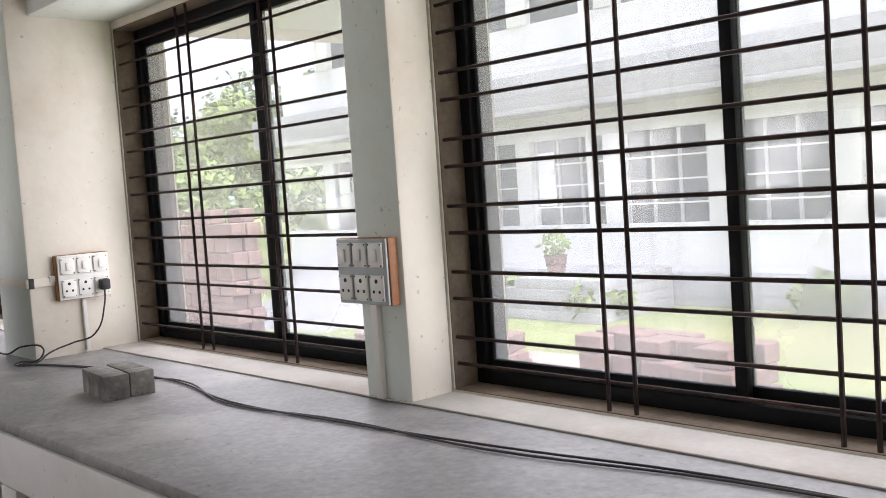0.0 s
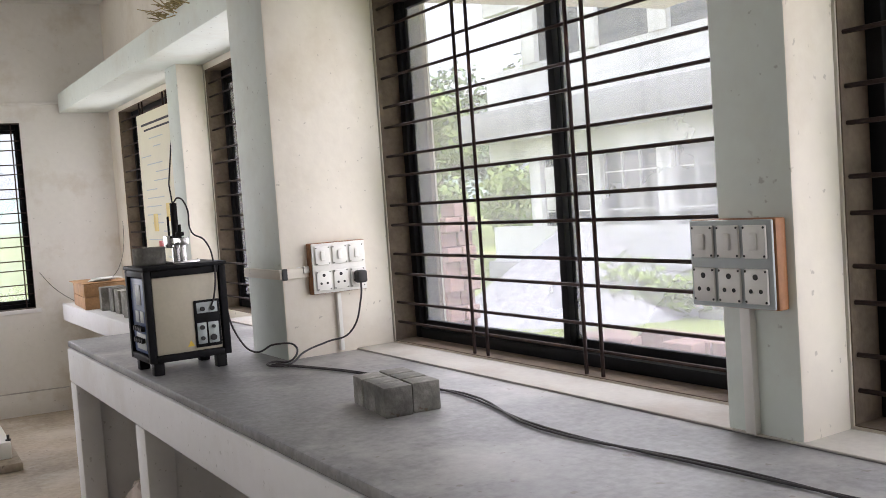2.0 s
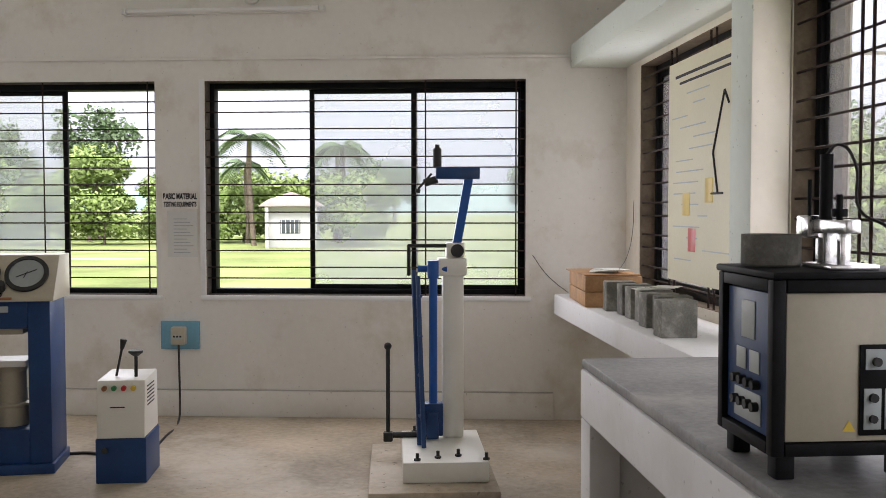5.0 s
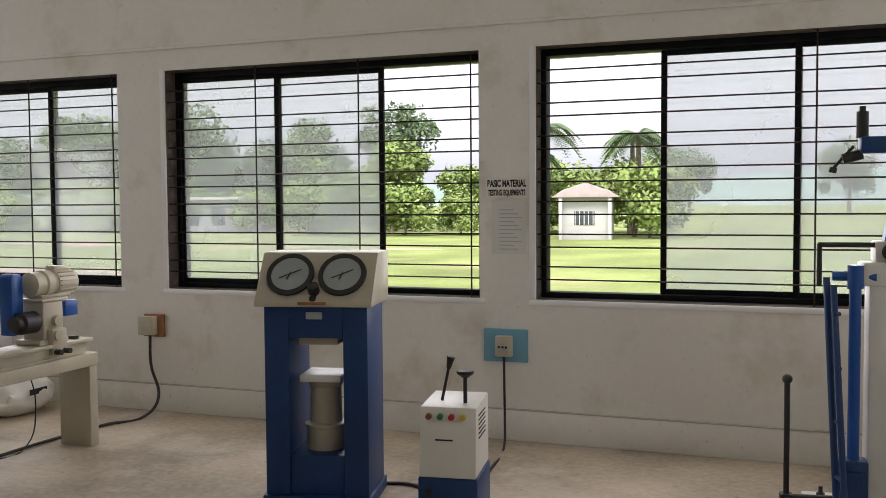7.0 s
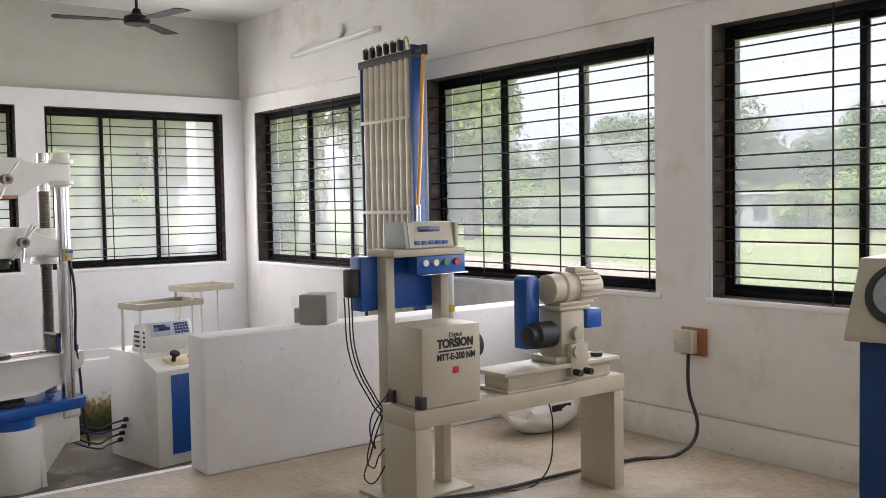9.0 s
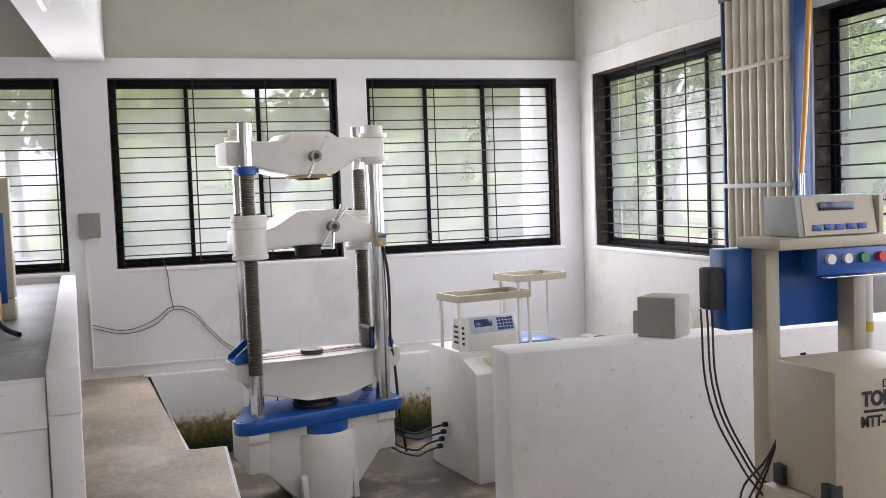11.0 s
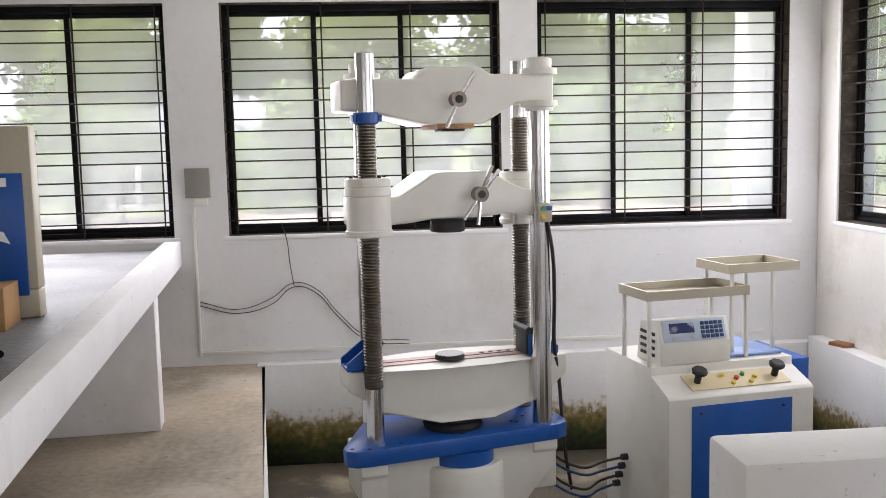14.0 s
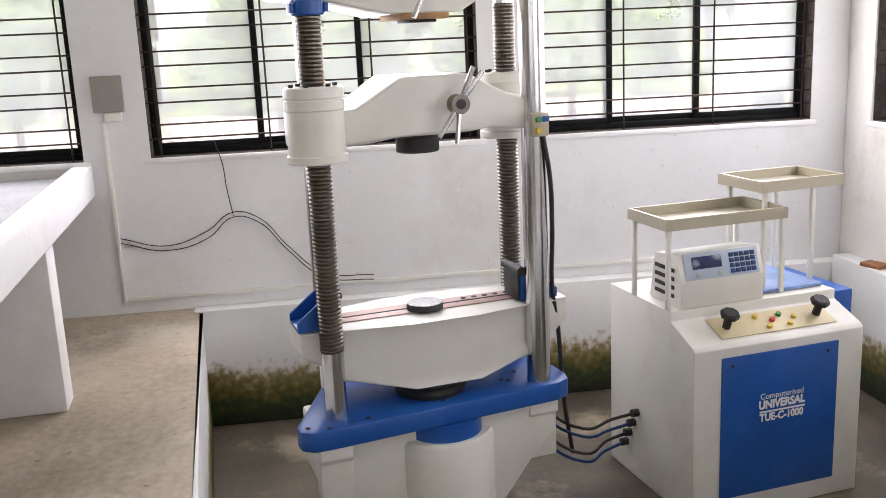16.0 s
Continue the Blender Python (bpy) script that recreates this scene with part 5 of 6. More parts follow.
part("cylinder_housing", bm, M_UTM, um, "round ivory cylinder housing")
for sx in (-1, 1):
    bm = B(); y_ = -0.04 if sx < 0 else 0.025
    prism(bm, [(y_, -0.126), (y_, -0.17), (y_ + 0.02, -0.19), (y_ + 0.02, -0.36), (0.06, -0.36), (0.06, -0.126)], sx * 0.42 - 0.07, sx * 0.42 + 0.05, axis="X", bev=0.006)
    part("base_pad", bm, M_UTM, um)
    bm = B(); prism(bm, [(-0.05, -0.598), (0.03, -0.598), (0.012, -0.42), (-0.02, -0.42)], sx * 0.16 - 0.018, sx * 0.16 + 0.018, axis="X", bev=0.004)
    part("foot_rib", bm, M_UTM, um)
bm = B(); lathe(bm, [(0.145, -0.235), (0.145, -0.126)], (0.02, 0.10, 0), seg=40)
part("cylinder", bm, M_BLUE, um, "blue hydraulic cylinder")
bm = B(); lathe(bm, [(0.135, -0.049), (0.14, -0.03), (0.128, -0.015), (0.14, 0.0), (0.13, 0.015), (0.138, 0.028), (0.12, 0.04)], (0, 0.18, 0), seg=32)
part("bellows", bm, M_DARK, um, "oily black bellows")
def crosshead(name, pts, y0, y1, taper, label):
    bm = B()
    prism(bm, pts, y0, y1, axis="Y")
    mid = (y0 + y1) / 2
    for v in bm.verts:
        v.co.y = mid + (v.co.y - mid) * (1 - taper * min(1.0, abs(v.co.x) / 0.5) ** 0.8)
    bmesh.ops.bevel(bm, geom=bm.edges[:], offset=0.012, segments=3, affect="EDGES", profile=0.5)
    return part(name, bm, M_UTM, um, label)
tbl = crosshead("table", [(-0.53, 0.262), (-0.53, 0.17), (-0.46, 0.13), (-0.40, 0.07), (-0.28, 0.045), (-0.13, 0.012), (0.13, 0.012), (0.28, 0.045), (0.42, 0.07), (0.48, 0.13), (0.53, 0.17), (0.53, 0.262), (0.13, 0.2625), (-0.13, 0.2625)], -0.02, 0.48, 0.52, "ivory cast lower table")
tbl.location.x = 0.03
bm = B(); box(bm, -0.42, 0.42, 0.17, 0.29, 0.263, 0.267, bev=0.001)
part("scale_plate", bm, mat("worn_steel", (0.42, 0.30, 0.27), 0.5, 0.3, var=0.3, scale=9, bump=0.04), um, "worn rusty scale plate")
bm = B(); box(bm, -0.40, 0.40, 0.222, 0.230, 0.2672, 0.269)
part("slot", bm, M_DARK, um)
for k in range(6):
    x = 0.18 + 0.045 * k
    bm = B(); rod(bm, (x, 0.26, 0.2672), (x, 0.26, 0.269), 0.011, seg=12)
    part("bolt_hole", bm, M_DARK, um)
bm = B(); lathe(bm, [(0.07, 0.268), (0.07, 0.283), (0.066, 0.29)], (0, 0.20, 0), seg=28)
part("lower_platen", bm, M_DARK, um)
bm = B(); lathe(bm, [(0.066, 0.2905), (0.064, 0.293)], (0, 0.20, 0), seg=28)
part("platen_face", bm, M_STEEL, um, "pale ground platen face")
for sx in (-1, 1):
    bm = B()
    ox = sx * 0.36
    x0, x1 = sorted((ox, ox + sx * 0.022))
    box(bm, x0, x1, 0.10, 0.25, 0.268, 0.385, bev=0.004)
    x0, x1 = sorted((ox, ox + sx * 0.15))
    box(bm, x0, x1, 0.10, 0.25, 0.268, 0.283, bev=0.003)
    for y in (0.10, 0.238):
        prism(bm, [(ox + sx * 0.02, 0.28), (ox + sx * 0.15, 0.28), (ox + sx * 0.15, 0.305), (ox + sx * 0.05, 0.383), (ox + sx * 0.02, 0.383)], y, y + 0.012, axis="Y")
    br = part("bend_support", bm, M_BLUE, um, "blue gusseted bending support")
    bm = B(); rod(bm, (ox, 0.095, 0.388), (ox, 0.255, 0.388), 0.018, seg=16)
    part("roller", bm, M_DARK, br)
    bm = B(); x0, x1 = sorted((ox - sx * 0.012, ox - sx * 0.001)); box(bm, x0, x1, 0.11, 0.24, 0.272, 0.375, bev=0.002)
    part("bolted_plate", bm, M_DARK, br)
crosshead("middle_crosshead", [(-0.46, 1.04), (-0.46, 0.91), (-0.22, 0.925), (-0.12, 0.94), (0.14, 0.94), (0.24, 0.95), (0.46, 0.92), (0.46, 1.02), (0.30, 1.07), (0.15, 1.145), (-0.10, 1.145), (-0.26, 1.045)], 0.0, 0.40, 0.40, "ivory cast middle crosshead")
crosshead("top_crosshead", [(-0.50, 1.555), (-0.50, 1.42), (-0.36, 1.41), (-0.13, 1.355), (0.13, 1.355), (0.30, 1.445), (0.50, 1.45), (0.50, 1.58), (0.17, 1.575), (0.12, 1.605), (-0.12, 1.605), (-0.17, 1.555)], 0.0, 0.44, 0.45, "ivory cast top crosshead")
def threaded(x, y, z0, z1, r):
    bm = B()
    prof = []
    n = int((z1 - z0) / 0.014)
    for i in range(n):
        z = z0 + i * (z1 - z0) / n
        prof += [(r * 0.88, z), (r, z + 0.004), (r, z + 0.009)]
    prof.append((r * 0.9, z1))
    lathe(bm, prof, (x, y, 0), seg=20)
    return bm
for (x, y, front) in ((-0.40, 0.06, True), (0.435, 0.37, False)):
    sc = part("screw_column", threaded(x, y, 0.20 if front else -0.05, 1.39, 0.043), M_OILY, um, "oily threaded steel column")
    bm = B(); rod(bm, (x, y, -0.05), (x, y, 0.20), 0.040, seg=24)
    part("plain_shank", bm, M_STEEL, sc)
    bm = B(); rod(bm, (x, y, 1.39), (x, y, 1.66), 0.040, seg=24)
    part("plain_shank", bm, M_STEEL, sc)
    bm = B(); lathe(bm, [(0.10, 0.875), (0.104, 0.88), (0.104, 0.90), (0.098, 0.905), (0.098, 1.05), (0.102, 1.055), (0.102, 1.085), (0.098, 1.088), (0.098, 1.092), (0.102, 1.095), (0.102, 1.125), (0.095, 1.13)], (x, y, 0), seg=32)
    part("screw_nut", bm, M_UTM, um, "ivory ringed nut housing")
    for k in range(6):
        a = math.tau * k / 6
        bm = B(); rod(bm, (x + 0.075 * math.cos(a), y + 0.075 * math.sin(a), 1.128), (x + 0.075 * math.cos(a), y + 0.075 * math.sin(a), 1.14), 0.009, seg=8)
        part("nut_bolt", bm, M_DARK, um)
bm = B(); lathe(bm, [(0.052, 1.36), (0.056, 1.365), (0.056, 1.405), (0.052, 1.41)], (-0.40, 0.06, 0), seg=24); box(bm, -0.465, -0.45, 0.03, 0.09, 1.37, 1.40, bev=0.003); box(bm, -0.35, -0.335, 0.03, 0.09, 1.37, 1.40, bev=0.003)
part("clamp_ring", bm, M_BLUE, um, "blue clamp ring")
for (x, y) in ((0.415, 0.08), (-0.34, 0.39)):
    bm = B(); rod(bm, (x, y, -0.05), (x, y, 1.45), 0.046, seg=28)
    cl = part("smooth_column", bm, M_STEEL, um, "polished steel column")
    bm = B(); lathe(bm, [(0.085, 1.575), (0.085, 1.60), (0.06, 1.602), (0.06, 1.645), (0.05, 1.65)], (x, y, 0), seg=28); part("column_cap", bm, M_UTM, um)
    bm = B(); lathe(bm, [(0.065, 1.41), (0.065, 1.425), (0.085, 1.43), (0.085, 1.455)], (x, y, 0), seg=28)
    part("column_collar", bm, M_UTM, um)
def spider(c, tilt, arms):
    bm = B(); rod(bm, (c[0], c[1] - 0.05, c[2]), (c[0], c[1], c[2]), 0.034, seg=20)
    hub = part("grip_hub", bm, M_OILY, um)
    bm = B(); rod(bm, (c[0], c[1] - 0.0515, c[2]), (c[0], c[1] - 0.05, c[2]), 0.018, seg=14)
    part("hub_centre", bm, M_DARK, hub)
    for a in arms:
        aa = radians(a)
        bm = B(); rod(bm, (c[0] + 0.03 * math.cos(aa), c[1] - 0.04, c[2] + 0.03 * math.sin(aa)), (c[0] + 0.135 * math.cos(aa), c[1] - 0.05, c[2] + 0.135 * math.sin(aa)), 0.009, seg=10)
        part("grip_handle", bm, M_STEEL, hub)
spider((-0.01, 0.0, 1.46), 0, (57, 244))
spider((0.085, 0.0, 1.045), 0, (52, 68, 232, 262))
bm = B(); lathe(bm, [(0.075, 0.868), (0.08, 0.873), (0.08, 0.92), (0.09, 0.925), (0.09, 0.94)], (0.0, 0.19, 0), seg=28)
part("upper_platen", bm, M_DARK, um, "black compression platen")
bm = B(); box(bm, -0.085, 0.085, 0.03, 0.3, 1.335, 1.356, bev=0.004)
part("grip_plate", bm, M_WOOD, um, "tan grip plate")
bm = B(); box(bm, -0.05, 0.05, 0.06, 0.2, 1.325, 1.3345, bev=0.003)
part("grip_jaw", bm, M_DARK, um)
ud = boxpart("limit_switch", (0.375, 0.445, 0.005, 0.035, 0.905, 0.99), M_MACH, um, 0.006, "cream push-button box")
for z, c in ((0.968, M_GREEN), (0.928, M_YELLOW)):
    bm = B(); rod(bm, (0.40, 0.006, z), (0.40, -0.008, z), 0.011)
    part("button", bm, c, ud)
boxpart("button_label", (0.415, 0.443, 0.002, 0.0048, 0.958, 0.978), M_BLUE, ud, 0.0005)
cable("switch_lead", [(0.43, 0.03, 0.905), (0.46, 0.04, 0.75), (0.475, 0.06, 0.55), (0.49, 0.10, 0.30), (0.52, 0.12, 0.15), (0.56, 0.15, -0.2), (0.62, 0.2, -0.45)], 0.009, M_CABLE, parent=um)
bm = B(); rod(bm, (-0.16, 0.42, -0.05), (-0.16, 0.42, 0.10), 0.004)
part("guide_pin", bm, M_DARK, um)

# ---- hydraulic console ----
CW = 0.76
co = thing("hydraulic_console", pose(1.53, -1.465, 0, 0, 0, 99.9), "ivory and blue hydraulic control console standing in the pit", "control console")
bm = B(); prism(bm, [(0.0, PZ + 0.002), (0.0, 0.09), (0.015, 0.105), (0.17, 0.165), (0.17, 0.205), (0.66, 0.205), (0.66, PZ + 0.002)], 0.0, CW, axis="X", bev=0.004)
cab = part("cabinet", bm, M_UTM, co, "ivory sheet metal cabinet")
bluep = boxpart("front_door", (0.115, 0.64, -0.006, -0.0005, PZ + 0.08, 0.055), M_BLUE, co, 0.002, "bright blue front panel")
for x in (0.16, 0.59):
    bm = B(); rod(bm, (x, -0.006, 0.02), (x, -0.009, 0.02), 0.007, seg=10)
    part("door_screw", bm, M_DARK, bluep)
lettering("Computerised", 0.034, facing(0.385, -0.0075, -0.125, 0), M_WHITE, bluep)
lettering("UNIVERSAL", 0.045, facing(0.385, -0.0075, -0.16, 0), M_WHITE, bluep, bold=0.002, width=0.21)
boxpart("underline", (0.285, 0.49, -0.0085, -0.0062, -0.191, -0.184), M_WHITE, bluep, 0.0005)
lettering("TUE-C-1000", 0.042, facing(0.385, -0.0075, -0.212, 0), M_WHITE, bluep, bold=0.0015, width=0.20)
sl = math.degrees(math.atan2(0.06, 0.155))
panel_m = pose(0.40, 0.092, 0.1365, sl, 0, 0)
bpn = boxpart("button_plate", (-0.26, 0.26, -0.062, 0.062, 0.001, 0.004), mat("pale_yellow_plate", (0.68, 0.58, 0.36), 0.5, var=0.06, bump=0.01), co, 0.001, "pale yellow button plate", m=panel_m)
for x in (-0.205, 0.205):
    bm = B(); rod(bm, (x, 0, 0.004), (x, 0, 0.055), 0.016); lathe(bm, [(0.02, 0.05), (0.036, 0.056), (0.038, 0.07), (0.03, 0.078)], (x, 0, 0), seg=8)
    part("valve_knob", bm, M_DARK, bpn)
for (x, y, c) in ((-0.06, 0.03, M_YELLOW), (-0.035, -0.035, M_YELLOW), (0.0, 0.0, M_RED), (0.045, 0.025, M_GREEN), (0.06, -0.035, M_YELLOW), (0.10, 0.0, M_YELLOW)):
    bm = B(); rod(bm, (x, y, 0.004), (x, y, 0.016), 0.011, seg=12)
    part("button", bm, c, bpn)
cn = thing("digital_controller", co.matrix_basis @ pose(0.05, 0.175, 0.206), "ivory digital controller with keypad standing on the console", "controller")
bm = B(); prism(bm, [(0.0, 0.001), (0.0, 0.105), (0.035, 0.215), (0.20, 0.19), (0.24, 0.001)], 0.0, 0.37, axis="X", bev=0.004)
part("case", bm, M_UTM, cn)
ksl = math.degrees(math.atan2(0.11, 0.035))
km = pose(0.185, 0.0175, 0.16, ksl, 0, 0)
kp = boxpart("control_face", (-0.165, 0.165, -0.052, 0.052, 0.001, 0.004), mat("pale_blue_face", (0.45, 0.52, 0.62), 0.4, var=0.05, bump=0.01), cn, 0.001, "pale blue control face", m=km)
boxpart("display", (-0.13, 0.0, -0.012, 0.036, 0.0042, 0.006), M_SCREEN, kp, 0.0005, "dark display")
for r in range(4):
    for c in range(5):
        boxpart("key", (0.035 + 0.024 * c, 0.055 + 0.024 * c, -0.042 + 0.021 * r, -0.025 + 0.021 * r, 0.0042, 0.007), M_NAVY, kp, 0.001)
for x in (-0.12, -0.02):
    boxpart("key", (x, x + 0.025, -0.043, -0.026, 0.0042, 0.007), M_GREYPL, kp, 0.001)
for k in range(4):
    boxpart("side_fin", (-0.006, -0.0005, 0.05, 0.19, 0.035 + 0.034 * k, 0.05 + 0.034 * k), M_DARK, cn, 0.001)
def tray(m, w, d, h, lift, label):
    t = thing("tray_stand", m, label, "tray", "trays on the console")
    bm = B(); box(bm, 0, w, 0, d, h, h + 0.008); box(bm, 0, w, 0, 0.012, h + 0.008, h + 0.045); box(bm, 0, w, d - 0.012, d, h + 0.008, h + 0.045); box(bm, 0, 0.012, 0.012, d - 0.012, h + 0.008, h + 0.045); box(bm, w - 0.012, w, 0.012, d - 0.012, h + 0.008, h + 0.045)
    part("tray", bm, M_MACH, t, "cream sheet metal tray")
    for (x, y) in lift:
        bm = B(); box(bm, x - 0.009, x + 0.009, y - 0.009, y + 0.009, 0.001, h, bev=0.002)
        part("leg", bm, M_UTM, t)
    return t
tray(co.matrix_basis @ pose(-0.02, 0.17, 0.206), 0.54, 0.30, 0.315, ((0.02, 0.02), (0.02, 0.28), (0.50, 0.28), (0.555, 0.05)), "cream tray on thin legs above the digital controller")
tray(co.matrix_basis @ pose(0.46, 0.26, 0.206), 0.40, 0.30, 0.405, ((0.04, 0.03), (0.04, 0.27), (0.27, 0.03), (0.27, 0.27)), "cream tray on tall thin legs at the console's end")
bm = B(); box(bm, 0.42, 0.74, 0.22, 0.62, 0.206, 0.222, bev=0.006)
for v in bm.verts:
    v.co.z += 0.006 * noise.noise(v.co * 9)
solid("folded_sheet", bm, mat("blue_plastic_sheet", (0.20, 0.30, 0.55), 0.3, var=0.3, scale=9, bump=0.15), "folded pale blue plastic sheet lying on the console", "sheet", m=co.matrix_basis)
boxpart("side_cabinet", (CW + 0.002, CW + 0.15, 0.24, 0.68, PZ + 0.05, 0.17), M_BLUE, co, 0.006, "blue side cabinet")
for k in range(4):
    z = -0.30 - 0.055 * k
    cable("hydraulic_hose", [co.matrix_basis @ Vector((-0.0, 0.42 + 0.03 * k, z)), co.matrix_basis @ Vector((-0.12, 0.42 + 0.02 * k, z - 0.01)), co.matrix_basis @ Vector((-0.26, 0.40, z - 0.02 + 0.02 * (k % 2))), um.matrix_basis @ Vector((0.46, 0.34, z + 0.10))], 0.007, M_NAVY if k % 2 else M_CABLE, "dark hydraulic hose between the console and the testing machine")
    bm = B(); rod(bm, (-0.03, 0.42 + 0.03 * k, z), (0.0, 0.42 + 0.03 * k, z), 0.017, seg=10)
    part("hose_fitting", bm, M_DARK, co)
bm = B(); box(bm, -0.06, 0.06, -0.04, 0.04, 0, 0.02, bev=0.003)
solid("wood_offcut", bm, M_WOOD2, "small brown wooden offcut lying on the pit ledge", "offcut", m=pose(0.42, -0.055, 0.051, 0, 0, 20))

# ---- wiring of wall C ----
wbx = thing("switch_box", pose(0.0, -3.745, 1.08), "grey metal switch box on the wall with a wire tail", "switch box")
boxpart("box_body", (0.001, 0.03, -0.075, 0.065, -0.085, 0.085), mat("grey_metal_box", (0.30, 0.29, 0.26), 0.5, 0.3, var=0.1, bump=0.02), wbx, 0.004)
boxpart("box_tail", (0.001, 0.025, -0.03, 0.05, -0.13, -0.087), M_PLASTIC, wbx, 0.006)
conduit("conduit", (0.008, -3.78, 0.07), (0.008, -3.78, 0.93), 0.011, None, "white plastic conduit down the wall from the switch box")
conduit("conduit", (0.008, -3.765, 0.075), (0.008, -0.35, 0.075), 0.009, None, "long white plastic conduit along the wall")
for k, dz in enumerate((0, 0.012, 0.024)):
    cable("loose_wire", [(0.012, -3.77, 0.36 + dz), (0.02, -3.55, 0.31 + dz), (0.025, -3.35, 0.36 + dz * 1.5), (0.02, -3.22, 0.455 + dz), (0.02, -3.10, 0.42 + dz), (0.02, -2.97, 0.27 + dz), (0.03, -2.8, 0.12 + dz), (0.02, -2.55, 0.085 + dz)], 0.0024, M_PLASTIC if k == 1 else M_CABLE, "loose wires drooping along the white wall")
cable("loose_wire", [(0.02, -3.22, 0.46), (0.02, -3.24, 0.6), (0.015, -3.25, 0.72), (0.02, -3.28, 0.84)], 0.0025, M_CABLE, "thin wire standing up to the window sill")

# ---- side workbench: things on it and under it ----
gp = thing("calibration_panel", pose(2.22, -4.66, 0.701, 0, 0, 0), "tall cream metal panel with a dark blue dial plate", "testing machine")
bm = B(); box(bm, -0.05, 0.02, -0.95, 0.72, 0.0, 0.10, bev=0.008); box(bm, -0.05, 0.02, 0.32, 0.72, 0.10, 0.66, bev=0.008); box(bm, -0.05, 0.02, -0.95, 0.318, 0.46, 0.66, bev=0.008)
part("panel", bm, M_MACH, gp, "cream sheet metal panel")
bpl = boxpart("dial_plate", (0.021, 0.032, 0.46, 0.69, 0.08, 0.50), M_BLUE, gp, 0.002, "dark blue dial plate")
bm = B(); prism(bm, [(0.46, 0.26), (0.48, 0.30), (0.525, 0.315), (0.57, 0.30), (0.59, 0.26), (0.555, 0.272), (0.525, 0.277), (0.495, 0.272)], 0.0325, 0.035, axis="X")
part("scale_arc", bm, M_WHITE, bpl, m=pose(0, 0.05, 0))
bm = B(); rod(bm, (0.037, 0.40, 0.31), (0.04, 0.52, 0.24), 0.006)
part("pointer", bm, M_STEEL, bpl, m=pose(0, 0.075, 0))
boxpart("name_plate", (0.0325, 0.035, 0.56, 0.64, 0.455, 0.485), M_WHITE, bpl, 0.001)
bx2 = thing("cardboard_box", pose(2.40, -4.09, 0.701, 0, 0, 6), "small brown cardboard box standing on the side bench", "box")
bm = B(); box(bm, -0.10, 0.10, -0.13, 0.11, 0, 0.14, bev=0.003)
part("carton", bm, M_CARD, bx2)
boxpart("carton_tape", (-0.101, 0.101, -0.02, 0.02, 0.1402, 0.1412), M_WOOD, bx2)
wm = thing("small_tester", pose(2.86, -4.37, 0.701, 0, 0, 4), "white and blue bench tester with a blue side plug", "test instrument")
boxpart("cabinet", (-0.24, 0.28, -0.35, 0.31, 0.001, 0.30), M_UTM, wm, 0.008)
boxpart("blue_panel", (-0.21, -0.12, 0.311, 0.315, 0.04, 0.25), M_BLUE, wm, 0.001)
boxpart("blue_panel", (-0.06, 0.22, 0.311, 0.315, 0.04, 0.25), M_BLUE, wm, 0.001)
boxpart("side_plug", (-0.10, -0.02, 0.316, 0.36, 0.14, 0.22), M_NAVY, wm, 0.006, "blue plug")
cable("plug_cable", [(2.80, -4.015, 0.87), (2.80, -3.97, 0.82), (2.82, -3.91, 0.74), (2.90, -3.84, 0.712)], 0.012, M_CABLE, "thick dark cable hanging from the tester to the bench")
hb = thing("hollow_block", pose(2.95, -3.86, 0.0, 0, 0, 5), "grey hollow concrete block lying under the side bench", "block")
bm = B()
box(bm, -0.10, 0.10, -0.17, -0.13, 0, 0.2, bev=0.004); box(bm, -0.10, 0.10, 0.13, 0.17, 0, 0.2, bev=0.004); box(bm, -0.10, 0.10, -0.13, 0.13, 0, 0.04); box(bm, -0.10, 0.10, -0.13, 0.13, 0.16, 0.2); box(bm, -0.02, 0.02, -0.13, 0.13, 0.04, 0.16)
part("block", bm, M_CONC2, hb)
bm = B()
bmesh.ops.create_icosphere(bm, subdivisions=3, radius=0.07)
for v in bm.verts:
    v.co *= 1 + 0.35 * noise.noise(v.co * 25)
    v.co.z = max(v.co.z * 0.6, -0.028) + 0.03
solid("rag", bm, M_FABRIC, "crumpled pale rag lying on the floor under the bench", "rag", m=pose(3.45, -3.80, 0))

# ---- ceiling fan ----
fn = thing("ceiling_fan", pose(0.95, -1.31, 0), "dark brown three-blade ceiling fan hanging from the ceiling", "fan")
bm = B(); rod(bm, (0, 0, 2.72), (0, 0, CEIL_Z), 0.011)
part("down_rod", bm, M_DARK, fn)
bm = B(); lathe(bm, [(0.03, 2.63), (0.09, 2.645), (0.10, 2.67), (0.09, 2.70), (0.04, 2.72), (0.025, 2.76)], seg=28)
part("motor_housing", bm, M_BLACK, fn)
bm = B(); lathe(bm, [(0.05, CEIL_Z - 0.06), (0.055, CEIL_Z - 0.01), (0.05, CEIL_Z)], seg=20)
part("canopy", bm, M_BLACK, fn)
for k in range(3):
    bm = B(); prism(bm, [(0.09, -0.02), (0.16, -0.022), (0.20, -0.055), (0.58, -0.07), (0.60, 0.0), (0.58, 0.06), (0.20, 0.045), (0.16, 0.022), (0.09, 0.02)], 2.672, 2.678)
    part("blade", bm, M_BAR, fn, m=pose(0, 0, 0, 0, 0, 14 + 120 * k))
tl = thing("tube_light", pose(2.2, -3.75, 2.14, 0, 0, 0), "unlit fluorescent tube fixture under the ceiling beam", "lamp", "wall tube lights")
boxpart("housing", (-0.1, 1.1, -0.02, 0.02, 0.035, 0.069), M_PLASTIC, tl, 0.004)
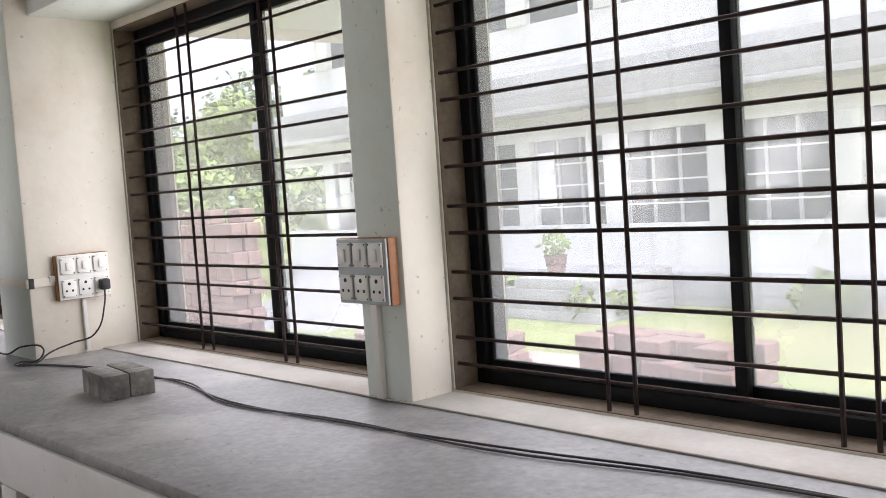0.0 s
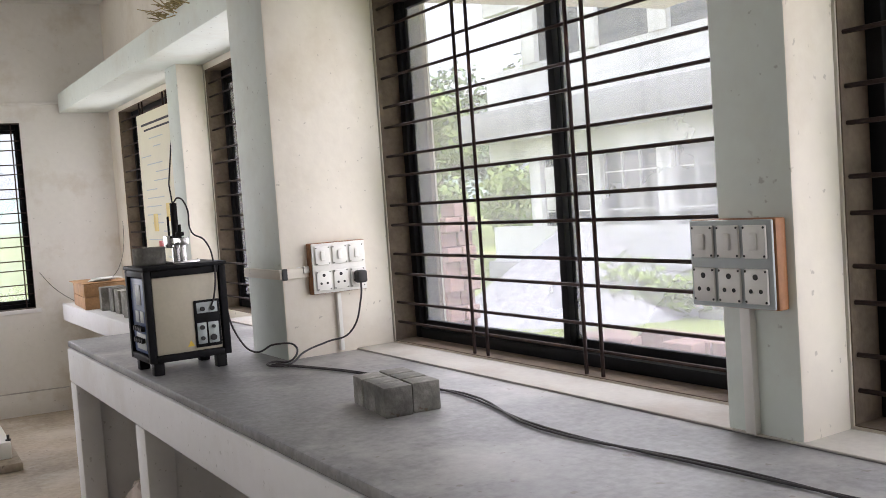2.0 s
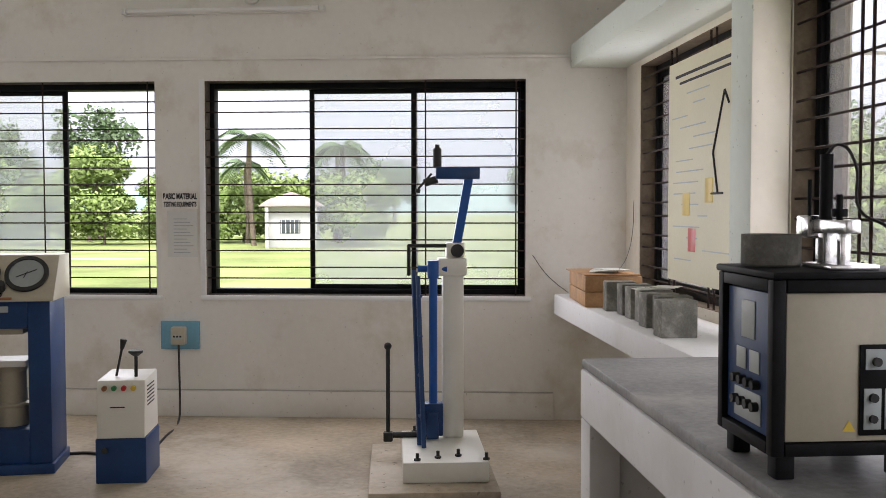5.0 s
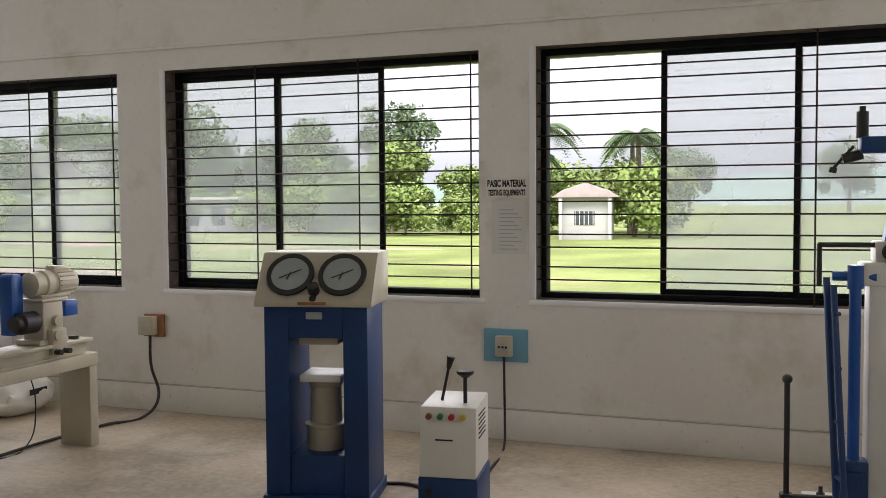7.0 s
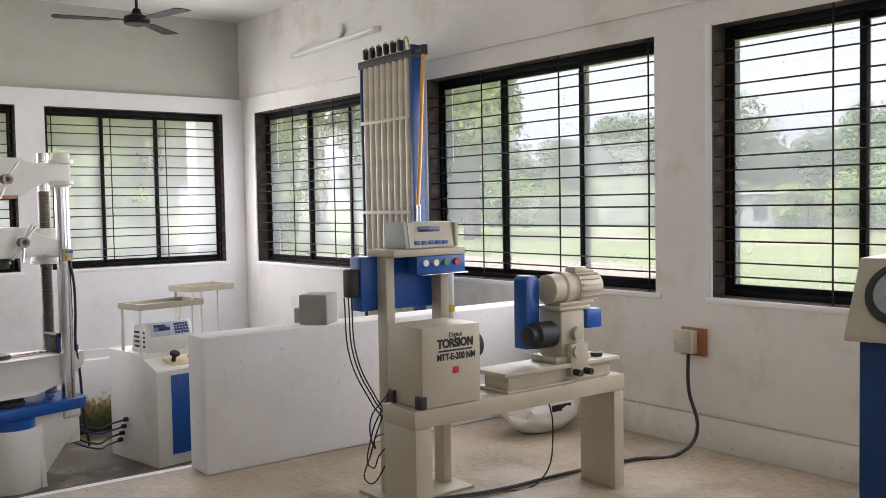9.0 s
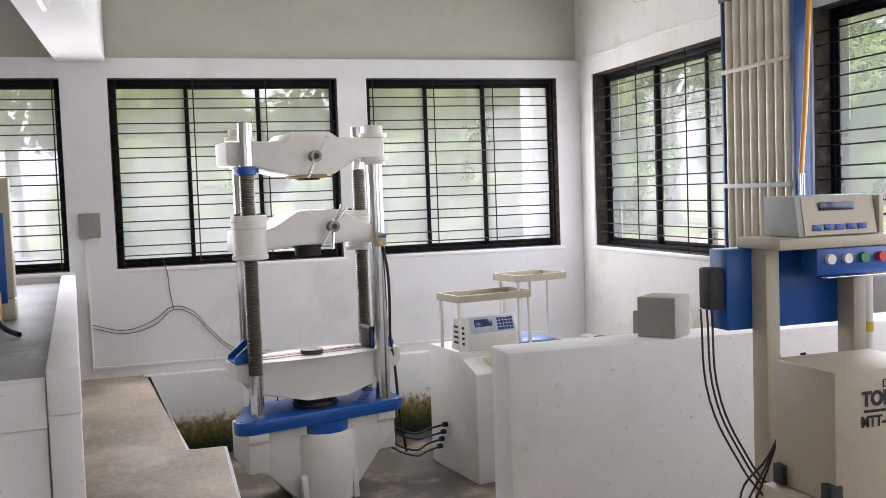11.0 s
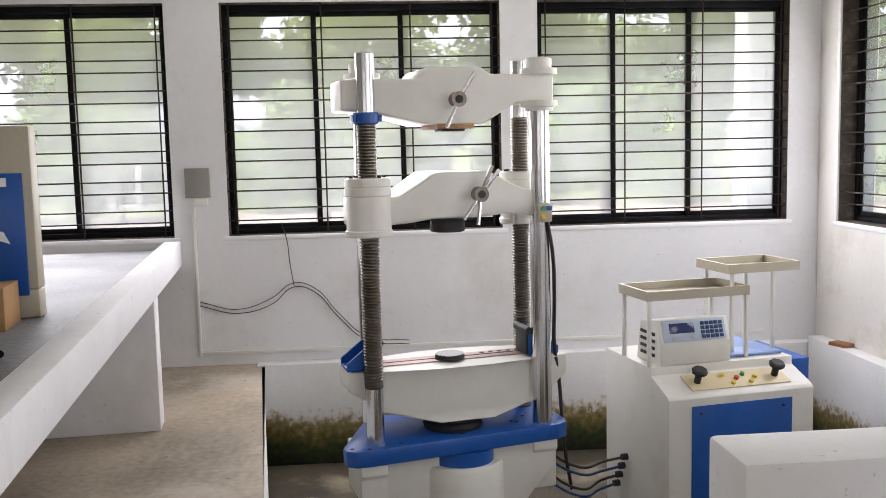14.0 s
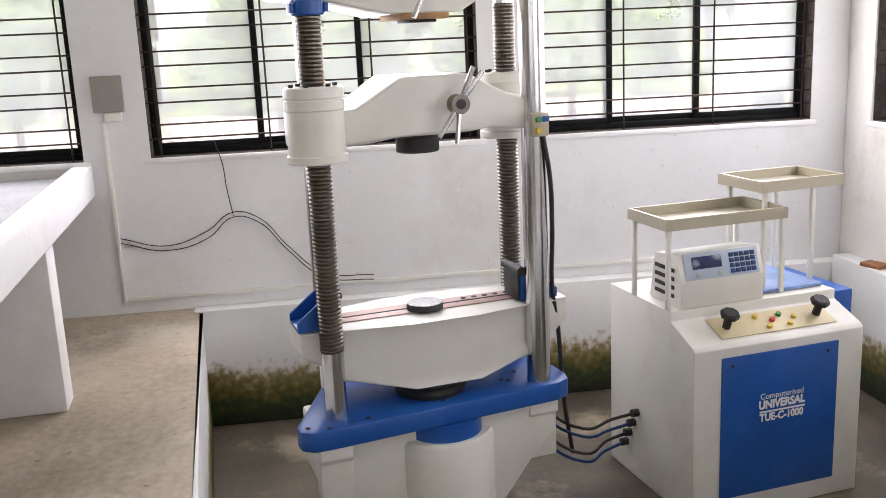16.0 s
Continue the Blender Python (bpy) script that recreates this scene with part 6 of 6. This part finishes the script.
bm = B(); rod(bm, (-0.08, 0, 0.018), (1.08, 0, 0.018), 0.014)
part("tube", bm, M_LAMPTUBE, tl)

# ---- outside ----
GZ = -0.5
bm = B()
bmesh.ops.create_grid(bm, x_segments=60, y_segments=60, size=900)
for v in bm.verts:
    d = math.hypot(v.co.x - 5, v.co.y + 4)
    v.co.z = GZ - 0.35 + (0 if d < 40 else 0.25 * noise.noise(v.co * 0.02))
solid("ground", bm, M_GRASS, "wide green lawn with bare earthy patches", "lawn", kind="structure")
# sunshades over the windows outside
bm = B(); box(bm, -0.3, 10.2, 0.235, 0.75, 2.14, 2.22, bev=0.01)
solid("sunshade_1", bm, M_HOUSE, "whitewashed concrete sunshade above the windows", "sunshade", kind="structure")
bm = B(); box(bm, -6.2, -0.1, 0.235, 0.75, 2.16, 2.24, bev=0.01)
solid("sunshade_2", bm, M_HOUSE, "whitewashed concrete sunshade above the windows", "sunshade", m=WALL_C, kind="structure")
bm = B(); box(bm, -1.62, -1.36, 0.12, 0.37, GZ - 0.4, 3.2, bev=0.015)
solid("porch_pillar", bm, M_HOUSE, "white square porch pillar outside the window", "pillar", kind="structure")

def leaf_cloud(seed, blobs, n, size):
    """Many small leaves on the skins of a few uneven lobes: (x, y, z, radius)."""
    rnd = random.Random(seed)
    vs, fs = [], []
    for (bx, by, bz, br) in blobs:
        for _ in range(n):
            d = Vector((rnd.gauss(0, 1), rnd.gauss(0, 1), rnd.gauss(0, 1))).normalized()
            r = br * (0.55 + 0.5 * rnd.random() ** 0.6) * (1 + 0.35 * noise.noise(d * 2.2 + Vector((bx, by, bz))))
            p = Vector((bx, by, bz)) + d * r
            a = Vector((rnd.gauss(0, 1), rnd.gauss(0, 1), rnd.gauss(0, 0.6))).normalized()
            b = a.cross(d).normalized()
            s = size * rnd.uniform(0.6, 1.4)
            i = len(vs)
            vs += [p - a * s, p + b * s * 0.55, p + a * s, p - b * s * 0.55]
            fs.append((i, i + 1, i + 2, i + 3))
    me = bpy.data.meshes.new("crown")
    me.from_pydata([tuple(v) for v in vs], [], fs)
    return me

def tree_kind(seed, height, spread, material, label, n=240, size=0.19):
    rnd = random.Random(seed)
    t = thing("tree", pose(0, 0, -80), label, "tree", "trees round the lawn")
    bm = B()
    rod(bm, (0, 0, 0), (0.1, 0.05, height * 0.45), height * 0.03, height * 0.02, seg=8)
    blobs = []
    for k in range(9):
        a = k * 2.4 + rnd.random()
        r = spread * rnd.uniform(0.25, 0.6)
        z = height * rnd.uniform(0.38, 0.85)
        e = (r * math.cos(a), r * math.sin(a), z)
        rod(bm, (0.1, 0.05, height * 0.35), e, height * 0.014, height * 0.004, seg=6)
        blobs.append((*e, spread * rnd.uniform(0.34, 0.5)))
        blobs.append((e[0] * 1.3 + rnd.uniform(-0.4, 0.4), e[1] * 1.3, z * rnd.uniform(0.75, 1.1), spread * rnd.uniform(0.18, 0.3)))
    blobs.append((0, 0, height * 0.85, spread * 0.35))
    part("trunk", bm, M_BARK, t)
    me = leaf_cloud(seed, blobs, n, size)
    me.materials.append(material)
    c = new("crown", me)
    c.parent = t
    return t

kinds = [tree_kind(1, 9.0, 4.2, M_LEAF, "broad leafy green tree beyond the lawn"),
         tree_kind(2, 7.0, 3.0, M_LEAF2, "light green leafy tree beyond the lawn"),
         tree_kind(3, 10.5, 3.2, M_LEAF, "tall slender leafy tree beyond the lawn"),
         tree_kind(5, 3.2, 2.6, M_LEAF2, "bushy low green shrub beyond the lawn", n=200, size=0.15)]

def palm_kind():
    t = thing("palm_tree", pose(0, 0, -80), "coconut palm with drooping fronds beside the small house", "palm", "palms by the house")
    bm = B()
    pts = [(0, 0, 0), (0.15, 0, 2), (0.25, 0.05, 4), (0.2, 0.05, 6.0)]
    for p, q in zip(pts, pts[1:]):
        rod(bm, p, q, 0.16, 0.13, seg=8)
    part("trunk", bm, M_BARK, t)
    rnd = random.Random(8)
    for k in range(15):
        a = k * 2.399
        up = rnd.uniform(0.2, 1.0)
        vs, fs = [], []
        L = rnd.uniform(1.7, 2.3)
        for i in range(22):
            s = i / 21
            r = L * s
            z = 6.0 + up * L * s - 1.5 * L * s * s * 0.8
            c = Vector((0.2 + r * math.cos(a), 0.05 + r * math.sin(a), z))
            side = Vector((-math.sin(a), math.cos(a), 0))
            fwd = Vector((math.cos(a), math.sin(a), 0))
            w = 0.55 * math.sin(math.pi * min(1, s * 0.9 + 0.1)) + 0.05
            for sg in (-1, 1):
                j = len(vs)
                vs += [c, c + fwd * 0.09, c + side * sg * w + fwd * 0.3 - Vector((0, 0, w * 0.5)), c + side * sg * w * 0.9 + fwd * 0.2 - Vector((0, 0, w * 0.5))]
                fs.append((j, j + 1, j + 2, j + 3))
        me = bpy.data.meshes.new("frond")
        me.from_pydata([tuple(v) for v in vs], [], fs)
        me.materials.append(M_LEAF)
        o = new("frond", me)
        o.parent = t
    return t

TZ = GZ - 0.35
random.seed(31)
def plant(k, x, y, s=1.0):
    c = copy_thing(kinds[k], pose(x, y, TZ, 0, 0, random.uniform(0, 360)))
    c.scale = (s, s, s * random.uniform(0.9, 1.1))
for (k, x, y, s) in ((1, -17.5, 56, 1.0), (2, -19.5, 62, 0.95), (3, -14, 50, 1.0), (3, -17, 49, 1.1), (3, -20.5, 50, 0.9), (3, -11, 52, 0.8), (1, -13.5, 60, 0.7),
                     (0, -36, 60, 1.05), (0, -31, 64, 0.9), (1, -26, 60, 0.9), (0, -42, 62, 0.85), (2, -47, 60, 0.9), (0, -52, 56, 0.9), (1, -57, 52, 1.0), (0, -63, 50, 1.0),
                     (2, -68, 46, 0.9), (0, -72, 40, 1.0), (1, -74, 33, 1.0), (0, -78, 27, 1.1), (1, -70, 24, 0.8), (3, -52, 50, 1.0), (3, -45, 55, 1.2), (3, -60, 45, 1.2),
                     (2, 0.8, 62, 0.6), (1, -8, 60, 0.7), (3, 1.3, 49, 1.1), (3, -6.8, 55, 1.0), (3, -4.5, 56, 1.3), (3, -1, 57, 1.3), (3, -8.5, 54, 0.9),
                     (0, 30, 120, 1.0), (0, 16, 130, 1.1), (1, 44, 110, 1.0), (0, -4, 125, 1.0)):
    plant(k, x, y, s)
# thicker green west of the building
for i in range(22):
    y = -42 + 3.6 * i + random.uniform(-1, 1)
    plant(random.choice((0, 1, 2, 1)), -34 - random.uniform(0, 10), y, random.uniform(1.1, 1.5))
for i in range(10):
    plant(3, -24 - random.uniform(0, 6), -28 + 4.5 * i, random.uniform(0.7, 1.1))
for (x, y, s) in ((-13, -8, 0.45), (-16, -3.5, 0.5), (-18, 3.5, 0.6), (-12, 0.5, 0.4)):
    plant(1, x, y, s)
# a closer line of trees and bushes along the far side of the lawn
for i in range(17):
    plant(random.choice((0, 2, 1, 0)), -78 + 3.3 * i, 62 - 0.02 * (i - 8) ** 2 + random.uniform(-3, 3), random.uniform(0.7, 1.0))
    plant(3, -77 + 3.3 * i, 53 + random.uniform(-2, 2), random.uniform(0.8, 1.2))
# trees behind the end of the courtyard
for (k, u, w, z) in ((0, -24, 24, 0.9), (1, -31, 22, 1.0), (0, -38, 28, 1.1), (2, -19, 27, 0.9), (1, -46, 24, 1.0), (0, -54, 30, 1.0), (3, -17, 17, 0.9), (3, -23, 15, 1.0), (1, -15.5, 24, 0.8)):
    p = WA @ Vector((u, w, 0))
    plant(k, p.x, p.y, z)
pk = palm_kind()
for (x, y, s) in ((-4.6, 49, 1.08), (0.3, 50, 1.0), (-6.0, 53, 0.85), (-0.8, 55, 1.0)):
    c = copy_thing(pk, pose(x, y, TZ, 0, 0, 40 * x))
    c.scale = (s, s, s)
for o in (*kinds, pk):
    for c in (*o.children_recursive, o):
        bpy.data.objects.remove(c)

# small house beyond the lawn
hs = thing("small_house", pose(-1.95, 47.5, TZ, 0, 0, 8) @ Matrix.Diagonal((1.1, 1.1, 1.0, 1)), "small whitewashed house with a pale gabled roof beyond the lawn", "house")
bm = B(); box(bm, -1.3, 1.3, -1.3, 1.5, 0, 2.35, bev=0.02)
wl = part("wall", bm, M_HOUSE, hs)
bm = B(); prism(bm, [(-1.65, 2.35), (1.65, 2.35), (1.1, 2.75), (0, 3.15), (-1.1, 2.75)], -1.75, 1.8, axis="Y", bev=0.02)
part("roof", bm, M_ROOF, hs, "pale pink gabled roof")
wn_ = boxpart("window", (-0.55, 0.45, -1.33, -1.302, 0.85, 1.6), M_DIMGLASS, hs, 0.005)
for k in range(5):
    boxpart("window_bar", (-0.52 + 0.22 * k, -0.48 + 0.22 * k, -1.345, -1.332, 0.85, 1.6), M_HOUSE, wn_)
for x in (-1.2, 1.2):
    boxpart("porch_post", (x - 0.09, x + 0.09, -1.68, -1.50, 0, 2.34), M_HOUSE, hs, 0.01)
sh = thing("low_shed", pose(-31, 54, TZ, 0, 0, 18), "long low grey shed with a flat roof beyond the lawn", "shed")
bm = B(); box(bm, -4, 4, -1.5, 1.5, 0, 2.4, bev=0.02)
part("wall", bm, M_FACGREY, sh)
boxpart("roof", (-4.4, 4.4, -1.9, 1.9, 2.4, 2.6), M_HOUSE, sh, 0.02)
for k in range(4):
    boxpart("opening", (-3.4 + 1.9 * k, -2.4 + 1.9 * k, -1.53, -1.502, 0.6, 2.0), M_DIMGLASS, sh, 0.01)
# white posts west of the building
gt = thing("white_frame", pose(-15, -6.9, TZ, 0, 0, 80), "white painted post-and-rail frame standing on the grass", "fence")
for k in range(5):
    boxpart("post", (-1.2 + 0.6 * k, -1.1 + 0.6 * k, -0.05, 0.05, 0, 2.3), M_HOUSE, gt, 0.01)
for z in (0.9, 2.2):
    boxpart("rail", (-1.3, 1.4, -0.04, 0.04, z, z + 0.1), M_HOUSE, gt, 0.01, m=pose(0, 0.1, 0))
# bare earth strip
bm = B(); box(bm, -27, -9, -30, 20, TZ - 0.1, TZ + 0.012, bev=0.004)
for v in bm.verts:
    v.co.x += 1.5 * noise.noise(v.co * 0.3)
M_EARTH = mat("bare_earth", (0.42, 0.32, 0.22), 0.95, var=0.2, scale=0.5, fine=6, bump=0.1, stain=(0.16, 0.26, 0.06), stain_amt=0.9, stain_scale=0.35)
solid("dirt_track", bm, M_EARTH, "bare earthy track across the lawn", "track", kind="structure")
bm = B(); bmesh.ops.create_grid(bm, x_segments=60, y_segments=12, size=1.0)
for v in bm.verts:
    v.co = Vector((-27 + 21 * v.co.x, 40 + 5.5 * v.co.y + 2.0 * noise.noise(Vector((v.co.x * 6, v.co.y, 4))), TZ + 0.014))
solid("earth_strip", bm, M_EARTH, "bare earthy strip at the far side of the lawn", "track", kind="structure")
# far hills
bm = B()
n = 90
lo = [bm.verts.new((-420 + 12 * i, 380 + 40 * math.sin(i * 0.07), TZ - 3)) for i in range(n)]
hi = [bm.verts.new((v.co.x, v.co.y + 30, TZ + 12 + 12 * noise.noise(Vector((i * 0.09, 3, 0))) + 3 * noise.noise(Vector((i * 0.6, 1, 0))))) for i, v in enumerate(lo)]
bk = [bm.verts.new((v.co.x, v.co.y + 80, TZ - 3)) for v in lo]
for i in range(n - 1):
    bm.faces.new((lo[i], lo[i + 1], hi[i + 1], hi[i]))
    bm.faces.new((hi[i], hi[i + 1], bk[i + 1], bk[i]))
solid("backdrop", bm, M_HILL, "low wooded hills on the horizon", "hills", kind="structure")

# ---- courtyard beside wall A ----
fc = thing("college_building", WA @ pose(0, 12.0, TZ), "long two-storey white building with barred windows and grey sunshades", "building")
def fpart(name, u0, u1, y0, y1, z0, z1, material, bev=0.0, parent=None):
    return boxpart(name, (u0, u1, y0, y1, z0, z1), material, parent or fc, bev)
fpart("plinth", -12.4, 14, -0.25, 0, 0, 0.55, M_FACGREY, 0.02)
fpart("wall", -12.4, 14, 0.0, 0.3, 0, 1.38, M_FACADE)
fpart("wall", -12.4, 14, 0.0, 0.3, 2.98, 3.45, M_FACADE)
for k in range(4, 17):
    u = -18.9 + 2.08 * k
    fpart("pillar", u - 0.2, u + 0.2, -0.02, 0.3, 1.38, 2.98, M_FACADE, 0.01)
    w = boxpart("window", (u + 0.2, u + 1.88, 0.14, 0.18, 1.38, 2.98), M_DIMGLASS, fc)
    for j in range(4):
        boxpart("window_frame", (u + 0.2 + 0.53 * j, u + 0.26 + 0.53 * j, 0.10, 0.135, 1.38, 2.98), M_FACGREY, w, 0.004)
    for j in range(3):
        boxpart("window_bar", (u + 0.2, u + 1.88, 0.08, 0.095, 1.7 + 0.4 * j, 1.73 + 0.4 * j), M_FACADE, w)
    if k % 3 == 1:
        boxpart("shutter", (u + 0.30, u + 0.70, 0.05, 0.075, 1.75, 2.75), M_FACADE, w, 0.004)
fpart("sunshade", -12.4, 14, -0.9, 0.0, 3.45, 3.55, M_FACGREY, 0.01)
fpart("parapet", -12.4, 14, -0.9, -0.75, 3.55, 4.15, M_FACGREY, 0.01)
fpart("upper_wall", -12.4, 14, 0.05, 0.3, 3.56, 5.2, M_FACADE)
fpart("upper_wall", -12.4, 14, 0.05, 0.3, 6.6, 8.0, M_FACADE)
for k in range(4, 17):
    u = -18.9 + 2.08 * k
    fpart("upper_pillar", u - 0.25, u + 0.25, 0.0, 0.3, 5.2, 6.6, M_FACADE, 0.01)
    boxpart("upper_window", (u + 0.25, u + 1.83, 0.14, 0.18, 5.2, 6.6), M_DIMGLASS, fc)
fpart("roof_slab", -12.4, 14, -0.6, 6, 8.0, 8.15, M_FACADE, 0.01)
fpart("back_wall", -12.4, 14, 2.5, 2.6, 0, 8.0, M_FACGREY)
bm = B(); rod(bm, (-2.55, -0.3, 0), (-2.55, -0.3, 6.5), 0.05)
part("drain_pipe", bm, M_FACADE, fc, "white drain pipe")
stp = thing("entrance_steps", WA @ pose(-3.5, 10.2, TZ), "short flight of mossy concrete steps with planters", "steps")
for k in range(4):
    boxpart("step", (0.3 * k, 2.6, -0.6, 1.4, 0.17 * k, 0.17 * (k + 1)), M_FACGREY, stp, 0.01)
pt = thing("flower_pot", WA @ pose(-2.2, 10.2, TZ + 0.68), "terracotta flower pot with a small plant on the steps", "flower pot")
bm = B(); lathe(bm, [(0.13, 0), (0.19, 0.3), (0.2, 0.32), (0.17, 0.32)], seg=16)
part("pot", bm, M_BRICK, pt)
me = leaf_cloud(77, [(0, 0, 0.5, 0.25)], 90, 0.07); me.materials.append(M_LEAF2)
o = new("foliage", me); o.parent = pt
for (u, w, s) in ((-4.6, -9.2, 0.30), (-3.4, -9.6, 0.26), (-1.2, -9.8, 0.2), (1.8, -11.2, 0.2)):
    rnd_ = thing("shrub", a_pose(u, w, TZ), "low green shrub in the courtyard beside the steps", "shrub", "courtyard shrubs")
    me = leaf_cloud(int(100 + u * 10), [(0, 0, 2.0 * s, 1.6 * s), (1.2 * s, 0.3, 1.4 * s, 1.2 * s), (-1.2 * s, 0, 1.4 * s, 1.2 * s)], 160, 0.09)
    me.materials.append(M_LEAF2)
    c = new("foliage", me); c.parent = rnd_
# gravel heap
bm = B()
bmesh.ops.create_grid(bm, x_segments=60, y_segments=60, size=2.6)
for v in bm.verts:
    r = v.co.length / 2.5
    v.co.z = max(0, 1.75 * (1 - r) ** 1.1 if r < 1 else 0) + 0.05 * noise.noise(v.co * 5) + 0.03 * noise.noise(v.co * 17)
solid("gravel_heap", bm, M_GRAVEL, "large heap of grey gravel in the courtyard", "gravel", m=a_pose(-6.2, -9.5, TZ), kind="stuff")
# stacked laterite blocks
bm = B(); box(bm, -0.19, 0.19, -0.11, 0.11, 0, 0.19, bev=0.012, seg=1)
lat = mesh("brick", bm, M_BRICK)
random.seed(55)
def block_stack(name, m, nx, ny, nz, label, loose=0.02):
    s = thing(name, m, label, "blocks")
    for iz in range(nz):
        for ix in range(nx):
            for iy in range(ny):
                if iz == nz - 1 and random.random() < 0.35:
                    continue
                o = new("brick", lat)
                o.parent = s
                o.matrix_basis = pose(0.40 * ix + random.uniform(-loose, loose) + 0.1 * (iz % 2), 0.24 * iy + random.uniform(-loose, loose), 0.195 * iz, 0, 0, random.uniform(-4, 4))
block_stack("block_stack", a_pose(-5.5, -4.9, TZ, 0), 6, 2, 11, "tall stack of pinkish laterite blocks in the courtyard")
block_stack("block_stack", a_pose(-0.9, -5.2, TZ, 6), 5, 3, 3, "low stack of reddish laterite blocks in the courtyard", 0.05)
block_stack("block_stack", a_pose(1.6, -6.2, TZ, -8), 5, 3, 3, "low heap of reddish laterite blocks beside the lawn", 0.06)
bm = B()
for k in range(260):
    x, y = random.uniform(-6.5, 4), random.uniform(-6.8, -2.2)
    s = random.uniform(0.04, 0.16)
    box(bm, x - s, x + s, y - s * 0.7, y + s * 0.7, 0, s * 0.7, m=None)
solid("rubble", bm, M_BRICK, "scattered reddish stone rubble on the courtyard ground", "rubble", m=WA @ pose(0, 0, TZ) @ Matrix.Diagonal((1, -1, 1, 1)), kind="stuff")
bm = B(); box(bm, -9, 3.0, 0.3, 7.5, TZ - 0.1, TZ + 0.011, bev=0.004)
solid("bare_ground", bm, mat("pinkish_earth", (0.45, 0.33, 0.28), 0.95, var=0.2, scale=0.8, fine=8, bump=0.1, stain=(0.2, 0.28, 0.1), stain_amt=0.6, stain_scale=0.6), "bare reddish earth of the courtyard", "ground", m=WA, kind="structure")
